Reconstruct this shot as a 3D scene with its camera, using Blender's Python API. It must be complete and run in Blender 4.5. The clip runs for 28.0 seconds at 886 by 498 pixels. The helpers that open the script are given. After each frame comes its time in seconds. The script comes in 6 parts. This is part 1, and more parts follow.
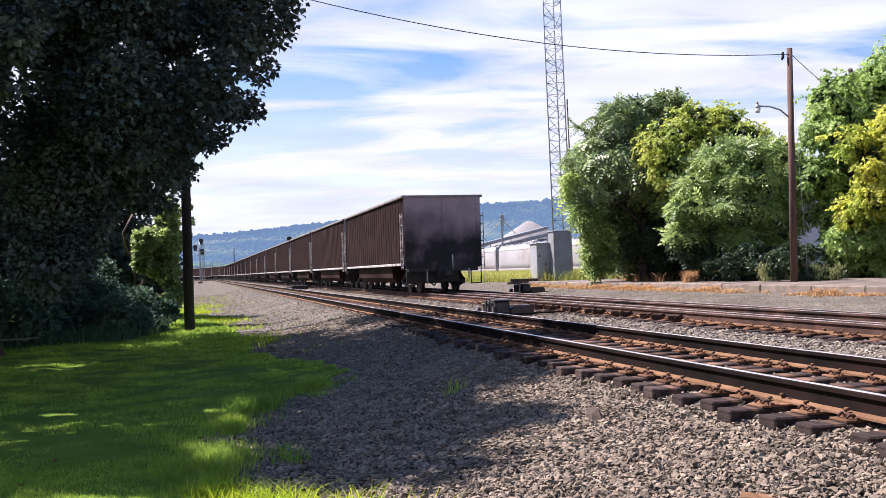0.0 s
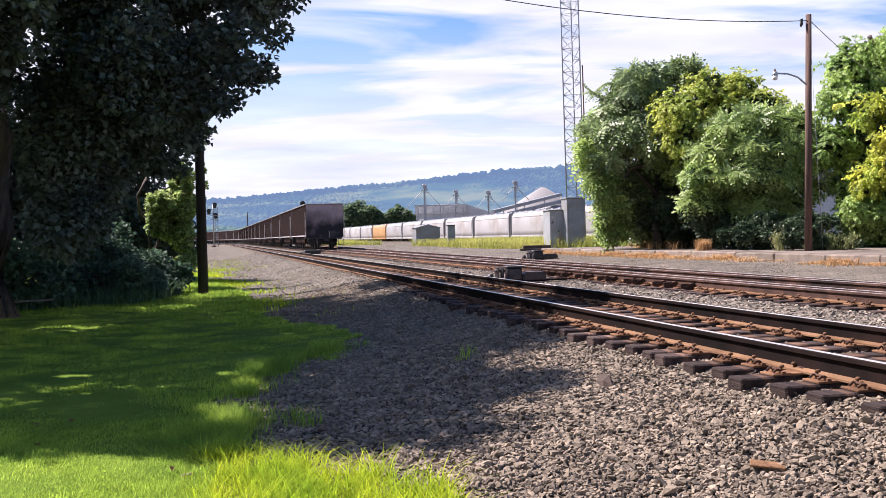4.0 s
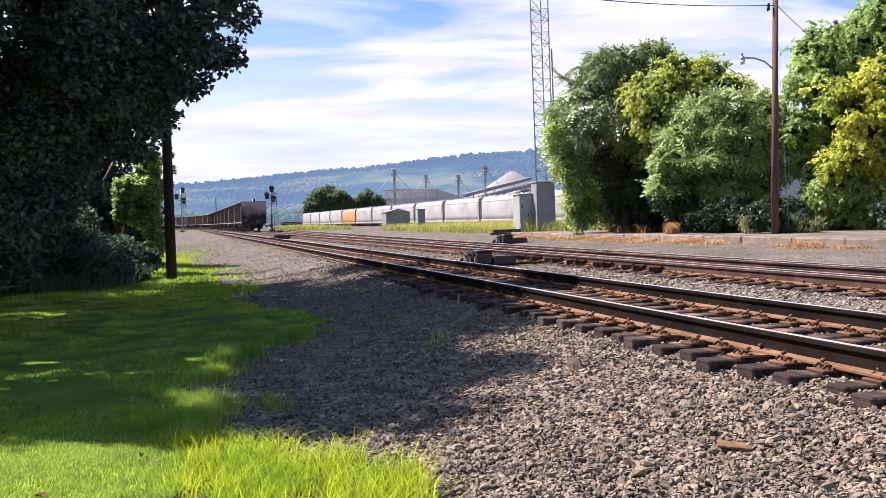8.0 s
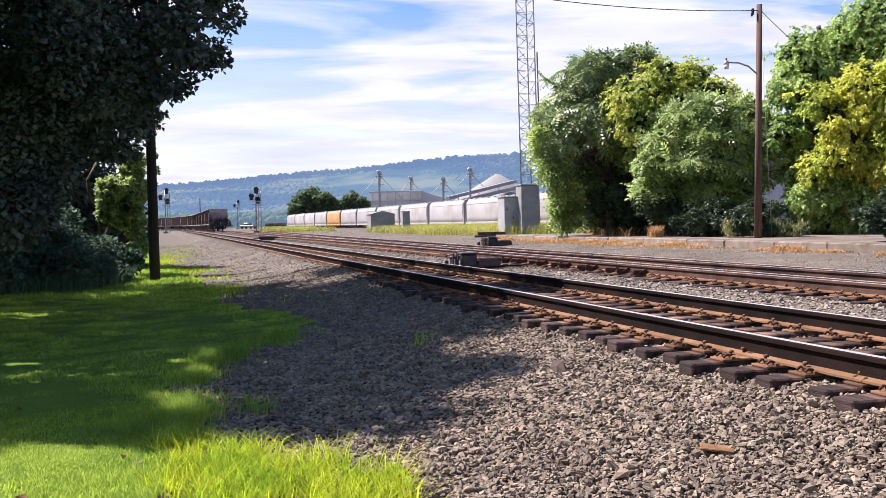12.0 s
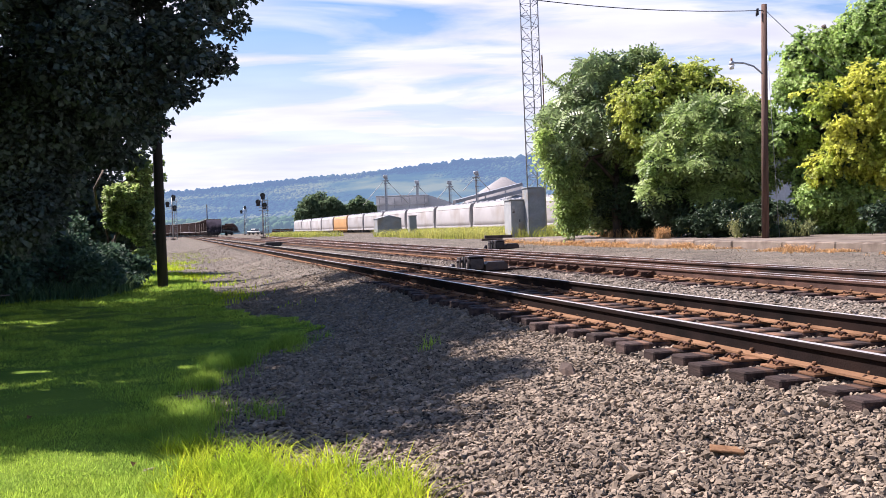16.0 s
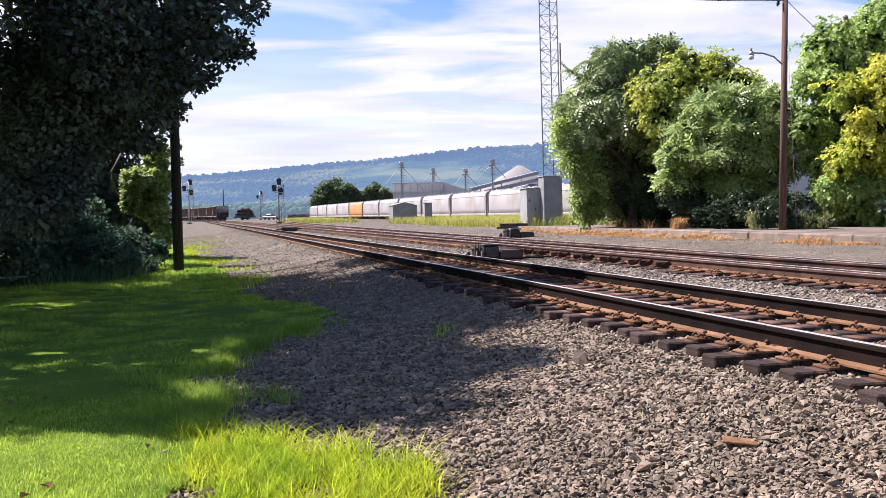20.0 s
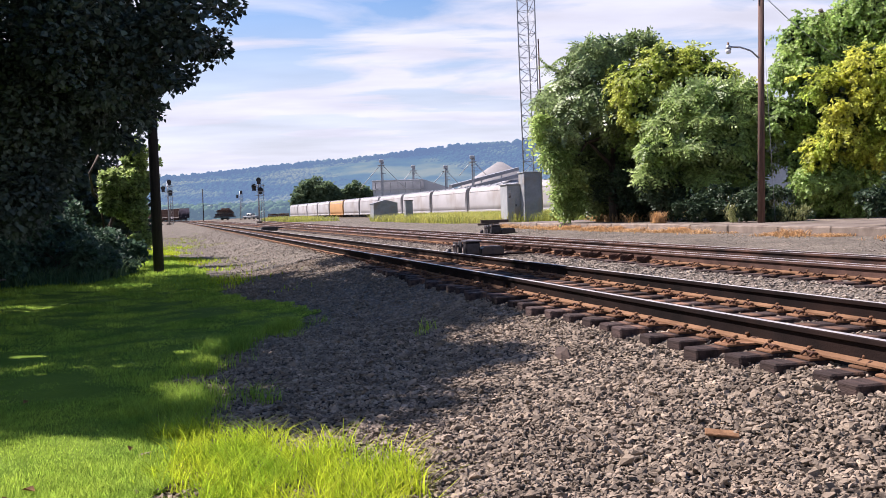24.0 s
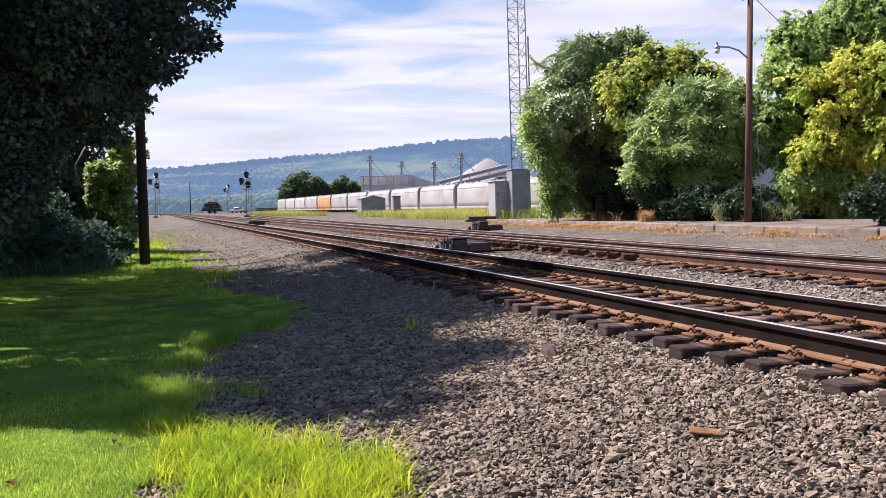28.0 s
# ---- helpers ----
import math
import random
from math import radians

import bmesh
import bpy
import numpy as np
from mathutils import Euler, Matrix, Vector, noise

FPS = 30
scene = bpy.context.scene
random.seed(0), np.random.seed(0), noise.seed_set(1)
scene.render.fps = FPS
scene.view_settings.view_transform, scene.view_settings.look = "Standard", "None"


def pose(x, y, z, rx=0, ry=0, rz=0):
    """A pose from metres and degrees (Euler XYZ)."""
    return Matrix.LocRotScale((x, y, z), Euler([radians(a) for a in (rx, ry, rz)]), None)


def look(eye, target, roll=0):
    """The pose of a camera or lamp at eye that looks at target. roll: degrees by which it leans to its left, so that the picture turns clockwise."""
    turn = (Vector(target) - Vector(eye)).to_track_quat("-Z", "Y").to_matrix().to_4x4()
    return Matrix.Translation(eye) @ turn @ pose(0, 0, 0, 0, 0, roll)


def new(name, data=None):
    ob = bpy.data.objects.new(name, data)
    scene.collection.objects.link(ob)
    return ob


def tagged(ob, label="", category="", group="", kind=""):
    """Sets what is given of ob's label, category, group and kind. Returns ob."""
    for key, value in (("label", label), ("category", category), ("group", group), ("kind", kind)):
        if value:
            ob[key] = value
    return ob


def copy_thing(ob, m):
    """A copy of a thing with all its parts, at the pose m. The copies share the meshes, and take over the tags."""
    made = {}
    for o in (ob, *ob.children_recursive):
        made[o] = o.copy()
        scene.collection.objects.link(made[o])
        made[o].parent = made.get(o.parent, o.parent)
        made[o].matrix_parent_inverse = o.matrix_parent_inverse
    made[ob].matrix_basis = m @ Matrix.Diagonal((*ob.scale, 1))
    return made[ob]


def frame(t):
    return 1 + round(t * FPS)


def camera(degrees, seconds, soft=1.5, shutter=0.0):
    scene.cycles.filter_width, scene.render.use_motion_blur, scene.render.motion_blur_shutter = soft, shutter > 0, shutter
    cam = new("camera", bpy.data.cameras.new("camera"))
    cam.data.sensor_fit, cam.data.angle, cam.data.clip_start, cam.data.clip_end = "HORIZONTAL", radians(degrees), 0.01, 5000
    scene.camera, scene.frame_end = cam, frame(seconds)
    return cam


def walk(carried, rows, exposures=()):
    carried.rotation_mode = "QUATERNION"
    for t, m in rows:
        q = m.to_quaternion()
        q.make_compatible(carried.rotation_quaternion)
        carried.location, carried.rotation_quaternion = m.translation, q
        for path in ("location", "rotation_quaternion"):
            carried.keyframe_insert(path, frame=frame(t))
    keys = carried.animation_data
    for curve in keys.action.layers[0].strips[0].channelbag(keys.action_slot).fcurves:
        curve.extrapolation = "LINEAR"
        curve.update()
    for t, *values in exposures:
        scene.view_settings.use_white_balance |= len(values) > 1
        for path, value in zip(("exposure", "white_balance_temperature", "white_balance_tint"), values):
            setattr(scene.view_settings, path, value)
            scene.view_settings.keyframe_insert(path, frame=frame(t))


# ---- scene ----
cam = camera(48.0, 28.0, soft=0.75)

# ---- camera: a hand-held view that only turns, eye over the lawn's edge ----
EYE = (0.0, 0.0, 1.6)
PATH = (
    (0, 0.64, 1.20, 1.73),
    (0.5, 0.28, 0.20, 1.04),
    (1, -0.35, -0.03, 0.80),
    (1.5, -0.58, -0.31, 1.00),
    (2, -0.76, -0.35, 1.24),
    (2.5, 0.30, -0.36, 1.26),
    (3, 1.04, -0.51, 1.02),
    (3.5, 1.21, -0.79, 1.06),
    (5.5, 1.84, -0.53, 1.60),
    (6, 1.52, -0.59, 1.25),
    (6.5, 0.24, -0.78, 1.15),
    (7, 0.07, -1.22, 1.25),
    (7.5, -0.06, -1.49, 1.41),
    (8, -0.35, -1.69, 1.41),
    (8.5, -0.51, -1.79, 1.41),
    (9, -0.74, -1.76, 1.21),
    (9.5, -0.79, -1.78, 1.26),
    (10, -0.89, -1.78, 1.40),
    (10.5, -1.01, -1.80, 1.35),
    (11, -1.12, -1.70, 1.20),
    (11.5, -1.22, -1.59, 1.09),
    (13.5, -1.05, -1.56, 1.52),
    (14, -0.91, -1.21, 1.73),
    (14.5, -0.93, -1.04, 1.55),
    (15, -0.89, -1.08, 1.67),
    (15.5, -0.84, -1.08, 1.68),
    (16, -0.84, -1.35, 1.75),
    (16.5, -0.83, -1.67, 1.74),
    (17, -1.27, -1.68, 1.52),
    (17.5, -0.98, -1.46, 1.79),
    (18, -0.35, -1.53, 1.46),
    (18.5, 0.47, -1.51, 0.97),
    (19, 0.46, -1.92, 1.08),
    (19.5, 0.20, -2.11, 1.20),
    (20, 0.05, -2.05, 1.01),
    (20.5, -0.12, -2.26, 0.94),
    (21, -0.35, -2.59, 1.21),
    (21.5, -0.42, -2.70, 1.19),
    (23.5, -0.40, -3.18, 1.24),
    (24, -1.06, -2.24, 1.76),
    (24.5, -1.28, -2.03, 1.46),
    (25, -1.30, -2.04, 1.31),
    (25.5, -1.54, -2.28, 1.30),
    (26, -1.96, -2.47, 1.26),
    (26.5, -2.00, -2.53, 1.16),
    (27, -1.88, -2.56, 1.20),
    (27.5, -1.89, -2.57, 1.06),
    (28, -1.76, -2.48, 1.11),
)

walk(cam, [(t, pose(*EYE, 90 + pitch, roll, yaw)) for t, yaw, pitch, roll in PATH],
     exposures=[(0, 1.33, 5900, 23), (3.0, 1.33, 6020, 23), (21.5, 1.32, 6020, 23), (23.5, 1.12, 6020, 23), (25.0, 1.30, 6020, 23), (26.5, 1.23, 6020, 23), (28.0, 1.18, 6020, 23)])

# ---- sky and sun ----
SUN_AZ, SUN_EL = 66.0, 50.0     # degrees left of straight ahead, and up
sun_dir = Vector((-math.sin(radians(SUN_AZ)) * math.cos(radians(SUN_EL)),
                  math.cos(radians(SUN_AZ)) * math.cos(radians(SUN_EL)), math.sin(radians(SUN_EL))))
sun_data = bpy.data.lights.new("sun", "SUN")
sun_data.energy, sun_data.angle, sun_data.color = 5.0, radians(0.53), (1.0, 0.91, 0.79)
sun = new("sun", sun_data)
sun.matrix_world = look(sun_dir * 60, (0, 0, 0))


def make_world():
    w = bpy.data.worlds.new("sky")
    scene.world = w
    w.use_nodes = True
    nt = w.node_tree
    nt.nodes.clear()
    N, L = nt.nodes.new, nt.links.new
    out, bg = N("ShaderNodeOutputWorld"), N("ShaderNodeBackground")
    sky = N("ShaderNodeTexSky")
    sky.sky_type, sky.sun_disc = "NISHITA", False
    sky.sun_elevation, sky.sun_rotation = radians(SUN_EL), radians(-SUN_AZ)
    sky.dust_density = 1.2
    tc, sep = N("ShaderNodeTexCoord"), N("ShaderNodeSeparateXYZ")
    L(tc.outputs["Generated"], sep.inputs[0])
    up = N("ShaderNodeMath")
    up.operation = "MAXIMUM"
    up.inputs[1].default_value = 0.02
    L(sep.outputs["Z"], up.inputs[0])
    add = N("ShaderNodeMath")
    add.operation = "ADD"
    add.inputs[1].default_value = 0.10
    L(up.outputs[0], add.inputs[0])
    flat = []
    for axis in "XY":
        d = N("ShaderNodeMath")
        d.operation = "DIVIDE"
        L(sep.outputs[axis], d.inputs[0])
        L(add.outputs[0], d.inputs[1])
        flat.append(d)
    comb = N("ShaderNodeCombineXYZ")
    L(flat[0].outputs[0], comb.inputs[0])
    L(flat[1].outputs[0], comb.inputs[1])
    mapping = N("ShaderNodeMapping")
    mapping.inputs["Rotation"].default_value = (0, 0, radians(-16))
    mapping.inputs["Scale"].default_value = (0.8, 1.5, 1)
    mapping.inputs["Location"].default_value = (0.3, 0.55, 0)
    L(comb.outputs[0], mapping.inputs[0])
    n1 = N("ShaderNodeTexNoise")
    n1.inputs["Scale"].default_value, n1.inputs["Detail"].default_value = 1.15, 7
    n1.inputs["Roughness"].default_value, n1.inputs["Distortion"].default_value = 0.52, 0.5
    L(mapping.outputs[0], n1.inputs["Vector"])
    ramp = N("ShaderNodeValToRGB")
    ramp.color_ramp.elements[0].position, ramp.color_ramp.elements[1].position = 0.345, 0.525
    ramp.color_ramp.elements[0].color, ramp.color_ramp.elements[1].color = (0.04, 0.04, 0.04, 1), (1, 1, 1, 1)
    L(n1.outputs["Fac"], ramp.inputs[0])
    n2 = N("ShaderNodeTexNoise")
    n2.inputs["Scale"].default_value, n2.inputs["Detail"].default_value = 1.6, 5
    L(mapping.outputs[0], n2.inputs["Vector"])
    shade = N("ShaderNodeMapRange")
    shade.inputs["From Min"].default_value, shade.inputs["From Max"].default_value = 0.3, 0.7
    shade.inputs["To Min"].default_value, shade.inputs["To Max"].default_value = 7.0, 9.3
    L(n2.outputs["Fac"], shade.inputs["Value"])
    tint = N("ShaderNodeMix")
    tint.data_type = "RGBA"
    tint.blend_type = "MULTIPLY"
    tint.inputs["Factor"].default_value = 1.0
    tint.inputs[6].default_value = (0.94, 0.96, 1.0, 1)
    L(shade.outputs[0], tint.inputs[7])
    mix = N("ShaderNodeMix")
    mix.data_type = "RGBA"
    # the layer looks thinner overhead than towards the horizon
    thin = N("ShaderNodeMapRange")
    thin.inputs["From Min"].default_value, thin.inputs["From Max"].default_value = 0.22, 0.5
    thin.inputs["To Min"].default_value, thin.inputs["To Max"].default_value = 1.0, 0.03
    L(up.outputs[0], thin.inputs["Value"])
    cover = N("ShaderNodeMath")
    cover.operation = "MULTIPLY"
    L(ramp.outputs["Color"], cover.inputs[0])
    L(thin.outputs[0], cover.inputs[1])
    haze = N("ShaderNodeMapRange")
    haze.interpolation_type = "SMOOTHSTEP"
    haze.inputs["From Min"].default_value, haze.inputs["From Max"].default_value = 0.02, 0.26
    haze.inputs["To Min"].default_value, haze.inputs["To Max"].default_value = 0.92, 0.0
    L(up.outputs[0], haze.inputs["Value"])
    most = N("ShaderNodeMath")
    most.operation = "MAXIMUM"
    L(cover.outputs[0], most.inputs[0])
    L(haze.outputs[0], most.inputs[1])
    L(most.outputs[0], mix.inputs["Factor"])
    deep = N("ShaderNodeHueSaturation")
    deep.inputs["Saturation"].default_value, deep.inputs["Value"].default_value = 1.5, 1.2
    L(sky.outputs[0], deep.inputs["Color"])
    L(deep.outputs[0], mix.inputs[6])
    L(tint.outputs[2], mix.inputs[7])
    L(mix.outputs[2], bg.inputs["Color"])
    bg.inputs["Strength"].default_value = 0.05
    L(bg.outputs[0], out.inputs[0])


make_world()

# ---- materials ----


def material(name, c1, c2, scale=6.0, rough=0.8, metal=0.0, bump=0.3, fine=40.0, per="", spread=0.25, stain=None, stain_scale=1.2,
             translucent=0.0, stretch=(1, 1, 1), rough_var=0.1, glow=None, bump_dist=0.01, spec=0.5, grain=0.28):
    """Procedural surface: two colours by broad noise, grain by fine noise, an optional stain, and a tone per object or per piece."""
    m = bpy.data.materials.new(name)
    m.use_nodes = True
    nt = m.node_tree
    N, L = nt.nodes.new, nt.links.new
    b = nt.nodes["Principled BSDF"]
    tc = N("ShaderNodeTexCoord")
    mp = N("ShaderNodeMapping")
    mp.inputs["Scale"].default_value = stretch
    L(tc.outputs["Object"], mp.inputs[0])
    n1, n2 = N("ShaderNodeTexNoise"), N("ShaderNodeTexNoise")
    n1.inputs["Scale"].default_value, n1.inputs["Detail"].default_value = scale, 4
    n2.inputs["Scale"].default_value, n2.inputs["Detail"].default_value = fine, 3
    L(mp.outputs[0], n1.inputs["Vector"])
    L(mp.outputs[0], n2.inputs["Vector"])
    ramp = N("ShaderNodeValToRGB")
    e = ramp.color_ramp.elements
    e[0].position, e[1].position = 0.35, 0.65
    e[0].color, e[1].color = (*c1, 1), (*c2, 1)
    L(n1.outputs["Fac"], ramp.inputs[0])
    col = ramp.outputs["Color"]

    def hsv(value_socket, lo, hi, color):
        r = N("ShaderNodeMapRange")
        r.inputs["To Min"].default_value, r.inputs["To Max"].default_value = lo, hi
        L(value_socket, r.inputs["Value"])
        h = N("ShaderNodeHueSaturation")
        L(r.outputs[0], h.inputs["Value"])
        L(color, h.inputs["Color"])
        return h.outputs[0]
    col = hsv(n2.outputs["Fac"], 1 - grain, 1 + grain, col)
    if stain:
        n3 = N("ShaderNodeTexNoise")
        n3.inputs["Scale"].default_value, n3.inputs["Detail"].default_value = stain_scale, 6
        L(mp.outputs[0], n3.inputs["Vector"])
        r3 = N("ShaderNodeValToRGB")
        r3.color_ramp.elements[0].position, r3.color_ramp.elements[1].position = 0.5, 0.66
        L(n3.outputs["Fac"], r3.inputs[0])
        mx = N("ShaderNodeMix")
        mx.data_type = "RGBA"
        mx.inputs[7].default_value = (*stain, 1)
        L(r3.outputs["Color"], mx.inputs["Factor"])
        L(col, mx.inputs[6])
        col = mx.outputs[2]
    if per:
        info = N("ShaderNodeObjectInfo" if per == "object" else "ShaderNodeNewGeometry")
        col = hsv(info.outputs["Random" if per == "object" else "Random Per Island"], 1 - spread, 1 + spread, col)
    L(col, b.inputs["Base Color"])
    b.inputs["Metallic"].default_value = metal
    b.inputs["Specular IOR Level"].default_value = spec
    rr = N("ShaderNodeMapRange")
    rr.inputs["To Min"].default_value, rr.inputs["To Max"].default_value = max(0.02, rough - rough_var), min(1, rough + rough_var)
    L(n2.outputs["Fac"], rr.inputs["Value"])
    L(rr.outputs[0], b.inputs["Roughness"])
    if bump:
        bp = N("ShaderNodeBump")
        bp.inputs["Strength"].default_value, bp.inputs["Distance"].default_value = bump, bump_dist
        L(n2.outputs["Fac"], bp.inputs["Height"])
        L(bp.outputs[0], b.inputs["Normal"])
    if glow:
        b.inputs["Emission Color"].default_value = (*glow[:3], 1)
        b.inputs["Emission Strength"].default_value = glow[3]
    if translucent:
        tr, ms = N("ShaderNodeBsdfTranslucent"), N("ShaderNodeMixShader")
        L(hsv(n2.outputs["Fac"], 1.2, 1.7, col), tr.inputs["Color"])
        ms.inputs[0].default_value = translucent
        L(b.outputs[0], ms.inputs[1])
        L(tr.outputs[0], ms.inputs[2])
        L(ms.outputs[0], nt.nodes["Material Output"].inputs[0])
    return m


def gravel_material(name, dark, pale, cell, dust, dust_scale):
    """Small crushed stones: a tone and a height for each cell, dark joints, and broad dusty patches."""
    m = bpy.data.materials.new(name)
    m.use_nodes = True
    nt = m.node_tree
    N, L = nt.nodes.new, nt.links.new
    b = nt.nodes["Principled BSDF"]
    tc = N("ShaderNodeTexCoord")
    warp = N("ShaderNodeTexNoise")
    warp.inputs["Scale"].default_value = cell * 0.8
    L(tc.outputs["Object"], warp.inputs["Vector"])
    bend = N("ShaderNodeMix")
    bend.data_type = "VECTOR"
    bend.inputs["Factor"].default_value = 0.03
    L(tc.outputs["Object"], bend.inputs[4])
    L(warp.outputs["Color"], bend.inputs[5])
    cells, joints = N("ShaderNodeTexVoronoi"), N("ShaderNodeTexVoronoi")
    joints.feature = "DISTANCE_TO_EDGE"
    for v in (cells, joints):
        v.inputs["Scale"].default_value = cell
        L(bend.outputs[1], v.inputs["Vector"])
    tone = N("ShaderNodeSeparateColor")
    L(cells.outputs["Color"], tone.inputs[0])
    ramp = N("ShaderNodeValToRGB")
    e = ramp.color_ramp.elements
    e[0].color, e[1].color = (*dark, 1), (*pale, 1)
    L(tone.outputs[0], ramp.inputs[0])
    gap = N("ShaderNodeMapRange")
    gap.inputs["From Max"].default_value = 0.16
    gap.inputs["To Min"].default_value, gap.inputs["To Max"].default_value = 0.35, 1.0
    L(joints.outputs["Distance"], gap.inputs["Value"])
    hs = N("ShaderNodeHueSaturation")
    L(ramp.outputs["Color"], hs.inputs["Color"])
    L(gap.outputs[0], hs.inputs["Value"])
    patch = N("ShaderNodeTexNoise")
    patch.inputs["Scale"].default_value, patch.inputs["Detail"].default_value = dust_scale, 5
    L(tc.outputs["Object"], patch.inputs["Vector"])
    pr = N("ShaderNodeValToRGB")
    pr.color_ramp.elements[0].position, pr.color_ramp.elements[1].position = 0.42, 0.68
    pr.color_ramp.elements[1].color = (0.6, 0.6, 0.6, 1)
    L(patch.outputs["Fac"], pr.inputs[0])
    mx = N("ShaderNodeMix")
    mx.data_type = "RGBA"
    mx.inputs[7].default_value = (*dust, 1)
    L(pr.outputs["Color"], mx.inputs["Factor"])
    L(hs.outputs[0], mx.inputs[6])
    rut = N("ShaderNodeTexNoise")
    rut.inputs["Scale"].default_value, rut.inputs["Detail"].default_value, rut.inputs["Roughness"].default_value = 0.9, 8, 0.75
    L(tc.outputs["Object"], rut.inputs["Vector"])
    rr = N("ShaderNodeMapRange")
    rr.inputs["From Min"].default_value, rr.inputs["From Max"].default_value = 0.35, 0.65
    rr.inputs["To Min"].default_value, rr.inputs["To Max"].default_value = 0.6, 1.2
    L(rut.outputs["Fac"], rr.inputs["Value"])
    worn = N("ShaderNodeHueSaturation")
    L(rr.outputs[0], worn.inputs["Value"])
    L(mx.outputs[2], worn.inputs["Color"])
    L(worn.outputs[0], b.inputs["Base Color"])
    b.inputs["Roughness"].default_value = 0.95
    b.inputs["Specular IOR Level"].default_value = 0.15
    height = N("ShaderNodeMath")
    height.operation = "MULTIPLY"
    L(gap.outputs[0], height.inputs[0])
    L(tone.outputs[1], height.inputs[1])
    bp = N("ShaderNodeBump")
    bp.inputs["Strength"].default_value, bp.inputs["Distance"].default_value = 0.9, 0.04
    L(height.outputs[0], bp.inputs["Height"])
    L(bp.outputs[0], b.inputs["Normal"])
    return m


def sooty_material(name, soot, paint, low, high):
    """Paint blackened by soot that settles from the floor line up, with a ragged cloudy edge."""
    m = bpy.data.materials.new(name)
    m.use_nodes = True
    nt = m.node_tree
    N, L = nt.nodes.new, nt.links.new
    b = nt.nodes["Principled BSDF"]
    tc, sep, n1, n2 = N("ShaderNodeTexCoord"), N("ShaderNodeSeparateXYZ"), N("ShaderNodeTexNoise"), N("ShaderNodeTexNoise")
    L(tc.outputs["Object"], sep.inputs[0])
    n1.inputs["Scale"].default_value, n1.inputs["Detail"].default_value = 0.9, 4
    n2.inputs["Scale"].default_value, n2.inputs["Detail"].default_value = 14, 4
    L(tc.outputs["Object"], n1.inputs["Vector"])
    L(tc.outputs["Object"], n2.inputs["Vector"])
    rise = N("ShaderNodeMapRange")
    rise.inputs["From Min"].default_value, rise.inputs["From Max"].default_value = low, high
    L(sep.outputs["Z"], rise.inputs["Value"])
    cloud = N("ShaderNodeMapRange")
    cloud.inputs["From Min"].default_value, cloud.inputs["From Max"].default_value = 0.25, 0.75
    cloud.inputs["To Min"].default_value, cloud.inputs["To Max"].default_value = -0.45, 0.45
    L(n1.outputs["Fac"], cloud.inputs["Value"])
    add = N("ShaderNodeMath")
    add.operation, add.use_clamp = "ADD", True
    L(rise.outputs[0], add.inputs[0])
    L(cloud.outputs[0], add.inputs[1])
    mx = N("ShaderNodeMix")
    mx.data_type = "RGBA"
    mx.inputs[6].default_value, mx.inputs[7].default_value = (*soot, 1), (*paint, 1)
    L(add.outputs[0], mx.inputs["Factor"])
    spot = N("ShaderNodeMapRange")
    spot.inputs["To Min"].default_value, spot.inputs["To Max"].default_value = 0.75, 1.25
    L(n2.outputs["Fac"], spot.inputs["Value"])
    hs = N("ShaderNodeHueSaturation")
    L(mx.outputs[2], hs.inputs["Color"])
    L(spot.outputs[0], hs.inputs["Value"])
    L(hs.outputs[0], b.inputs["Base Color"])
    b.inputs["Roughness"].default_value, b.inputs["Specular IOR Level"].default_value = 0.6, 0.3
    return m


M = {}
M["gravel"] = gravel_material("gravel_bed", (0.115, 0.098, 0.076), (0.275, 0.238, 0.19), 17, (0.178, 0.154, 0.12), 0.22)
# dark ground colour stands in for shade in the gaps between stones
M["gap_shade"] = material("ballast_gap_shade", (0.02, 0.017, 0.014), (0.05, 0.042, 0.034), 3, 0.95, 0, 1.0, 55, bump_dist=0.03, spec=0.05)
M["stone"] = material("ballast_stone", (0.138, 0.108, 0.077), (0.262, 0.208, 0.150), 5, 0.9, 0, 0.5, 60, per="island", spread=0.38, grain=0.2, spec=0.3)
M["stone_pale"] = material("dusty_ballast_stone", (0.14, 0.114, 0.088), (0.29, 0.24, 0.187), 5, 0.9, 0, 0.5, 60, per="island", spread=0.42, grain=0.2)
M["dirt"] = material("dirt", (0.075, 0.06, 0.042), (0.13, 0.105, 0.075), 0.6, 0.95, 0, 0.8, 18, bump_dist=0.03, spec=0.1)
M["lawn"] = material("lawn_soil", (0.085, 0.14, 0.018), (0.125, 0.185, 0.024), 0.9, 0.95, 0, 0.8, 30, bump_dist=0.03, spec=0.03)
M["blade"] = material("lawn_blade", (0.16, 0.262, 0.04), (0.325, 0.425, 0.058), 1.1, 0.75, 0, 0, 8, per="island", spread=0.28, translucent=0.45, spec=0.03)
# grass colour itself darkened for the shade below the left trees
M["shadegrass"] = material("shade_dark_blade", (0.06, 0.115, 0.06), (0.11, 0.17, 0.08), 1.2, 0.7, 0, 0, 8, per="island", spread=0.3, translucent=0.3, spec=0.1)
M["tall"] = material("tall_grass", (0.20, 0.315, 0.018), (0.385, 0.44, 0.022), 2.0, 0.7, 0, 0, 8, per="island", spread=0.45, translucent=0.45, spec=0.05)
M["field"] = material("field_grass", (0.20, 0.24, 0.035), (0.36, 0.34, 0.08), 0.12, 0.8, 0, 0, 4, per="island", spread=0.35, translucent=0.35)
M["weed"] = material("pale_weed", (0.17, 0.20, 0.07), (0.30, 0.30, 0.13), 1.0, 0.8, 0, 0, 5, per="island", spread=0.35, translucent=0.3)
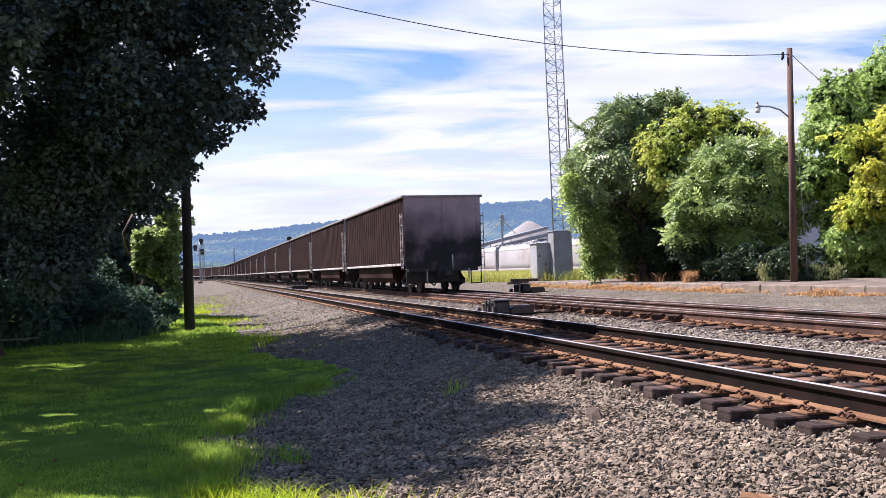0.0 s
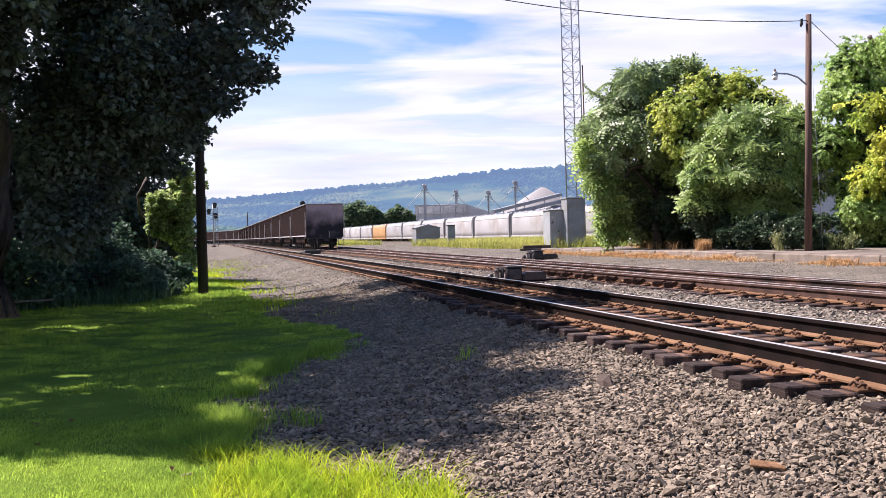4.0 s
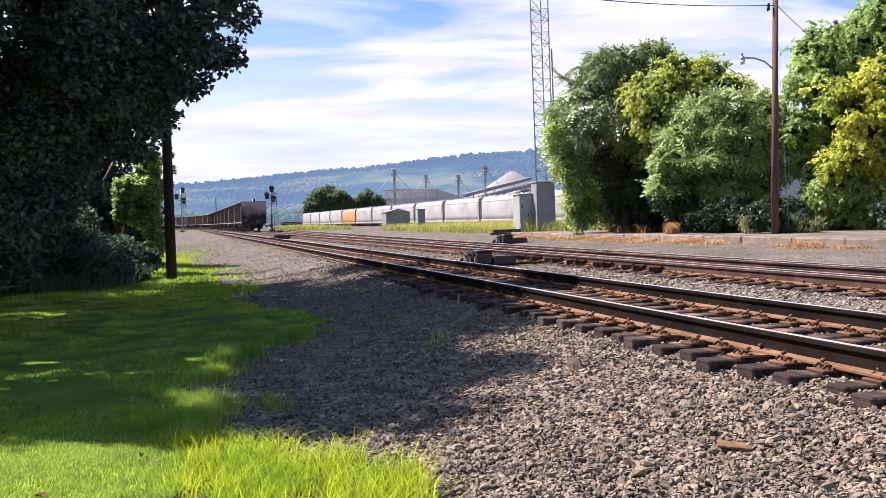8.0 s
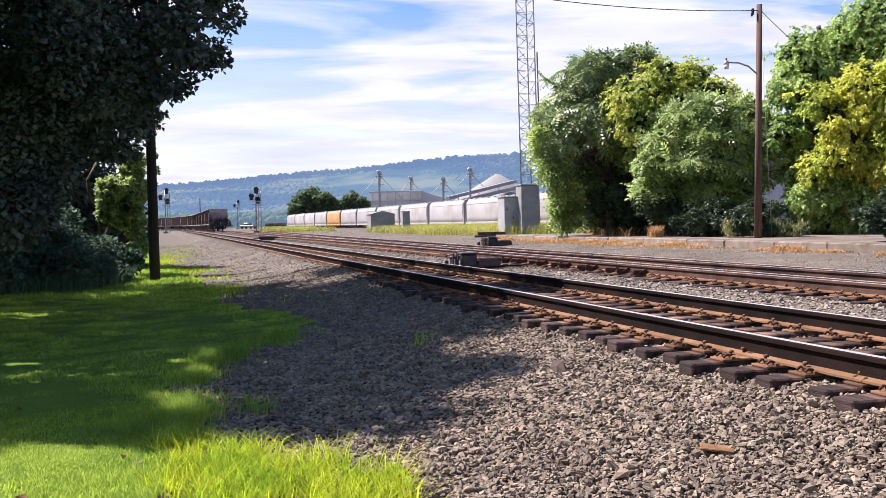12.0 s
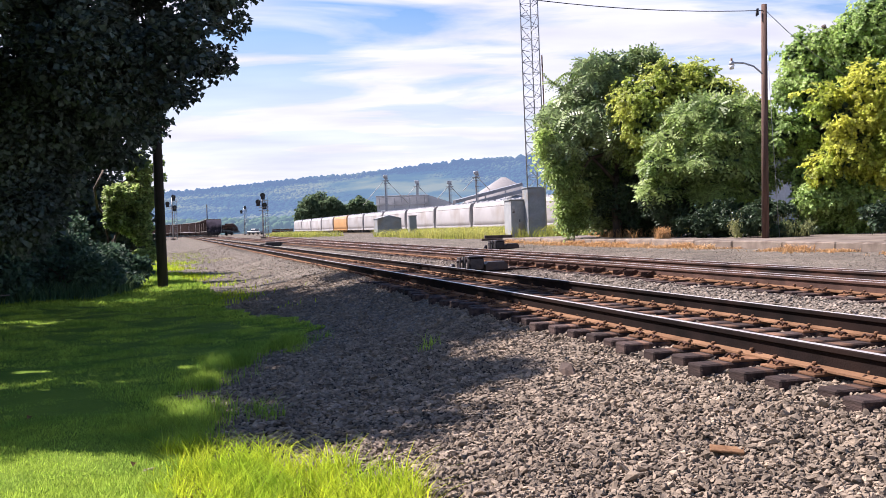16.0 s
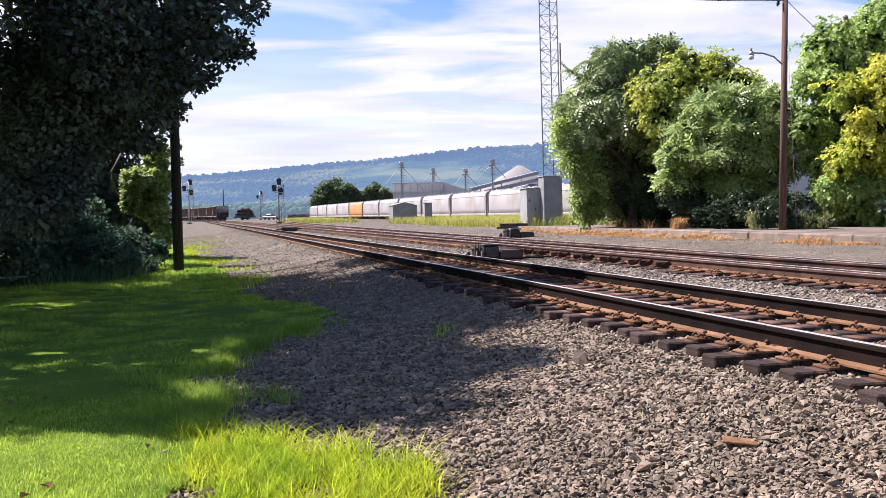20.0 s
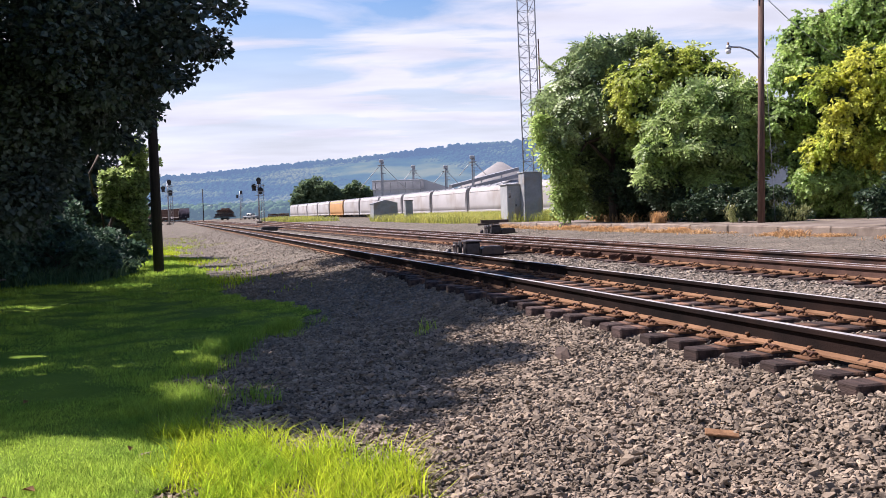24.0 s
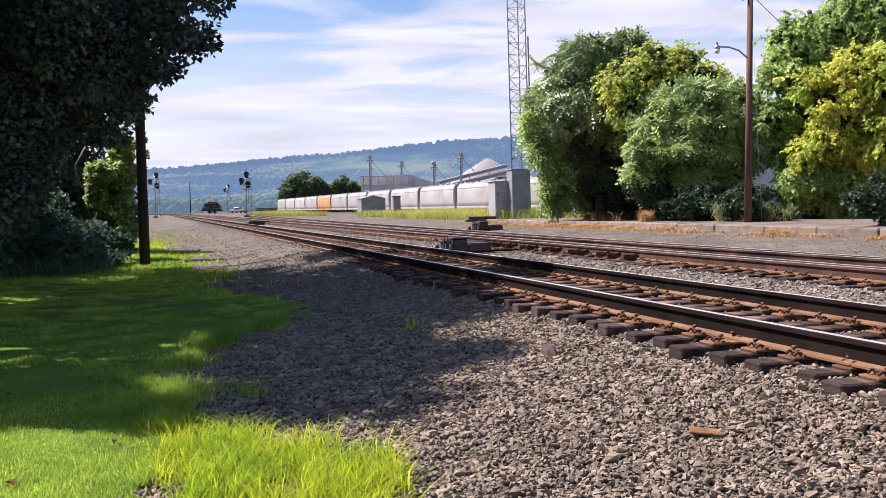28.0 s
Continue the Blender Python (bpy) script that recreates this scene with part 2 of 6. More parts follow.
M["dry"] = material("dry_grass", (0.36, 0.20, 0.08), (0.48, 0.31, 0.15), 1.0, 0.85, 0, 0, 8, per="island", spread=0.4, translucent=0.3)
# near-black brown, much darker than the rail feet
M["dark_iron"] = material("near_black_iron", (0.007, 0.0055, 0.005), (0.015, 0.010, 0.009), 3, 0.85, 0.0, 0.4, 60, stain=(0.022, 0.013, 0.010), stain_scale=0.9, spec=0.06)
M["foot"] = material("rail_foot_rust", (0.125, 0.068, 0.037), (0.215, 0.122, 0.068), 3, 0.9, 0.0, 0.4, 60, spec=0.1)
M["steel"] = material("polished_rail_head", (0.50, 0.46, 0.44), (0.64, 0.59, 0.56), 3, 0.38, 0.45, 0.05, 90)
M["clip"] = material("dark_rail_clip", (0.045, 0.025, 0.018), (0.10, 0.052, 0.034), 6, 0.85, 0.0, 0.4, 50, per="object", spread=0.35, spec=0.15)
M["plate"] = material("rusty_tie_plate", (0.115, 0.06, 0.034), (0.20, 0.108, 0.06), 6, 0.9, 0.0, 0.5, 50, per="object", spread=0.35, spec=0.1)
M["tie"] = material("creosoted_tie", (0.026, 0.018, 0.016), (0.075, 0.05, 0.042), 3, 0.9, 0, 0.9, 22, per="object", spread=0.5, stretch=(6, 0.7, 6), stain=(0.21, 0.115, 0.07), stain_scale=0.8, spec=0.2)
M["old_plate"] = material("old_brown_iron", (0.13, 0.07, 0.036), (0.22, 0.125, 0.065), 12, 0.9, 0.0, 0.5, 50, spec=0.1)
# bush leaf colour darkened and blued for shade at the lawn edge
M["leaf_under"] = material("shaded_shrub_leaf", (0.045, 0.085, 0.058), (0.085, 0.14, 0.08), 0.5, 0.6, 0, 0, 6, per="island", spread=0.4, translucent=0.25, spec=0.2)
M["tie_far"] = material("creosoted_ties_far", (0.05, 0.035, 0.028), (0.11, 0.075, 0.055), 3, 0.9, 0, 0.5, 22, per="island", spread=0.4)
M["coal"] = material("coal_car_paint", (0.012, 0.007, 0.006), (0.026, 0.014, 0.012), 0.7, 0.8, 0.0, 0.25, 9, stain=(0.036, 0.02, 0.016), stain_scale=0.6, spec=0.04)
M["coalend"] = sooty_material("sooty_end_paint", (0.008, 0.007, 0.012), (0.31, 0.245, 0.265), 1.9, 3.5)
M["chord"] = material("worn_top_chord", (0.16, 0.14, 0.125), (0.25, 0.22, 0.2), 2, 0.55, 0.2, 0.2, 30)
M["white"] = material("white_paint_sill_highlight", (0.30, 0.28, 0.265), (0.46, 0.44, 0.42), 4, 0.6, 0, 0.1, 30, stain=(0.08, 0.06, 0.05), stain_scale=2.5)
M["truck"] = material("pale_paint", (0.36, 0.36, 0.365), (0.44, 0.44, 0.445), 2, 0.35, 0, 0, 20)
M["machine"] = material("grimy_machine_paint", (0.014, 0.012, 0.016), (0.038, 0.032, 0.038), 5, 0.5, 0.2, 0.4, 40, stain=(0.05, 0.032, 0.026), stain_scale=3)
# lids paler than the cases: a highlight put into their colour
M["lid"] = material("dark_lid_highlight", (0.05, 0.045, 0.05), (0.10, 0.09, 0.095), 5, 0.5, 0.2, 0.3, 40)
M["black"] = material("black_iron", (0.012, 0.012, 0.013), (0.03, 0.028, 0.027), 4, 0.6, 0.3, 0.3, 40)
M["hopper"] = material("grey_hopper_paint", (0.31, 0.30, 0.295), (0.37, 0.36, 0.352), 0.35, 0.5, 0.0, 0.05, 2.5, per="object", spread=0.10, stain=(0.27, 0.245, 0.22), stain_scale=0.25, grain=0.06)
M["tan"] = material("tan_hopper_paint", (0.36, 0.19, 0.065), (0.42, 0.235, 0.085), 0.3, 0.55, 0.0, 0.1, 6)
M["galv"] = material("galvanised_steel", (0.26, 0.27, 0.285), (0.36, 0.375, 0.39), 2, 0.45, 0.5, 0.1, 30, per="object", spread=0.1)
M["grey"] = material("grey_cabinet_paint", (0.17, 0.185, 0.19), (0.23, 0.245, 0.25), 1.5, 0.55, 0.0, 0.15, 20, stain=(0.2, 0.17, 0.13), stain_scale=0.8)
M["silver"] = material("silver_shelter_paint", (0.26, 0.275, 0.275), (0.34, 0.35, 0.35), 1.2, 0.5, 0.1, 0.15, 18, stain=(0.3, 0.26, 0.2), stain_scale=0.7)
M["pole"] = material("weathered_pole", (0.06, 0.034, 0.024), (0.125, 0.07, 0.05), 3, 0.9, 0, 0.8, 24, stretch=(5, 5, 0.4))
M["darkpole"] = material("creosoted_pole", (0.010, 0.008, 0.008), (0.026, 0.020, 0.018), 3, 0.9, 0, 0.8, 24, stretch=(5, 5, 0.4))
M["wire"] = material("insulated_wire", (0.03, 0.03, 0.035), (0.06, 0.06, 0.07), 3, 0.6, 0, 0, 20)
M["concrete"] = material("old_concrete", (0.14, 0.11, 0.083), (0.235, 0.19, 0.15), 0.8, 0.9, 0, 0.6, 22, stain=(0.085, 0.06, 0.043), stain_scale=0.9, per="object", spread=0.2)
M["bark"] = material("bark", (0.05, 0.038, 0.028), (0.11, 0.085, 0.065), 3, 0.95, 0, 1.0, 18, stretch=(4, 4, 0.7))
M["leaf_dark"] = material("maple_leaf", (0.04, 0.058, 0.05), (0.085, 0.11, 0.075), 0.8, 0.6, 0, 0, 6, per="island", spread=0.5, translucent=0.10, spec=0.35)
M["rust_red"] = material("red_brown_rail_rust", (0.05, 0.028, 0.021), (0.10, 0.055, 0.04), 3, 0.8, 0.0, 0.4, 60, stain=(0.02, 0.013, 0.011), stain_scale=0.9, spec=0.2)
M["leaf_mid"] = material("ailanthus_leaf", (0.13, 0.19, 0.072), (0.26, 0.33, 0.13), 0.5, 0.45, 0, 0, 6, per="island", spread=0.5, translucent=0.28, spec=0.55)
M["leaf_fresh"] = material("sunlit_sumac_leaf", (0.19, 0.275, 0.08), (0.36, 0.45, 0.145), 0.5, 0.5, 0, 0, 6, per="island", spread=0.45, translucent=0.40, spec=0.45)
M["leaf_green"] = material("broad_leaf", (0.19, 0.29, 0.08), (0.38, 0.49, 0.14), 0.5, 0.5, 0, 0, 6, per="island", spread=0.45, translucent=0.44, spec=0.45)
# leaf colour darkened for the shade inside and below the crowns
M["leaf_shade"] = material("shade_dark_leaf", (0.032, 0.055, 0.03), (0.062, 0.095, 0.042), 0.5, 0.5, 0, 0, 6, per="island", spread=0.4, translucent=0.15, spec=0.2)
M["leaf_lime"] = material("lime_green_leaf", (0.25, 0.32, 0.06), (0.44, 0.47, 0.095), 0.7, 0.5, 0, 0, 6, per="island", spread=0.4, translucent=0.46, spec=0.3)
M["leaf_yellow"] = material("yellowing_leaf", (0.27, 0.36, 0.06), (0.50, 0.50, 0.085), 0.7, 0.5, 0, 0, 6, per="island", spread=0.4, translucent=0.52, spec=0.3)
M["leaf_bush"] = material("bush_leaf", (0.16, 0.23, 0.075), (0.33, 0.40, 0.14), 0.8, 0.55, 0, 0, 6, per="island", spread=0.6, translucent=0.45, spec=0.3)
M["roof"] = material("metal_roof", (0.23, 0.24, 0.26), (0.30, 0.31, 0.33), 0.2, 0.5, 0.2, 0.1, 3)
M["siding"] = material("pale_siding", (0.42, 0.42, 0.42), (0.50, 0.50, 0.49), 0.2, 0.6, 0.0, 0.1, 3)
M["heap"] = material("grain_heap", (0.20, 0.19, 0.185), (0.26, 0.25, 0.24), 0.1, 0.95, 0.0, 0.3, 2)
# the bluish emission stands in for haze over the far ridge
M["hill"] = material("wooded_hill_haze_glow", (0.004, 0.016, 0.016), (0.024, 0.05, 0.02), 0.007, 1.0, 0, 0, 0.03, per="island", spread=0.2, glow=(0.18, 0.27, 0.43, 0.40), spec=0.0, stain=(0.085, 0.09, 0.03), stain_scale=0.007)
M["fartree"] = material("far_foliage", (0.085, 0.13, 0.07), (0.16, 0.21, 0.11), 0.05, 0.8, 0, 0, 2, per="island", spread=0.45, translucent=0.3, spec=0.1)
# valley woods: haze put in as a weaker bluish emission
M["farwood"] = material("distant_wood_haze_glow", (0.025, 0.045, 0.03), (0.05, 0.08, 0.035), 0.02, 1.0, 0, 0, 1, per="island", spread=0.4, glow=(0.19, 0.28, 0.36, 0.30), spec=0.0)
M["glass"] = material("dark_glass", (0.02, 0.025, 0.03), (0.03, 0.035, 0.04), 2, 0.1, 0, 0, 9)
M["bluewall"] = material("blue_grey_wall", (0.42, 0.47, 0.53), (0.50, 0.55, 0.60), 0.5, 0.8, 0, 0.1, 10)
M["lens"] = material("lamp_lens", (0.55, 0.55, 0.52), (0.7, 0.7, 0.66), 4, 0.25, 0, 0, 20)
M["brown"] = material("dead_leaf", (0.16, 0.08, 0.03), (0.28, 0.15, 0.06), 9, 0.9, 0, 0.3, 40)

# ---- mesh helpers ----


def shape(name, bm, mats, smooth=False):
    me = bpy.data.meshes.new(name)
    bm.to_mesh(me)
    bm.free()
    for m in (mats if isinstance(mats, (list, tuple)) else [mats]):
        me.materials.append(m)
    if smooth:
        me.polygons.foreach_set("use_smooth", [True] * len(me.polygons))
    return me


def part(name, bm, mats, parent, label="", smooth=False, m=None):
    """One mesh object under a thing or a part. bm: a bmesh, or a mesh that is shared."""
    me = bm if isinstance(bm, bpy.types.Mesh) else shape(name, bm, mats, smooth)
    ob = new(name, me)
    ob.parent = parent
    if m is not None:
        ob.matrix_basis = m
    return tagged(ob, label)


def thing(name, label, category, m=None, group="", kind=""):
    ob = new(name)
    ob.empty_display_size = 0.3
    if m is not None:
        ob.matrix_basis = m
    return tagged(ob, label, category, group, kind)


def solo(name, bm, mats, label, category="", kind="", m=None, smooth=False, group=""):
    me = bm if isinstance(bm, bpy.types.Mesh) else shape(name, bm, mats, smooth)
    ob = new(name, me)
    if m is not None:
        ob.matrix_basis = m
    return tagged(ob, label, category, group, kind)


def box(bm, c, s, rot=None, bevel=0.0, mi=0):
    """A box with centre c and full sizes s, added to bm."""
    m = Matrix.Translation(c) @ (rot or Matrix()) @ Matrix.Diagonal((*s, 1))
    r = bmesh.ops.create_cube(bm, size=1, matrix=m)
    faces = {f for v in r["verts"] for f in v.link_faces}
    if bevel:
        edges = {e for v in r["verts"] for e in v.link_edges}
        rb = bmesh.ops.bevel(bm, geom=list(edges), offset=bevel, segments=1, affect="EDGES", profile=0.5)
        faces |= set(rb["faces"])
    for f in faces:
        if f.is_valid:
            f.material_index = mi
    return bm


def tube(bm, a, b, r1, r2=None, n=8, mi=0, caps=True):
    """A tapered round bar from a to b."""
    a, b = Vector(a), Vector(b)
    d = b - a
    q = d.to_track_quat("Z", "Y").to_matrix().to_4x4()
    r = bmesh.ops.create_cone(bm, cap_ends=caps, segments=n, radius1=r1, radius2=r1 if r2 is None else r2, depth=d.length,
                              matrix=Matrix.Translation((a + b) / 2) @ q)
    for f in {f for v in r["verts"] for f in v.link_faces}:
        f.material_index = mi
        f.smooth = len(f.verts) == 4
    return bm


def pipe(bm, pts, radii, n=8):
    """One bent, tapering round bar through the points."""
    pts = [Vector(p) for p in pts]
    rings = []
    for i, p in enumerate(pts):
        d = (pts[min(i + 1, len(pts) - 1)] - pts[max(i - 1, 0)]).normalized()
        q = d.to_track_quat("Z", "Y").to_matrix()
        r = radii[i] if isinstance(radii, (list, tuple)) else radii
        rings.append([bm.verts.new(p + q @ Vector((r * math.cos(2 * math.pi * k / n), r * math.sin(2 * math.pi * k / n), 0))) for k in range(n)])
    for a, b in zip(rings, rings[1:]):
        for k in range(n):
            bm.faces.new((a[k], a[(k + 1) % n], b[(k + 1) % n], b[k])).smooth = True
    bm.faces.new(rings[0][::-1])
    bm.faces.new(rings[-1])
    return bm


def prism(bm, outline, axis_a, axis_b, mi=0):
    """Extrude a closed outline of (x, z) points from y = axis_a to y = axis_b."""
    va = [bm.verts.new((x, axis_a, z)) for x, z in outline]
    vb = [bm.verts.new((x, axis_b, z)) for x, z in outline]
    n = len(outline)
    fs = [bm.faces.new(va), bm.faces.new(vb[::-1])]
    for i in range(n):
        fs.append(bm.faces.new((va[i], vb[i], vb[(i + 1) % n], va[(i + 1) % n])))
    for f in fs:
        f.material_index = mi
    bmesh.ops.recalc_face_normals(bm, faces=fs)
    return bm


def raw_mesh(name, verts, faces, mats, smooth=False):
    """A mesh from numpy arrays: verts (n, 3), faces (m, k) with k = 3 or 4."""
    me = bpy.data.meshes.new(name)
    verts, faces = np.asarray(verts, dtype=np.float32), np.asarray(faces, dtype=np.int32)
    k = faces.shape[1]
    me.vertices.add(len(verts))
    me.vertices.foreach_set("co", verts.ravel())
    me.loops.add(faces.size)
    me.loops.foreach_set("vertex_index", faces.ravel())
    me.polygons.add(len(faces))
    me.polygons.foreach_set("loop_start", np.arange(0, faces.size, k, dtype=np.int32))
    me.polygons.foreach_set("use_smooth", np.full(len(faces), smooth, dtype=bool))
    for m in (mats if isinstance(mats, (list, tuple)) else [mats]):
        me.materials.append(m)
    me.update(calc_edges=True)
    return me


RNG = np.random.default_rng(7)


def turns(n, tilt=math.pi):
    """n random rotation matrices; tilt limits how far z leans."""
    yaw, lean, spin = RNG.uniform(0, 2 * np.pi, n), RNG.uniform(0, tilt, n), RNG.uniform(0, 2 * np.pi, n)

    def rz(a):
        c, s, o, i = np.cos(a), np.sin(a), np.zeros(n), np.ones(n)
        return np.stack([np.stack([c, -s, o], -1), np.stack([s, c, o], -1), np.stack([o, o, i], -1)], 1)
    c, s, o, i = np.cos(lean), np.sin(lean), np.zeros(n), np.ones(n)
    rx = np.stack([np.stack([i, o, o], -1), np.stack([o, c, -s], -1), np.stack([o, s, c], -1)], 1)
    return rz(yaw) @ rx @ rz(spin)


def scatter(template_v, template_f, places, rots, scales):
    """Copies of a small template as one pair of arrays."""
    tv, tf = np.asarray(template_v, float), np.asarray(template_f)
    scales = np.asarray(scales, float)
    if scales.ndim == 1:
        scales = scales[:, None].repeat(3, 1)
    v = np.einsum("nij,nkj->nki", rots, tv[None] * scales[:, None, :]) + places[:, None, :]
    f = tf[None] + (np.arange(len(places)) * len(tv))[:, None, None]
    return v.reshape(-1, 3), f.reshape(-1, tf.shape[1])


# ---- the plan: a straight main line that bends left far off ----
ALONG = Vector((-math.sin(radians(14.56)), math.cos(radians(14.56)), 0))
ACROSS = Vector((math.cos(radians(14.56)), math.sin(radians(14.56)), 0))
BASE = Vector((9.83, 0, 0))
BEND, RADIUS = 268.0, 330.0
RAIL_TOP = 0.70
TRACK_NEAR, TRACK_TRAIN = -4.45, 0.0


def on_line(s, u, z=0.0):
    """The place s metres along the line and u metres to its right, with the heading there in degrees."""
    if s <= BEND:
        p = BASE + ALONG * s + ACROSS * u
        return Vector((p.x, p.y, z)), 14.56
    a = (s - BEND) / RADIUS
    centre = BASE + ALONG * BEND - ACROSS * RADIUS
    out = ACROSS * math.cos(a) + ALONG * math.sin(a)
    p = centre + out * (RADIUS + u)
    return Vector((p.x, p.y, z)), 14.56 + math.degrees(a)


PROFILE_U = np.array([-400, -30, -14, -9.6, -8.6, -7.4, -6.5, -5.95, -5.45, -3.2, -2.2, -1.4, 1.4, 3.2, 6.0, 9.0, 40, 900])
PROFILE_Z = np.array([0.3, 0.10, 0.05, 0.03, 0.05, 0.125, 0.245, 0.362, 0.455, 0.473, 0.43, 0.47, 0.47, 0.44, 0.56, 0.62, 0.62, 0.6])


def ground_z(x, y):
    s = (x - BASE.x) * ALONG.x + y * ALONG.y
    u = (x - BASE.x) * ACROSS.x + y * ACROSS.y
    z = np.interp(u, PROFILE_U, PROFILE_Z)
    far = np.clip((s - 22) / 30, 0, 1)
    # farther on the ballast is heaped over the tie ends
    heap = np.clip((s - 20) / 5, 0, 1) * np.interp(u, [-7.5, -6.2, -5.65, -5.25, -4.95], [0.0, 0.09, 0.095, 0.05, 0.0])
    return z + heap + far * np.interp(u, [-60, -10, -6, -5.5], [0.15, 0.22, 0.1, 0.0])


# ---- ground ----
def make_ground():
    us = np.unique(np.concatenate([np.linspace(-14, 8, 90), np.linspace(-60, 60, 61), [-2500, -1200, -600, -300, -150, -90, 90, 150, 300, 600, 1200, 2500]]))
    ss = np.unique(np.concatenate([np.linspace(-6, 40, 116), np.linspace(40, 120, 81), np.linspace(120, 360, 61), [-60, -30, -15, 420, 520, 700, 1000, 1400, 1900, 2600]]))
    U, S = np.meshgrid(us, ss)
    x = BASE.x + ALONG.x * S + ACROSS.x * U
    y = BASE.y + ALONG.y * S + ACROSS.y * U
    z = ground_z(x, y)
    bumps = np.sin(x * 1.7 + 2 * np.sin(y * 0.9)) * np.sin(y * 1.3 + np.sin(x * 1.1)) * 0.02
    z = z + np.where((U < -12) | (U > 9), bumps, 0.0)
    nu, ns = len(us), len(ss)
    i = (np.arange(ns - 1)[:, None] * nu + np.arange(nu - 1)[None]).ravel()
    faces = np.stack([i, i + 1, i + nu + 1, i + nu], 1)
    ob = new("ground", raw_mesh("ground", np.stack([x, y, z], -1).reshape(-1, 3), faces, [M["gravel"], M["dirt"], M["gap_shade"]], True))
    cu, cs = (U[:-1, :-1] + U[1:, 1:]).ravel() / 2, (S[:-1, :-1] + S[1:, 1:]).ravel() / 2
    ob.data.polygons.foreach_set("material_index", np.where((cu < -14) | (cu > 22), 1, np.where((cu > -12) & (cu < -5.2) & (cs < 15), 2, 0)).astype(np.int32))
    tagged(ob, "grey crushed stone ground sloping up to the railway tracks", "ground", kind="structure")


LAWN_Y = np.array([-8, 2.0, 4.5, 5.6, 7.2, 9.0, 10.5, 12.0, 13.5, 14.6, 15.8, 17.0, 19.0, 21.0, 24.0, 28.0, 34.0, 42.0, 60.0])
LAWN_X = np.array([-0.2, -0.6, -1.25, -1.45, -1.95, -2.3, -2.45, -2.35, -1.9, -1.7, -1.9, -2.7, -3.8, -4.4, -5.2, -6.3, -8.6, -12.0, -18.0])


def lawn_edge(y):
    return np.interp(y, LAWN_Y, LAWN_X) + 0.10 * np.sin(y * 3.1) + 0.06 * np.sin(y * 7.7 + 1)


def make_lawn():
    ys = np.concatenate([np.linspace(-8, 30, 153), np.linspace(31, 60, 30)])
    ts = np.concatenate([np.linspace(0, 6, 31), np.linspace(6.5, 45, 40)])
    Y, Tt = np.meshgrid(ys, ts, indexing="ij")
    x = lawn_edge(Y) - Tt
    z = ground_z(x, Y) + 0.012 + 0.035 * np.clip(Tt / 0.5, 0, 1) + 0.012 * np.sin(x * 2.3) * np.sin(Y * 1.9)
    n = len(ts)
    i = (np.arange(len(ys) - 1)[:, None] * n + np.arange(n - 1)[None]).ravel()
    ob = new("lawn", raw_mesh("lawn", np.stack([x, Y, z], -1).reshape(-1, 3), np.stack([i, i + n, i + n + 1, i + 1], 1), M["lawn"], True))
    tagged(ob, "mown green lawn beside the gravel with worn patches", "lawn", kind="structure")


def blades(name, xs, ys, z0, heights, widths, lean, mat_key, label, category, segments=2):
    """Grass blades: bent tapering strips."""
    n = len(xs)
    a = RNG.uniform(0, 2 * np.pi, n)
    bend = RNG.uniform(0.15, 1.0, n) * lean * heights
    side = np.stack([np.cos(a + np.pi / 2), np.sin(a + np.pi / 2), np.zeros(n)], -1)
    out = np.stack([np.cos(a), np.sin(a), np.zeros(n)], -1)
    base = np.stack([xs, ys, z0], -1)
    rows = []
    for k in range(segments + 1):
        f = k / segments
        c = base + out * (bend * f * f)[:, None] + np.array([0, 0, 1.0]) * (heights * (f - 0.25 * lean * f * f))[:, None]
        w = (widths * (1 - 0.85 * f) / 2)[:, None]
        rows += [c - side * w, c + side * w]
    v = np.stack(rows, 1)
    per = 2 * (segments + 1)
    f0 = np.array([[2 * k, 2 * k + 1, 2 * k + 3, 2 * k + 2] for k in range(segments)])
    f = (f0[None] + (np.arange(n) * per)[:, None, None]).reshape(-1, 4)
    ob = new(name, raw_mesh(name, v.reshape(-1, 3), f, M[mat_key]))
    return tagged(ob, label, category, kind="stuff")


def patchy(x, y, k=1.0):
    return np.sin(x * 1.3 * k + 1.7 * np.sin(y * 0.7 * k)) * np.sin(y * 1.1 * k + 1.3 * np.sin(x * 0.9 * k))


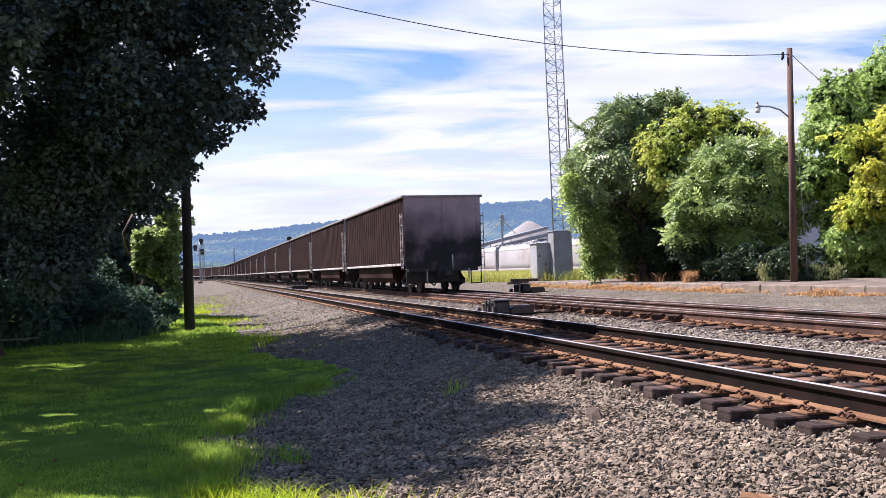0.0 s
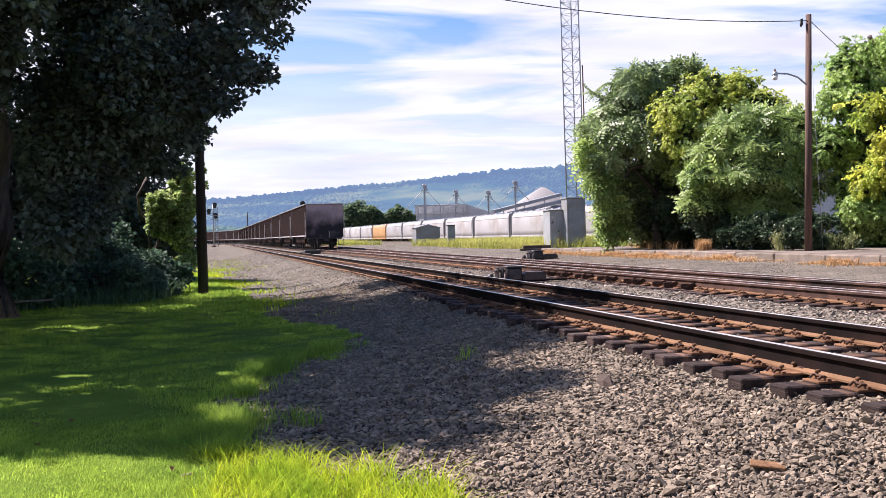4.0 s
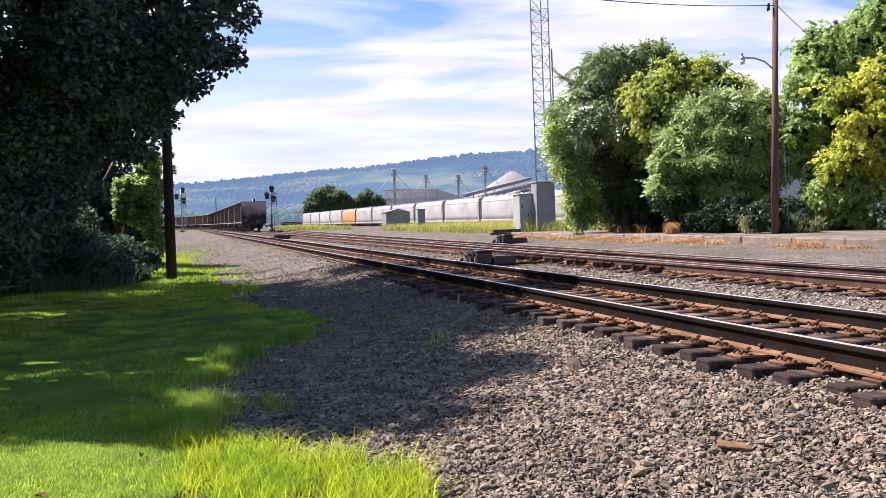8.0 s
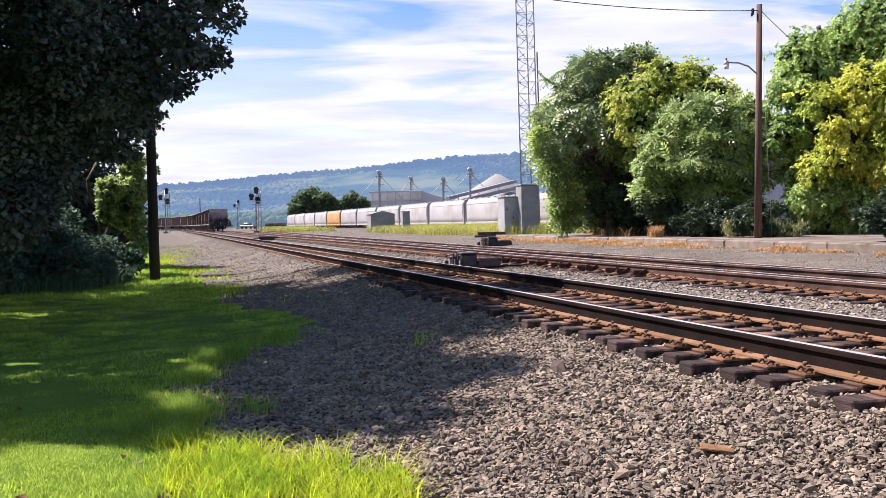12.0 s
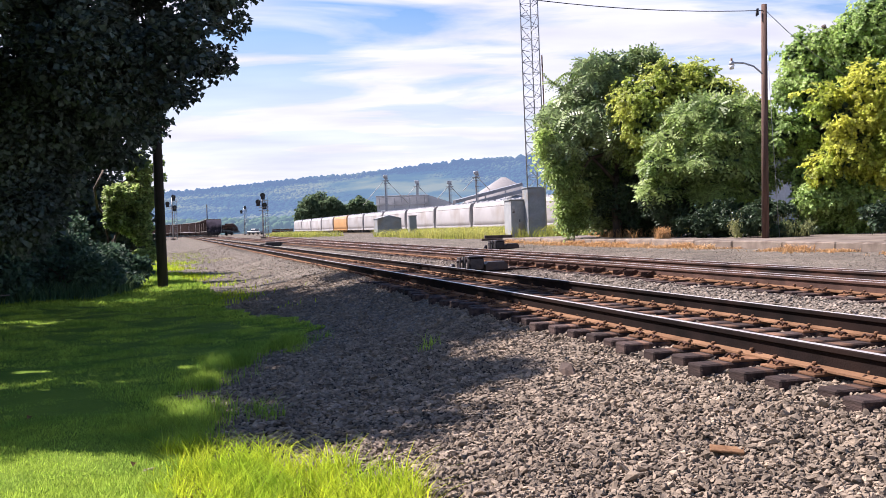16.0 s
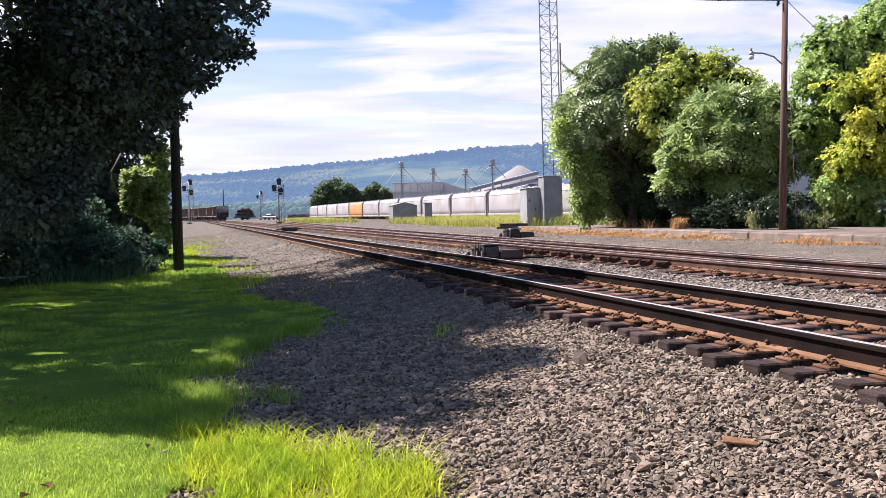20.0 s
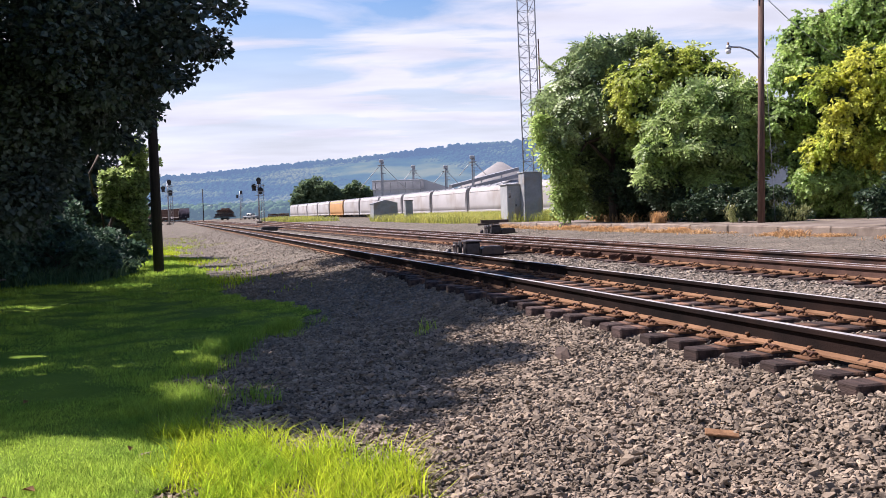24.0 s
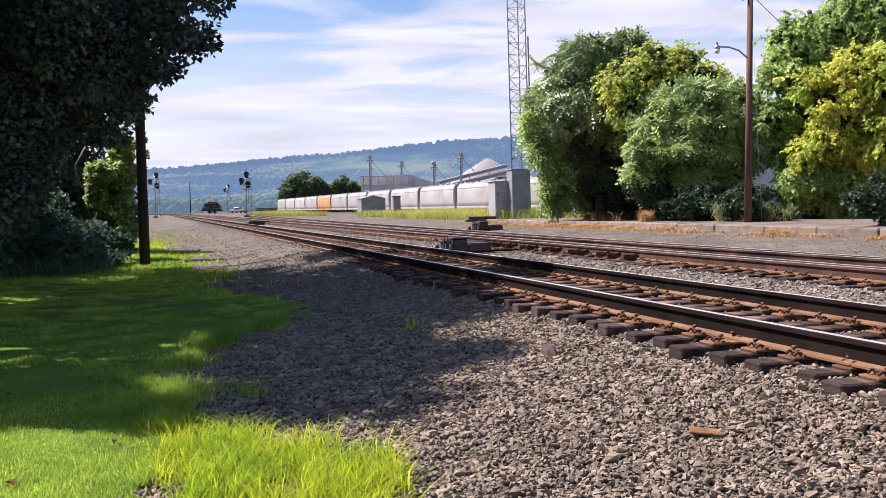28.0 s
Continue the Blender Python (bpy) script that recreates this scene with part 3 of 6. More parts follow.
def make_grass():
    n = 320000
    y = 4.9 + 19 * RNG.random(n) ** 2.1
    t = 8.5 * RNG.random(n)
    x = lawn_edge(y) - t
    keep = (x > -0.52 * y - 0.3) & (patchy(x, y, 1.7) + 0.4 * patchy(x, y, 5.3) > RNG.uniform(-1.9, -0.9, n))
    x, y = x[keep], y[keep]
    n = len(x)
    z = ground_z(x, y) + 0.03
    tufty = 0.75 + 0.55 * np.clip(patchy(x, y, 2.6) + 0.5 * patchy(x, y, 6.1), -0.6, 1.2)
    blades("lawn_grass", x, y, z, RNG.uniform(0.025, 0.055, n) * (1 + (y - 4) * 0.03) * tufty, RNG.uniform(0.004, 0.008, n) * (1 + (y - 4) * 0.14), 0.9, "blade",
           "short mown bright green lawn grass", "grass", 1)
    n = 70000
    y = 4.9 + 3.6 * RNG.random(n) ** 1.2
    x = lawn_edge(y) - 3.4 * RNG.random(n)
    blades("close_lawn_grass", x, y, ground_z(x, y) + 0.03, RNG.uniform(0.025, 0.06, n), RNG.uniform(0.006, 0.010, n), 1.0, "blade",
           "bright green mown lawn grass in the sun", "grass", 1)
    # the taller fringe along the gravel
    n = 8000
    y = RNG.uniform(5.6, 13.5, n)
    x = lawn_edge(y) + RNG.normal(0.13, 0.14, n) + np.where(y < 8, 0.12, 0)
    clump = patchy(x * 2.2, y * 2.2)
    keep = clump > RNG.uniform(-0.6, 0.9, n)
    x, y = x[keep], y[keep]
    n = len(x)
    for near, key, label in ((True, "tall", "tall unmown yellow-green grass along the gravel edge"), (False, "blade", "unmown green grass along the gravel edge")):
        q = (y < 7.0) == near
        m = int(q.sum())
        blades("fringe_grass", x[q], y[q], ground_z(x[q], y[q]) + 0.01, RNG.uniform(0.08, 0.24, m), RNG.uniform(0.006, 0.012, m), 1.0, key, label, "grass", 3)
    # lawn round the far pole
    n = 26000
    y = RNG.uniform(21, 40, n)
    x = lawn_edge(y) - 0.1 - 5 * RNG.random(n) ** 1.4
    blades("far_lawn_grass", x, y, ground_z(x, y) + 0.03, RNG.uniform(0.05, 0.12, n), RNG.uniform(0.018, 0.035, n), 0.8, "blade",
           "bright green lawn grass round the pole", "grass", 1)
    n = 3900
    x = -1.25 + 1.25 * RNG.random(n) ** 1.25
    y = 4.3 + 1.6 * RNG.random(n) + 0.4 * (0.45 - x)
    keep = (y < 5.55 + 0.85 * np.clip(0.0 - x, 0, 1.2) + 0.35 * patchy(x * 4, y * 4)) & (patchy(x * 5, y * 5) > -0.45)
    x, y = x[keep], y[keep]
    n = len(x)
    blades("verge_grass", x, y, ground_z(x, y) + 0.0, RNG.uniform(0.08, 0.34, n), RNG.uniform(0.007, 0.013, n), 1.2, "tall",
           "sunlit yellow-green grass tufts growing out of the gravel", "grass", 3)
    # grassy strip by the pole and along the gravel path
    n = 14000
    y = RNG.uniform(19, 62, n)
    x = lawn_edge(np.minimum(y, 60)) + RNG.normal(0.1, 0.55, n)
    wide = 26 + np.abs(RNG.normal(0, 16, 6000))
    x = np.concatenate((x, -7.3 - (wide - 28) * 0.238 + RNG.normal(0, 0.4 + (wide - 26) * 0.01, 6000)))
    y = np.concatenate((y, wide))
    keep = patchy(x, y, 0.8) + 0.4 * patchy(x, y, 2.3) > RNG.uniform(-0.35, 0.75, n + 6000)
    x, y = x[keep], y[keep]
    n = len(x)
    blades("path_grass", x, y, ground_z(x, y), RNG.uniform(0.04, 0.16, n), RNG.uniform(0.015, 0.035, n), 0.8, "tall",
           "bright green grass growing beside the gravel path", "grass", 2)
    # thin weeds in patches on the gravel path
    n = 9000
    s, u = RNG.uniform(24, 80, n), RNG.uniform(-12.5, -6.6, n)
    x, y = BASE.x + ALONG.x * s + ACROSS.x * u, ALONG.y * s + ACROSS.y * u
    keep = (patchy(x, y, 0.55) + 0.3 * patchy(x, y, 2.0) > RNG.uniform(0.45, 1.0, n)) & (x > lawn_edge(np.minimum(y, 60)))
    x, y = x[keep], y[keep]
    n = len(x)
    blades("path_weeds", x, y, ground_z(x, y), RNG.uniform(0.03, 0.10, n), RNG.uniform(0.015, 0.03, n), 1.0, "field",
           "thin yellow-green weeds in patches on the gravel path", "weeds", 2)
    n = 42000
    y = RNG.uniform(-6, 4.95, n)
    x = lawn_edge(y) - 7 * RNG.random(n) ** 1.3
    blades("near_lawn_grass", x, y, ground_z(x, y) + 0.03, RNG.uniform(0.03, 0.06, n), RNG.uniform(0.008, 0.014, n), 0.7, "blade",
           "short mown green lawn grass", "grass", 1)
    # rough field before the parked hoppers
    n = 48000
    s = 62 + 62 * RNG.random(n) ** 1.5
    u = 9 + RNG.random(n) * 22 + (s - 60) * 0.05
    s[:9000] = RNG.uniform(128, 185, 9000)
    u[:9000] = RNG.uniform(7.2, 12.0, 9000)
    x = BASE.x + ALONG.x * s + ACROSS.x * u
    y = ALONG.y * s + ACROSS.y * u
    keep = (patchy(x, y, 0.15) > -0.7) & ((x > -0.055 * y) | (s > 127))
    x, y = x[keep], y[keep]
    n = len(x)
    blades("field_grass", x, y, ground_z(x, y), RNG.uniform(0.3, 1.1, n) ** 1.2, RNG.uniform(0.025, 0.06, n), 1.0, "field",
           "rough yellow-green grass field by the yard tracks", "grass", 2)


def make_tracks():
    outline = [(-.07, 0), (.07, 0), (.07, .015), (.011, .03), (.011, .125), (.036, .135), (.036, .163), (.028, .17),
               (-.028, .17), (-.036, .163), (-.036, .135), (-.011, .125), (-.011, .03), (-.07, .015)]

    def rail(parent, centre, s_list, web="dark_iron"):
        bm = bmesh.new()
        rings = []
        for s in s_list:
            u = centre(s) if callable(centre) else centre
            p, h = on_line(s, u)
            n = Vector((math.cos(radians(h)), math.sin(radians(h)), 0))
            rings.append([bm.verts.new((p + n * a) + Vector((0, 0, RAIL_TOP - 0.17 + b))) for a, b in outline])
        k = len(outline)
        for r0, r1 in zip(rings, rings[1:]):
            for i in range(k):
                f = bm.faces.new((r0[i], r1[i], r1[(i + 1) % k], r0[(i + 1) % k]))
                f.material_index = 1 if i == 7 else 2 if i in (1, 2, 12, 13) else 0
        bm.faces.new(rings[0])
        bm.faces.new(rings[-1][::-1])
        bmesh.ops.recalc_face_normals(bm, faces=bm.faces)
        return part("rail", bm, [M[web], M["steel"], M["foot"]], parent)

    straight = [-8, 0, 20, 60, 120, 200, 268] + [268 + 8 * k for k in range(1, 24)]
    bm = box(bmesh.new(), (0, 0, -0.09), (2.39, 0.205, 0.18), bevel=0.012)
    tie_me = shape("tie", bm, M["tie"])
    bm = box(bmesh.new(), (0, 0, 0.009), (0.36, 0.19, 0.018), bevel=0.004)
    box(bm, (-0.09, 0, 0.024), (0.03, 0.19, 0.02))
    box(bm, (0.09, 0, 0.024), (0.03, 0.19, 0.02))
    plate_me = shape("tie_plate", bm, M["plate"])
    bm = tube(bmesh.new(), (0, 0, 0), (0, 0, 0.055), 0.011, n=6)
    tube(bm, (0.006, 0, 0.05), (0.006, 0, 0.07), 0.022, 0.014, n=6)
    spike_me = shape("spike", bm, M["plate"])
    bm = bmesh.new()
    for dy in (-0.05, 0.05):
        tube(bm, (-0.03, dy, 0.012), (0.0, dy, 0.036), 0.010, n=5)
        tube(bm, (0.0, dy, 0.036), (0.035, dy, 0.02), 0.010, n=5)
    tube(bm, (0.02, -0.05, 0.028), (0.02, 0.05, 0.028), 0.011, n=5)
    clip_me = shape("rail_clip", bm, M["clip"])

    def track(label, centre, rails, s0, s_near, s_far, pitch=0.44):
        tr = thing("railway_track", label, "railway track", group="railway tracks")
        for r in rails:
            rail(tr, *r)
        rnd = random.Random(5)
        s = s0
        while s < s_near:
            u = centre(s) if callable(centre) else centre
            p, h = on_line(s + rnd.uniform(-0.045, 0.045), u + rnd.choice((rnd.uniform(-0.05, 0.05), rnd.uniform(-0.13, 0.1))), RAIL_TOP - 0.19 + rnd.uniform(-0.008, 0.004))
            t = part("tie", tie_me, None, tr, m=pose(*p, rnd.uniform(-0.6, 0.6), rnd.uniform(-0.4, 0.4), h + rnd.uniform(-2.4, 2.4)))
            for side in (-0.7525, 0.7525):
                part("tie_plate", plate_me, None, t, m=pose(side, 0, 0.001))
                for k in (-1, 1):
                    if s < 24 and rnd.random() < 0.93:
                        part("spike", spike_me, None, t, m=pose(side + k * 0.088, rnd.choice((-0.05, 0.05)), 0.012, 0, 0, 0 if k < 0 else 180))
                    if s < 34:
                        part("rail_clip", clip_me, None, t, m=pose(side + k * 0.12, 0, 0.016, 0, 0, 0 if k < 0 else 180))
            s += pitch
        places, rots = [], []
        while s < s_far:
            u = centre(s) if callable(centre) else centre
            p, h = on_line(s, u + rnd.uniform(-0.05, 0.05), RAIL_TOP - 0.28)
            places.append(p)
            rots.append(np.array(pose(0, 0, 0, 0, 0, h).to_3x3()))
            s += pitch
        cube = np.array([(x, y, z) for x in (-1.3, 1.3) for y in (-.115, .115) for z in (-.09, .09)])
        cf = np.array([(0, 1, 3, 2), (4, 6, 7, 5), (0, 4, 5, 1), (2, 3, 7, 6), (1, 5, 7, 3), (0, 2, 6, 4)])
        if places:
            v, f = scatter(cube, cf, np.array(places), np.array(rots), np.ones(len(places)))
            tagged(part("distant_tie_row", raw_mesh("distant_tie_row", v, f, M["tie_far"]), None, tr), kind="stuff")
        return tr

    g = 0.7525
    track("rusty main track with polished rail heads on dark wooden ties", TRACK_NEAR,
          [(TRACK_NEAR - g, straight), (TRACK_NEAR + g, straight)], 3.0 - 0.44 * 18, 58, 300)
    track("second main track on which the coal train leaves", TRACK_TRAIN,
          [(TRACK_TRAIN - g, straight, "rust_red"), (TRACK_TRAIN + g, straight, "rust_red")], 5.0 - 0.44 * 22, 45, 300)

    def lead(s):
        """The turnout's route away from the second track towards the yard."""
        return 0.22 + 0.0286 * max(0, s - 14) + 0.00012 * max(0, s - 50) ** 2
    steps = [6 + 6 * k for k in range(0, 40)]
    lead_track = thing("turnout_rails", "rusty turnout rails leading off to the yard", "railway track", group="railway tracks")
    rail(lead_track, lambda s: lead(s) - g, steps, "rust_red")
    rail(lead_track, lambda s: lead(s) + g, steps, "rust_red")
    # cast braces that hold the outer rail through the switch
    bm = bmesh.new()
    prism(bm, [(-0.26, 0.0), (0.0, 0.0), (0.0, 0.11), (-0.05, 0.11), (-0.22, 0.03)], -0.04, 0.04)
    box(bm, (-0.17, 0, 0.055), (0.2, 0.03, 0.09), bevel=0.008)
    brace_me = shape("rail_brace", bm, M["clip"])
    rnd = random.Random(9)
    for k, s in enumerate((19.4, 20.1, 20.6, 21.6, 22.0, 23.0, 23.5, 24.4, 24.9, 25.8, 26.2, 26.9, 27.5, 28.1)):
        p, h = on_line(s, -g - 0.03, RAIL_TOP - 0.178)
        part("rail_brace", brace_me, None, lead_track, m=pose(*p, 0, 0, h + rnd.uniform(-4, 4)))
    places, rots = [], []
    for k in range(330):
        s = 50 + 0.55 * k
        p, h = on_line(s, lead(s), RAIL_TOP - 0.283)
        places.append(p)
        rots.append(np.array(pose(0, 0, 0, 0, 0, h - 2).to_3x3()))
    cube = np.array([(x, y, z) for x in (-1.3, 1.3) for y in (-.115, .115) for z in (-.09, .09)])
    cf = np.array([(0, 1, 3, 2), (4, 6, 7, 5), (0, 4, 5, 1), (2, 3, 7, 6), (1, 5, 7, 3), (0, 2, 6, 4)])
    v, f = scatter(cube, cf, np.array(places), np.array(rots), np.ones(len(places)))
    tagged(part("distant_tie_row", raw_mesh("distant_tie_row", v, f, M["tie_far"]), None, lead_track), kind="stuff")


STONE_V = np.array([(0, 0, 1), (.89, 0, .45), (.28, .85, .45), (-.72, .53, .45), (-.72, -.53, .45), (.28, -.85, .45),
                    (.72, .53, -.45), (-.28, .85, -.45), (-.89, 0, -.45), (-.28, -.85, -.45), (.72, -.53, -.45), (0, 0, -1)])
STONE_F = np.array([(0, 1, 2), (0, 2, 3), (0, 3, 4), (0, 4, 5), (0, 5, 1), (1, 6, 2), (2, 7, 3), (3, 8, 4), (4, 9, 5), (5, 10, 1),
                    (6, 7, 2), (7, 8, 3), (8, 9, 4), (9, 10, 5), (10, 6, 1), (11, 7, 6), (11, 8, 7), (11, 9, 8), (11, 10, 9), (11, 6, 10)])


def crushed_stone(points):
    """An angular splinter of rock: the hull of a few points on a flattened ball."""
    bm = bmesh.new()
    d = RNG.normal(size=(points, 3))
    d /= np.linalg.norm(d, axis=1)[:, None]
    for q in d * np.array([1.25, 0.9, 0.62]) * RNG.uniform(0.85, 1.1, (points, 1)):
        bm.verts.new(q)
    bmesh.ops.convex_hull(bm, input=bm.verts[:])
    bmesh.ops.delete(bm, geom=[v for v in bm.verts if not v.link_faces], context="VERTS")
    bmesh.ops.triangulate(bm, faces=bm.faces[:])
    bm.verts.index_update()
    v = np.array([tuple(q.co) for q in bm.verts])
    f = np.array([[q.index for q in t.verts] for t in bm.faces])
    bm.free()
    return v, f


def make_stones():
    fine = [crushed_stone(11) for _ in range(26)]
    plain = [crushed_stone(8) for _ in range(16)]

    def bed(name, n, s_of, u_of, size, label, near=False, accept=None, key="stone", behind=False):
        s, u = s_of(n), u_of(n)
        x = BASE.x + ALONG.x * s + ACROSS.x * u
        y = ALONG.y * s + ACROSS.y * u
        keep = x > lawn_edge(y) + RNG.uniform(-0.35, 0.25, n)
        keep &= (y < 4.1) if behind else (x < 0.55 * y + 0.4) & (y > 4.1)
        if accept is not None:
            keep &= accept(s, u)
        x, y = x[keep], y[keep]
        m = len(x)
        sc = size * RNG.lognormal(0, 0.27, m)
        scales = sc[:, None] * RNG.uniform(0.75, 1.25, (m, 3))
        z = ground_z(x, y) + sc * ((0.9 - 1.1 * RNG.random(m)) if near else (0.45 - 0.7 * RNG.random(m)))
        vs, fs, off = [], [], 0
        kinds = fine if near else plain
        pick = RNG.integers(0, len(kinds), m)
        for k, (tv, tf) in enumerate(kinds):
            sel = pick == k
            v, f = scatter(tv, tf, np.stack([x, y, z], -1)[sel], turns(int(sel.sum()), 1.0 if near else 0.7), scales[sel])
            vs.append(v)
            fs.append(f + off)
            off += len(v)
        ob = new(name, raw_mesh(name, np.concatenate(vs), np.concatenate(fs), M[key]))
        tagged(ob, label, "gravel", kind="stuff")
    # shoulder before the near track, dense close by
    bed("ballast_shoulder", 122000, lambda n: 1.0 + 8.2 * RNG.random(n), lambda n: RNG.uniform(-11.5, -5.15, n), 0.0172,
        "loose grey-brown crushed ballast stones on the track shoulder", near=True)
    bed("ballast_slope", 52000, lambda n: 9.0 + 6 * RNG.random(n), lambda n: RNG.uniform(-10.8, -5.15, n), 0.0195,
        "grey-brown crushed ballast stones sloping up to the ties")
    bed("ballast_far_shoulder", 24000, lambda n: 14.8 + 13 * RNG.random(n) ** 1.2, lambda n: RNG.uniform(-10.5, -5.2, n), 0.0225,
        "grey-brown ballast stones along the track")
    bed("gravel_path", 26000, lambda n: 23 + 85 * RNG.random(n) ** 1.6, lambda n: RNG.uniform(-13.5, -5.2, n), 0.022,
        "pale dusty gravel along the track", key="stone_pale")
    bed("ballast_nearby", 9000, lambda n: RNG.uniform(-5, 7.5, n), lambda n: RNG.uniform(-11, -3.0, n), 0.03,
        "loose grey-brown crushed ballast stones beside the lawn", behind=True)
    bed("yard_gravel", 9000, lambda n: 12 + 34 * RNG.random(n) ** 1.2, lambda n: RNG.uniform(2.4, 7.6, n), 0.015,
        "fine grey gravel before the platform", key="stone_pale")
    bed("ballast_near_track", 15000, lambda n: 5 + 32 * RNG.random(n) ** 1.4, lambda n: RNG.uniform(-5.6, -3.2, n), 0.024,
        "grey ballast stones between the ties", accept=lambda s, u: (np.abs(((s - 3.0) / 0.44 + 0.5) % 1 - 0.5) > 0.2))
    bed("ballast_between", 24000, lambda n: 6 + 40 * RNG.random(n) ** 1.3, lambda n: RNG.uniform(-3.3, -1.1, n), 0.024,
        "pale grey ballast stones between the two tracks", key="stone_pale")
    bed("ballast_far_track", 12000, lambda n: 8 + 40 * RNG.random(n) ** 1.3, lambda n: RNG.uniform(-1.3, 3.0, n), 0.026,
        "grey ballast stones round the second track", key="stone_pale", accept=lambda s, u: (np.abs(((s - 5.0) / 0.44 + 0.5) % 1 - 0.5) > 0.2))


# ---- rolling stock ----
def bogie(parent, y, name="bogie"):
    b = part(name, box(bmesh.new(), (0, 0, 0.62), (1.6, 0.32, 0.22), bevel=0.03), M["black"], parent, m=pose(0, y, 0))
    for sx in (-1, 1):
        bm = bmesh.new()
        for (a, c) in (((-1.0, 0.5), (-0.35, 0.82)), ((-0.35, 0.82), (0.35, 0.82)), ((0.35, 0.82), (1.0, 0.5)), ((-1.0, 0.42), (-0.3, 0.3)), ((-0.3, 0.3), (0.3, 0.3)), ((0.3, 0.3), (1.0, 0.42))):
            d = Vector((0, c[0] - a[0], c[1] - a[1]))
            box(bm, (sx * 1.0, (a[0] + c[0]) / 2, (a[1] + c[1]) / 2), (0.14, d.length + 0.08, 0.13),
                Matrix.Rotation(math.atan2(d.z, d.y), 4, "X"))
        for yy in (-0.9, 0.9):
            box(bm, (sx * 1.02, yy, 0.46), (0.2, 0.26, 0.26), bevel=0.03)
        part("side_frame", bm, M["black"], b)
    for yy in (-0.9, 0.9):
        bm = tube(bmesh.new(), (-0.85, 0, 0.46), (0.85, 0, 0.46), 0.08)
        for sx in (-1, 1):
            tube(bm, (sx * 0.70, 0, 0.46), (sx * 0.80, 0, 0.46), 0.46, n=20)
            tube(bm, (sx * 0.66, 0, 0.46), (sx * 0.70, 0, 0.46), 0.49, n=20)
        part("wheelset", bm, M["black"], b, m=pose(0, yy, 0))
    return b


def coal_car():
    """A tub-bottomed coal gondola; y = 0 at its rear end, rail level at z = 0."""
    L, W, T, B = 15.5, 3.12, 3.80, 1.15
    car = thing("coal_car", "dark sooty brown steel coal gondola rolling away down the track", "freight car", group="cars of the coal train")
    # body: side and end walls with thickness, sloping floor and the belly between the bogies
    bm = bmesh.new()
    box(bm, (-W / 2 + 0.03, L / 2, (T + B) / 2), (0.06, L, T - B))
    box(bm, (W / 2 - 0.03, L / 2, (T + B) / 2), (0.06, L, T - B))
    box(bm, (0, L - 0.03, (T + B) / 2), (W - 0.12, 0.06, T - B))
    box(bm, (0, L / 2, B + 0.03), (W - 0.13, L - 0.13, 0.06))
    part("body", bm, M["coal"], car)
    # rear end wall with centre seam and corner angles
    bm = bmesh.new()
    box(bm, (0, 0.03, (T + 0.98) / 2), (W - 0.125, 0.06, T - 0.98))
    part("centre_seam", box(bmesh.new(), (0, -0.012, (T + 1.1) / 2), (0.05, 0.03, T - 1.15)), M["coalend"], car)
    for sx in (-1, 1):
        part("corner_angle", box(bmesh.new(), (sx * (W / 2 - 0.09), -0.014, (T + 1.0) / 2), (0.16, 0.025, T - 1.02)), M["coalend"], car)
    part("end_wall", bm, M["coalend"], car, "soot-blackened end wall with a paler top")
    bm = bmesh.new()
    for sx in (-1, 1):
        box(bm, (sx * (W / 2 + 0.01), L / 2, T + 0.02), (0.16, L + 0.1, 0.10), bevel=0.015)
    for yy in (0.02, L - 0.02):
        box(bm, (0, yy, T + 0.02), (W - 0.13, 0.13, 0.10), bevel=0.015)
    part("top_chord", bm, M["chord"], car, "worn grey top chord")
    rib_me = shape("rib", box(bmesh.new(), (0, 0, 0), (0.014, 0.13, T - B - 0.12), bevel=0.004), M["coal"])
    for sx in (-1, 1):
        for k in range(27):
            part("rib", rib_me, None, car, m=pose(sx * (W / 2 + 0.006), 0.55 + k * (L - 1.1) / 26, (T + B) / 2 + 0.03))
        bm = bmesh.new()
        box(bm, (sx * (W / 2 + 0.03), L / 2, B + 0.0), (0.10, L - 0.7, 0.10), bevel=0.012)
        # white here paints the sun's highlight along the sill
        part("side_sill", bm, M["white"], car, "pale weathered sill, sun highlight put into its colour")
        bm = bmesh.new()
        outline = [(-0.72, 1.12), (0.72, 1.12), (0.70, 0.62), (0.45, 0.40), (-0.45, 0.40), (-0.70, 0.62)]
        prism(bm, [(sx * 0.72 + a, b) for a, b in outline], 3.3, L - 3.3)
        part("belly", bm, M["coal"], car)
    for sx, yy in ((-1, 0.12), (1, 0.12), (-1, L - 0.12), (1, L - 0.12)):
        bm = bmesh.new()
        for k in (-0.2, 0.2):
            box(bm, (sx * (W / 2 + 0.09), yy + k, 2.05), (0.025, 0.04, 2.2))
        for k in range(7):
            box(bm, (sx * (W / 2 + 0.09), yy, 1.05 + k * 0.33), (0.025, 0.4, 0.035))
        part("ladder", bm, M["white"], car, "white side ladder")
    bm = box(bmesh.new(), (0, 0.35, 0.92), (W - 0.3, 0.7, 0.16), bevel=0.02)
    box(bm, (0, 0.9, 0.82), (0.6, 2.4, 0.34))
    part("end_sill", bm, M["black"], car)
    # black panel added for the darkness below the end, hiding the wheels
    part("end_apron", box(bmesh.new(), (-0.35, 0.5, 0.74), (W - 0.95, 0.08, 0.66), bevel=0.02), M["black"], car)
    bm = box(bmesh.new(), (0, -0.25, 0.78), (0.22, 0.6, 0.24), bevel=0.03)
    box(bm, (0.06, -0.5, 0.78), (0.3, 0.24, 0.3), bevel=0.05)
    part("coupler", bm, M["black"], car)
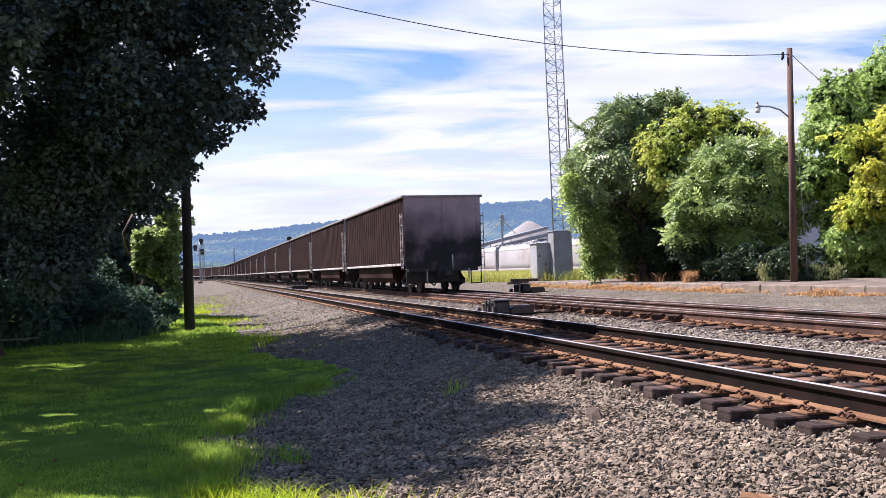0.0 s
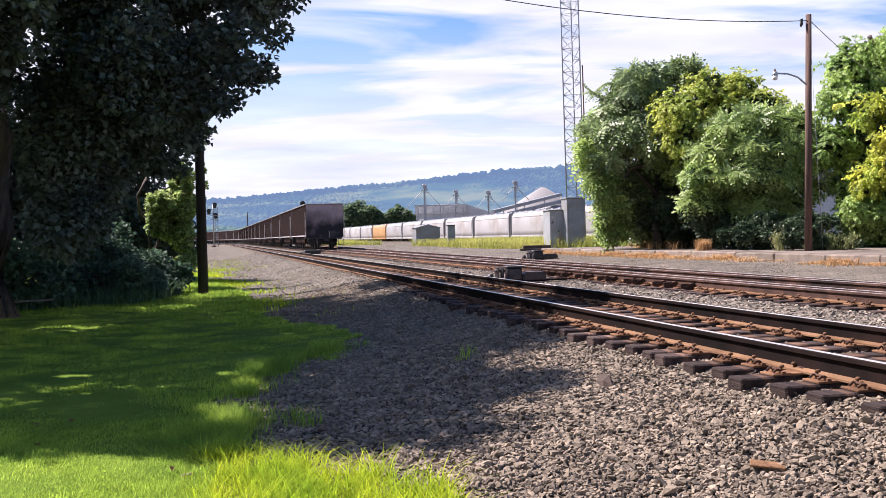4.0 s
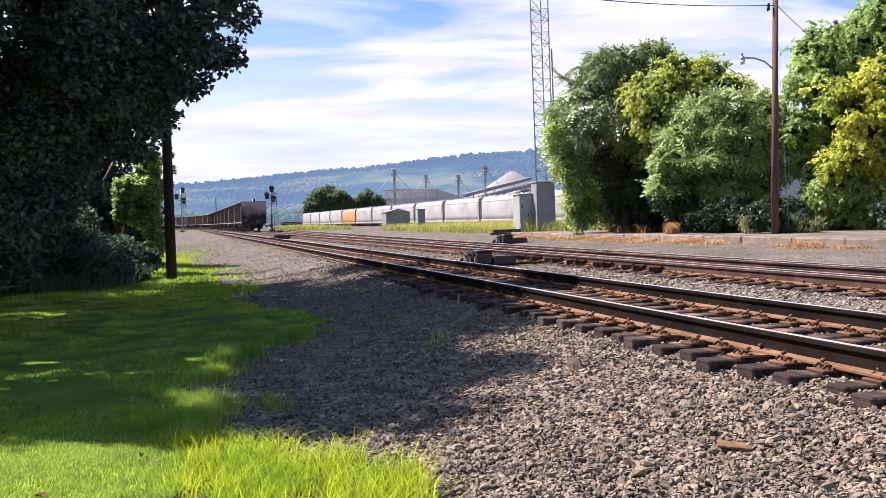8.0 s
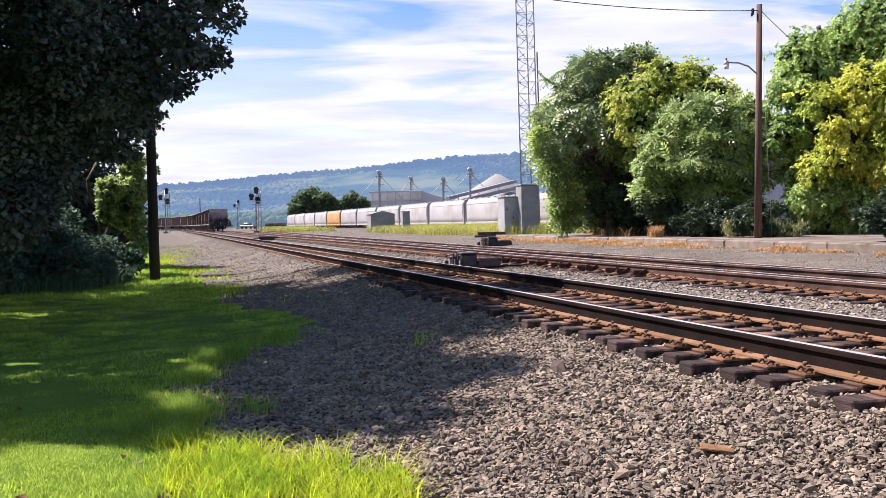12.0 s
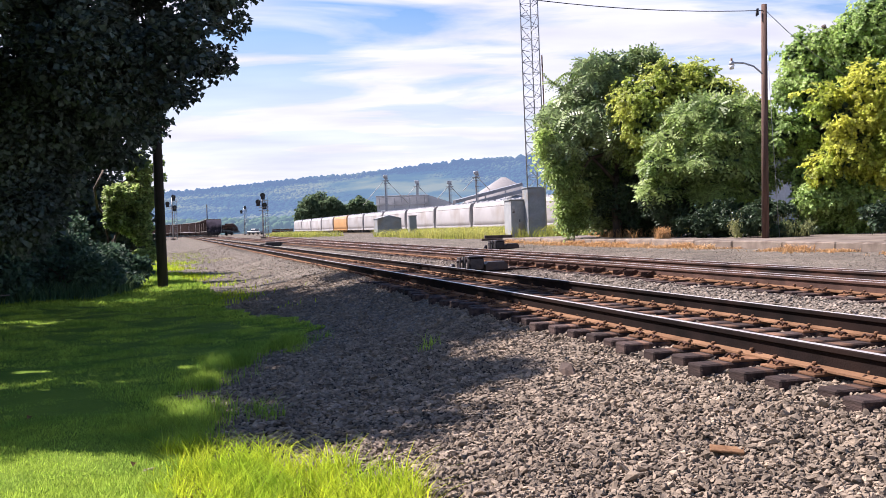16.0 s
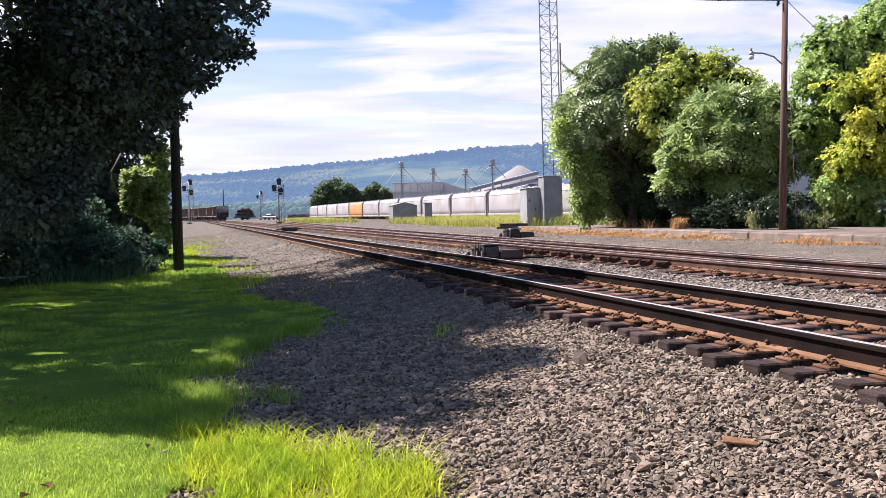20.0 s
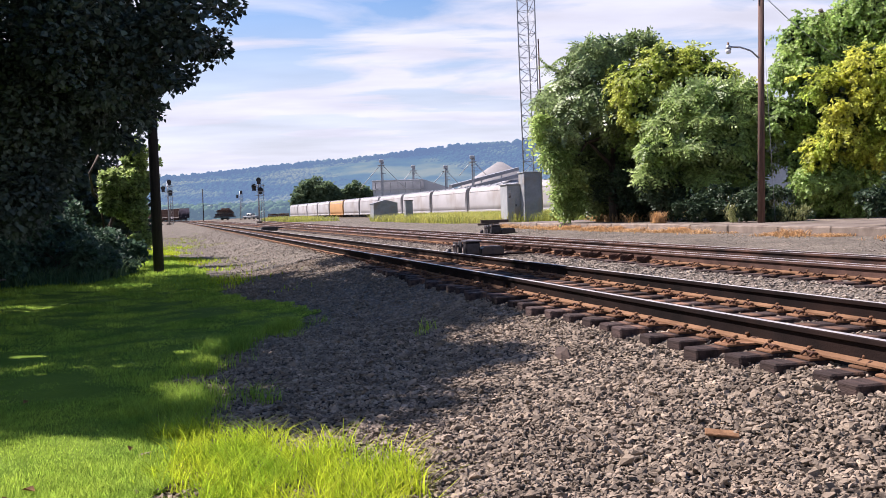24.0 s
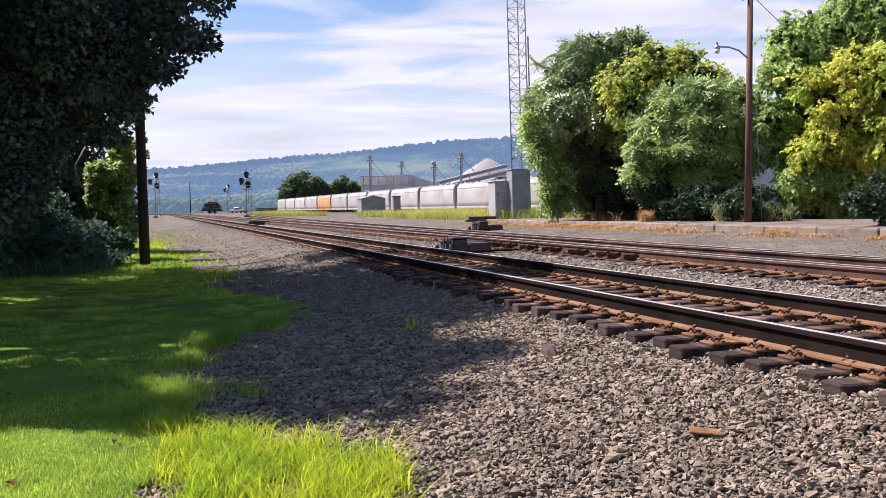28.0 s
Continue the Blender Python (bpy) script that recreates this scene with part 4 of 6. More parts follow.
    for sx in (-1, 1):
        bm = bmesh.new()
        x = sx * (W / 2 - 0.04)
        for a, b in (((x, -0.04, 0.35), (x, -0.04, 0.98)), ((x - sx * 0.42, -0.04, 0.35), (x - sx * 0.42, -0.04, 0.98)), ((x, -0.04, 0.35), (x - sx * 0.42, -0.04, 0.35))):
            tube(bm, a, b, 0.022, n=6)
        part("step", bm, M["black"], car)
    for x, z0, z1 in ((0.35, 0.9, 1.5), (-0.7, 0.35, 0.9), (1.0, 0.55, 0.95)):
        part("grab_iron", box(bmesh.new(), (x, -0.08, (z0 + z1) / 2), (0.05, 0.05, z1 - z0), bevel=0.01), M["white"], car, "white grab iron")
    bm = tube(bmesh.new(), (-0.25, -0.1, 0.6), (-0.45, -0.2, 0.3), 0.03, n=6)
    tube(bm, (-0.45, -0.2, 0.3), (-0.62, -0.22, 0.42), 0.03, n=6)
    part("air_hose", bm, M["black"], car)
    bogie(car, 1.95)
    bogie(car, L - 1.95)
    return car


def covered_hopper(mat_key, label):
    """A round-sided covered hopper; y = 0 at one end."""
    L = 18.2
    car = thing("covered_hopper", label, "freight car", group="parked hoppers")
    half = [(-1.1, 1.0), (-1.48, 1.2), (-1.57, 1.8), (-1.6, 2.6), (-1.58, 3.4), (-1.46, 3.95), (-1.2, 4.22), (-0.8, 4.30)]
    ring = half + [(-x, z) for x, z in half[::-1]]
    bm = bmesh.new()
    prism(bm, ring, 0.55, L - 0.55)
    for f in bm.faces:
        f.smooth = len(f.verts) == 4
    for e in bm.edges:
        e.smooth = all(len(f.verts) == 4 for f in e.link_faces)
    part("body", bm, M[mat_key], car)
    for sx in (-1, 1):
        part("roof_rim", box(bmesh.new(), (sx * 1.22, L / 2, 4.2), (0.16, L - 1.2, 0.12), bevel=0.02), M["truck"], car, "pale roof edge strip")

        part("side_rib", box(bmesh.new(), (sx * 1.555, L / 2, 3.62), (0.05, L - 1.1, 0.09), bevel=0.01), M["white"], car, "pale strip along the side")
        for yy in (0.42, L - 0.42):
            part("corner_post", box(bmesh.new(), (sx * 1.46, yy, 2.45), (0.12, 0.22, 2.75), bevel=0.02), M[mat_key], car)
    for yy in (0.55, L - 0.55):
        bm = bmesh.new()
        sy = -1 if yy < 2 else 1
        prism(bm, [(x * 0.96, z) for x, z in ring if z > 1.2], yy, yy + sy * 0.06)
        for x in (-1.3, 1.3):
            box(bm, (x, yy + sy * 0.3, 2.3), (0.12, 0.1, 3.0))
            box(bm, (x, yy + sy * 0.48, 1.5), (0.06, 0.06, 1.3))
        part("end_frame", bm, M[mat_key], car)
    bm = bmesh.new()
    box(bm, (0, L / 2, 4.38), (0.9, L - 0.4, 0.08))
    for k in range(7):
        box(bm, (0, 1.4 + k * (L - 2.8) / 6, 4.36), (1.5, 0.75, 0.16), bevel=0.03)
    part("roof_walk", bm, M["galv"], car, "grey roof walk with hatches")
    bm = bmesh.new()
    for sx in (-1, 1):
        box(bm, (sx * 1.5, L / 2, 1.05), (0.14, L - 0.2, 0.30), bevel=0.02)
    part("side_sill", bm, M[mat_key], car)
    for k in range(3):
        yy = 4.0 + k * (L - 8.0) / 2
        bm = bmesh.new()
        prism(bm, [(-1.35, 1.02), (1.35, 1.02), (0.45, 0.42), (-0.45, 0.42)], yy - 1.15, yy + 1.15)
        part("discharge_bay", bm, M[mat_key], car)
    bogie(car, 1.7)
    bogie(car, L - 1.7)
    return car


TRAIN_SPEED, TRAIN_START, CAR_PITCH, CAR_COUNT = 11.55, 40.7, 16.2, 27
coal_cars = []


def make_train():
    first = coal_car()
    coal_cars.append(first)
    for k in range(1, CAR_COUNT):
        coal_cars.append(copy_thing(first, Matrix()))


def car_pose(s):
    p, _ = on_line(s + 1.95, TRACK_TRAIN, RAIL_TOP)
    q, _ = on_line(s + 13.55, TRACK_TRAIN, RAIL_TOP)
    d = (q - p).normalized()
    h = math.degrees(math.atan2(-d.x, d.y))
    o = p - d * 1.95
    return pose(o.x, o.y, RAIL_TOP, 0, 0, h)


def make_hoppers():
    white = covered_hopper("hopper", "pale grey covered hopper car parked on a yard track")
    tan = covered_hopper("tan", "tan orange covered hopper car parked between grey ones")
    a, h = Vector((7.45, 137.3)), 15.0
    d = Vector((-math.sin(radians(h)), math.cos(radians(h))))
    for k in range(-2, 10):
        o = a + d * (k * 19.0 + 0.4)
        m = pose(o.x, o.y, 0.30, 0, 0, h)
        if k == 5:
            tan.matrix_basis = m
        elif k == -2:
            white.matrix_basis = m
        else:
            copy_thing(white, m)


# ---- platform, poles, tower, line-side equipment ----
def make_platform():
    base = thing("platform", "low old concrete loading platform with a worn kerb edge", "platform", kind="structure")

    U0 = 7.72
    rnd = random.Random(3)
    s = 6.0
    while s < 51:
        L = rnd.uniform(2.2, 3.8)
        bm = box(bmesh.new(), (0.2, L / 2, 0.15), (0.4, L - 0.03, 0.36), bevel=0.035)
        # chipped and worn upper edges
        bmesh.ops.subdivide_edges(bm, edges=[e for e in bm.edges if e.calc_length() > 1.0], cuts=9)
        for v in bm.verts:
            if v.co.z > 0.2:
                chip = max(0.0, rnd.gauss(-0.01, 0.022))
                v.co.z -= chip
                v.co.x += chip * 0.8 if v.co.x < 0.2 else 0.0
        p, h = on_line(s, U0)
        part("kerb_block", bm, M["concrete"], base, m=pose(p.x, p.y, 0.515 + rnd.uniform(-0.012, 0.012), 0, rnd.uniform(-1, 1), 14.56 + rnd.uniform(-0.3, 0.3)))
        s += L
    bm = bmesh.new()
    c = [on_line(6.0, U0 + 0.38)[0], on_line(6.0, 70.0)[0], on_line(s, 70.0)[0], on_line(s, U0 + 0.38)[0]]
    f = bm.faces.new([bm.verts.new((q.x, q.y, 0.826)) for q in c])
    r = bmesh.ops.extrude_face_region(bm, geom=[f])
    bmesh.ops.translate(bm, verts=[g for g in r["geom"] if isinstance(g, bmesh.types.BMVert)], vec=(0, 0, -0.5))
    bmesh.ops.recalc_face_normals(bm, faces=bm.faces)
    part("deck", bm, M["concrete"], base)
    n = 36000
    s, u = RNG.uniform(10, 52, n), U0 + 0.05 - np.abs(RNG.normal(0, 0.42, n))
    keep = patchy(s * 0.9, u * 1.5 + 0.2 * s) + 0.4 * patchy(s * 2.3, u * 2) > RNG.uniform(-0.35, 0.9, n) - 0.5 * np.clip((s - 30) / 8, 0, 1)
    s, u = s[keep], u[keep]
    x, y = BASE.x + ALONG.x * s + ACROSS.x * u, ALONG.y * s + ACROSS.y * u
    n = len(x)
    blades("dry_grass_strip", x, y, ground_z(x, y), RNG.uniform(0.05, 0.24, n) * (0.6 + 0.7 * (patchy(s * 2.1, u) > 0.2)), RNG.uniform(0.015, 0.04, n), 1.3, "dry",
           "dry orange-brown grass along the platform foot", "grass", 2)
    n = 1600
    x, y = RNG.uniform(8.2, 10.4, n), 47 + RNG.normal(0, 2.2, n)
    blades("dry_weeds", x, y, np.full(n, 0.83), RNG.uniform(0.15, 0.6, n), RNG.uniform(0.02, 0.05, n), 1.0, "dry",
           "dry brown weeds on the platform edge", "weeds", 2)
    n = 420
    x, y = 9.15 + RNG.normal(0, 0.12, n), 38.9 + RNG.normal(0, 0.12, n)
    blades("dry_shrub", x, y, np.full(n, 0.83), RNG.uniform(0.2, 0.62, n), RNG.uniform(0.015, 0.03, n), 0.8, "dry",
           "dry reddish-brown dock plant on the platform", "weeds", 2)
    # upright leafy weeds in clumps round the pole foot
    rnd = random.Random(12)
    for k in range(16):
        y = rnd.uniform(34.6, 36.6)
        x = y * rnd.uniform(0.308, 0.385)
        h = rnd.uniform(0.5, 1.25) if x / y < 0.36 else rnd.uniform(0.3, 0.7)
        n = 130
        z = h * RNG.random(n)
        blades("tall_weed", x + RNG.normal(0, 0.09, n), y + RNG.normal(0, 0.09, n), 0.82 + z * 0.75, RNG.uniform(0.16, 0.34, n) * h, RNG.uniform(0.02, 0.045, n), 1.1, "weed",
               "tall pale green leafy weed near the pole foot", "weeds", 2)


def sag(a, b, drop, n=24):
    a, b = Vector(a), Vector(b)
    return [a.lerp(b, k / n) - Vector((0, 0, 4 * drop * (k / n) * (1 - k / n))) for k in range(n + 1)]


def cable(name, points, r, label, key="wire"):
    bm = bmesh.new()
    pipe(bm, points, r, 5)
    return solo(name, bm, M[key], label, "cable")


def make_poles():
    lp = thing("utility_pole", "dark creosoted wooden pole standing in the lawn under the tree", "utility pole", pose(-7.24, 27.05, 0.1))
    bm = tube(bmesh.new(), (0, 0, -0.3), (-0.05, 0, 10.5), 0.145, 0.11, n=12)
    part("shaft", bm, M["darkpole"], lp)
    bm = tube(bmesh.new(), (0, -0.15, 10.1), (0, 0.15, 10.1), 0.03, n=6)
    part("bracket", bm, M["galv"], lp)
    rp = thing("street_lamp", "brown wooden pole with an arm and a dusk lamp", "street lamp", pose(11.58, 34.09, 0.83))
    bm = tube(bmesh.new(), (0, 0, -0.3), (0.14, 0, 8.0), 0.13, 0.095, n=12)
    part("pole", bm, M["pole"], rp)
    bm = bmesh.new()
    pts = [Vector((0.0, -0.1, 5.62)), Vector((-0.3, -0.12, 5.88)), Vector((-0.65, -0.14, 6.0)), Vector((-1.0, -0.15, 6.02)), Vector((-1.05, -0.15, 6.02))]
    pipe(bm, pts, 0.03, 8)
    part("arm", bm, M["galv"], rp)
    lamp = part("lamp_head", tube(bmesh.new(), (-1.07, -0.15, 5.93), (-1.07, -0.15, 6.08), 0.10, 0.06, n=12), M["galv"], rp)
    part("photocell", tube(bmesh.new(), (-1.07, -0.15, 6.08), (-1.07, -0.15, 6.17), 0.035, n=8), M["brown"], lamp)
    part("globe", tube(bmesh.new(), (-1.07, -0.15, 5.80), (-1.07, -0.15, 5.93), 0.075, 0.10, n=12), M["lens"], lamp)
    bm = box(bmesh.new(), (-0.1, -0.02, 7.75), (0.06, 0.1, 0.22))
    tube(bm, (-0.13, -0.02, 7.6), (-0.13, -0.02, 7.75), 0.035, n=8)
    part("insulator", bm, M["black"], rp)
    cable("overhead_wire", sag((11.7, 34.05, 8.62), (-7.3, 27.05, 10.2), 0.8), 0.015, "black overhead wire between the two poles")
    cable("service_wire", sag((11.8, 34.1, 8.6), (19.5, 40.5, 6.2), 0.5), 0.014, "thin twisted wire running down behind the trees", "galv")
    cable("guy_wire", [Vector((11.75, 34.1, 8.4)), Vector((12.25, 34.6, 0.85))], 0.009, "thin guy wire beside the pole", "galv")


def make_tower():
    tw = thing("lattice_tower", "slim galvanised steel lattice radio tower", "radio tower", pose(7.7, 69.6, 0.6, 0, -0.75, 8))
    R, H, step = 0.70, 30.0, 0.80
    corners = [Vector((R * math.cos(radians(a)), R * math.sin(radians(a)), 0)) for a in (-170, -50, 70)]
    for c in corners:
        part("leg", tube(bmesh.new(), c, c + Vector((0, 0, H)), 0.045, n=8), M["galv"], tw)
    for i in range(3):
        a, b = corners[i], corners[(i + 1) % 3]
        rise = Vector((0, 0, step))
        braces = [shape("diagonal_brace", tube(bmesh.new(), p, q + rise, 0.022, n=5, caps=False), M["galv"], False) for p, q in ((b, a), (a, b))]
        rung = shape("cross_bar", tube(bmesh.new(), a, b, 0.018, n=5, caps=False), M["galv"], False)
        z, k = 0.2, 0
        while z < H - step:
            part("diagonal_brace", braces[k % 2], None, tw, m=pose(0, 0, z))
            part("cross_bar", rung, None, tw, m=pose(0, 0, z))
            z, k = z + step, k + 1
    bm = tube(bmesh.new(), (0.62, -0.5, 4), (0.62, -0.5, 12.6), 0.05, n=8)
    part("conduit", bm, M["pole"], tw, "brown pole strapped to the tower")


def make_cabinets():
    c = thing("equipment_shelter", "silver painted metal equipment shelter with a door", "shelter", pose(6.2, 66.0, 0.62, 0, 0, 12))
    part("body", box(bmesh.new(), (0, 0.8, 1.25), (1.45, 1.6, 2.5), bevel=0.03), M["silver"], c)
    part("roof", box(bmesh.new(), (0, 0.8, 2.54), (1.6, 1.75, 0.07), bevel=0.015), M["silver"], c)
    d = part("door", box(bmesh.new(), (0, 0, 0), (0.8, 0.04, 1.95), bevel=0.01), M["silver"], c, m=pose(0.15, -0.02, 1.15))
    part("handle", box(bmesh.new(), (-0.3, -0.05, 0), (0.05, 0.06, 0.16)), M["black"], d)
    part("notice", box(bmesh.new(), (-0.55, -0.01, 1.9), (0.16, 0.02, 0.5)), M["white"], c, "white notice plate")
    part("plinth", box(bmesh.new(), (0, 0.8, -0.03), (1.7, 1.9, 0.16), bevel=0.02), M["concrete"], c)
    g = thing("relay_cabinet", "tall grey metal relay cabinet at the tower foot", "cabinet", pose(7.15, 65.3, 0.62, 0, 0, 12))
    part("body", box(bmesh.new(), (0, 0.6, 1.65), (1.2, 1.2, 3.2), bevel=0.03), M["grey"], g)
    part("door", box(bmesh.new(), (0, -0.015, 1.6), (1.0, 0.03, 2.8), bevel=0.008), M["grey"], g)
    part("roof", box(bmesh.new(), (0, 0.6, 3.29), (1.32, 1.32, 0.08), bevel=0.015), M["grey"], g)
    part("plinth", box(bmesh.new(), (0, 0.6, 0.0), (1.4, 1.4, 0.14), bevel=0.02), M["concrete"], g)
    s = thing("signal_shed", "small grey metal hut with a gabled roof in the grass", "hut", pose(-4.3, 109.9, 0.55, 0, 0, 14))
    part("body", box(bmesh.new(), (0, 1, 1.0), (2.7, 2.2, 2.0), bevel=0.02), M["grey"], s)
    bm = bmesh.new()
    prism(bm, [(-1.45, 2.0), (1.45, 2.0), (0, 2.38)], -0.15, 2.2)
    part("roof", bm, M["grey"], s)
    part("door", box(bmesh.new(), (-0.5, -0.115, 0.95), (0.8, 0.03, 1.8)), M["grey"], s)
    b = thing("junction_box", "narrow brownish metal junction box in the grass", "cabinet", pose(-1.6, 99.9, 0.55, 0, 0, 14))
    part("body", box(bmesh.new(), (0, 0, 1.05), (0.75, 0.6, 2.1), bevel=0.02), M["grey"], b)
    part("lid", box(bmesh.new(), (0, 0, 2.12), (0.82, 0.68, 0.07), bevel=0.01), M["dark_iron"], b)


def switch_machine(name, m, label):
    t = thing(name, label, "switch machine", m)
    part("base_plate", box(bmesh.new(), (0.2, 0, 0.05), (1.7, 0.62, 0.04), bevel=0.01), M["dark_iron"], t)
    part("motor_case", box(bmesh.new(), (0.05, 0, 0.29), (0.50, 0.42, 0.42), bevel=0.05), M["machine"], t)
    part("motor_lid", box(bmesh.new(), (0.05, 0, 0.53), (0.58, 0.50, 0.05), bevel=0.015), M["lid"], t, "dark lid with a highlight in its colour")
    bm = bmesh.new()
    outline = [(-0.38, 0.08), (0.38, 0.08), (0.38, 0.24), (0.30, 0.33), (-0.30, 0.33), (-0.38, 0.27)]
    prism(bm, [(0.72 + a, b) for a, b in outline], -0.24, 0.24)
    part("gear_case", bm, M["machine"], t)
    part("case_cover", box(bmesh.new(), (0.72, 0, 0.34), (0.58, 0.40, 0.025), bevel=0.008), M["lid"], t)
    for x in (-0.36, -0.52):
        part("bracket_plate", box(bmesh.new(), (x, -0.05, 0.30), (0.035, 0.40, 0.46), bevel=0.01), M["machine"], t)
    part("crank", tube(bmesh.new(), (-0.6, -0.05, 0.40), (-0.25, -0.05, 0.40), 0.05, n=10), M["machine"], t)
    part("throw_lever", tube(bmesh.new(), (-0.44, -0.28, 0.12), (-0.44, -0.28, 0.55), 0.028, n=8), M["black"], t)
    part("junction_can", tube(bmesh.new(), (-0.72, 0.05, 0.06), (-0.72, 0.05, 0.30), 0.11, 0.09, n=12), M["machine"], t)
    for y, r in ((0.05, 0.03), (-0.2, 0.025), (0.22, 0.022)):
        part("rod", tube(bmesh.new(), (-1.9, y, 0.07), (2.3, y, 0.07), r, n=8), M["dark_iron"], t)
    for x, y in ((-0.6, 0.24), (-0.6, -0.24), (0.98, 0.24), (0.98, -0.24)):
        part("bolt", tube(bmesh.new(), (x, y, 0.06), (x, y, 0.12), 0.03, n=6), M["clip"], t)
    for k in (-0.3, 0.35):
        part("timber", box(bmesh.new(), (0.1, k, -0.04), (3.0, 0.23, 0.14), bevel=0.01), M["tie_far"], t)
    return t


def signal(m, height, label, heads):
    t = thing("railway_signal", label, "railway signal", m, group="railway signals")
    part("mast", tube(bmesh.new(), (0, 0, 0), (0, 0, height), 0.13, 0.11, n=10), M["galv"], t)
    part("base", box(bmesh.new(), (0, 0, 0.15), (0.8, 0.8, 0.3), bevel=0.03), M["concrete"], t)
    bm = bmesh.new()
    for x in (0.34, 0.74):
        tube(bm, (x, 0.1, 0.0), (x, 0.1, height - 0.5), 0.045, n=6)
    z = 0.4
    while z < height - 0.6:
        tube(bm, (0.34, 0.1, z), (0.74, 0.1, z), 0.03, n=5)
        z += 0.33
    part("ladder", bm, M["galv"], t)
    for x, z in heads:
        bm = tube(bmesh.new(), (x, -0.17, z + 0.08), (x, -0.10, z + 0.08), 0.37, n=24)
        box(bm, (x, -0.135, z - 0.3), (0.55, 0.06, 0.5), bevel=0.02)
        h = part("signal_head", bm, M["black"], t, "black signal head with a hooded lamp")
        bm = bmesh.new()
        for k in range(7):
            a0, a1 = math.pi * k / 7, math.pi * (k + 1) / 7
            q = [bm.verts.new((x + 0.36 * math.cos(a), y, z + 0.15 + 0.42 * math.sin(a))) for a, y in ((a0, -0.16), (a1, -0.16), (a1, -0.62), (a0, -0.62))]
            bm.faces.new(q)
        bmesh.ops.solidify(bm, geom=bm.faces[:], thickness=0.02)
        part("hood", bm, M["black"], h)
        part("lamp_lens", tube(bmesh.new(), (x, -0.2, z + 0.15), (x, -0.16, z + 0.15), 0.14, n=12), M["glass"], h)
        part("case", box(bmesh.new(), (x, 0.12, z), (0.42, 0.4, 0.6), bevel=0.04), M["galv"], h)
        bm = box(bmesh.new(), (x / 2, 0.02, z - 0.42), (abs(x) + 0.2, 0.1, 0.1))
        part("bracket", bm, M["galv"], h)
        part("service_platform", box(bmesh.new(), (0.2, -0.05, z - 0.72), (1.5, 0.9, 0.07)), M["galv"], h)
    return t


# ---- trees ----
LEAF_V = np.array([(0, 0, 0), (0.5, 0.42, 0.10), (0, 1, -0.05), (-0.5, 0.42, 0.10)])
LEAF_F = np.array([(0, 1, 2, 3)])


def fronds(pairs=6):
    """One feather-shaped leaf: narrow leaflets in pairs along a drooping stalk, as quads."""
    vs, fs = [], []
    for k in range(pairs * 2 + 1):
        side = 0 if k == pairs * 2 else (-1 if k % 2 else 1)
        t = 0.12 + 0.85 * (k // 2) / pairs
        base = np.array([0, t, 0.12 * t - 0.42 * t * t])
        d = np.array([side * 0.92, 0.4 if side else 1.0, -0.38])
        L = (0.30 if side else 0.22) * (1.0 - 0.35 * abs(t - 0.45))
        w = np.cross(d, (0, 0, 1))
        w = w / np.linalg.norm(w) * 0.062
        n = len(vs)
        vs += [base, base + d * L * 0.45 + w, base + d * L, base + d * L * 0.45 - w]
        fs.append((n, n + 1, n + 2, n + 3))
    return np.array(vs), np.array(fs)


def rosette(seed, count=9):
    """A spray of feather leaves round one twig tip, the outer ones hanging lower."""
    r = random.Random(seed)
    fv, ff = fronds()
    vs, fs = [], []
    for k in range(count):
        a, lift = 2 * math.pi * (k + r.uniform(-0.3, 0.3)) / count, r.uniform(-0.45, 0.45)
        m = np.array((Matrix.Rotation(a, 3, "Z") @ Matrix.Rotation(lift, 3, "X") @ Matrix.Rotation(r.uniform(-0.4, 0.4), 3, "Y")))
        fs.append(ff + len(fv) * k)
        vs.append(fv @ m.T * r.uniform(0.75, 1.2))
    return np.concatenate(vs), np.concatenate(fs)


def twig(seed, count=13):
    """A leafy twig: broad leaves set alternately along it, blades turned to the sky and drooping at the tips."""
    r = random.Random(seed)
    vs, fs = [], []
    for k in range(count):
        t = (k + 0.5) / count
        side = -1 if k % 2 else 1
        base = Vector((0.10 * math.sin(3 * t + seed), t, 0.10 * t - 0.30 * t * t))
        m = Matrix.Rotation(-side * r.uniform(0.4, 1.3) * (1 if k < count - 1 else 0), 3, "Z") @ Matrix.Rotation(r.uniform(-0.9, 0.25), 3, "X") @ Matrix.Rotation(r.uniform(-0.6, 0.6), 3, "Y")
        L = r.uniform(0.22, 0.36)
        vs.append(np.array([tuple(base + m @ Vector(q) * L) for q in ((0, 0, 0), (0.42, 0.45, 0.10), (0, 1, -0.08), (-0.42, 0.45, 0.10))]))
        fs.append(np.array([(4 * k, 4 * k + 1, 4 * k + 2, 4 * k + 3)]))
    return np.concatenate(vs), np.concatenate(fs)


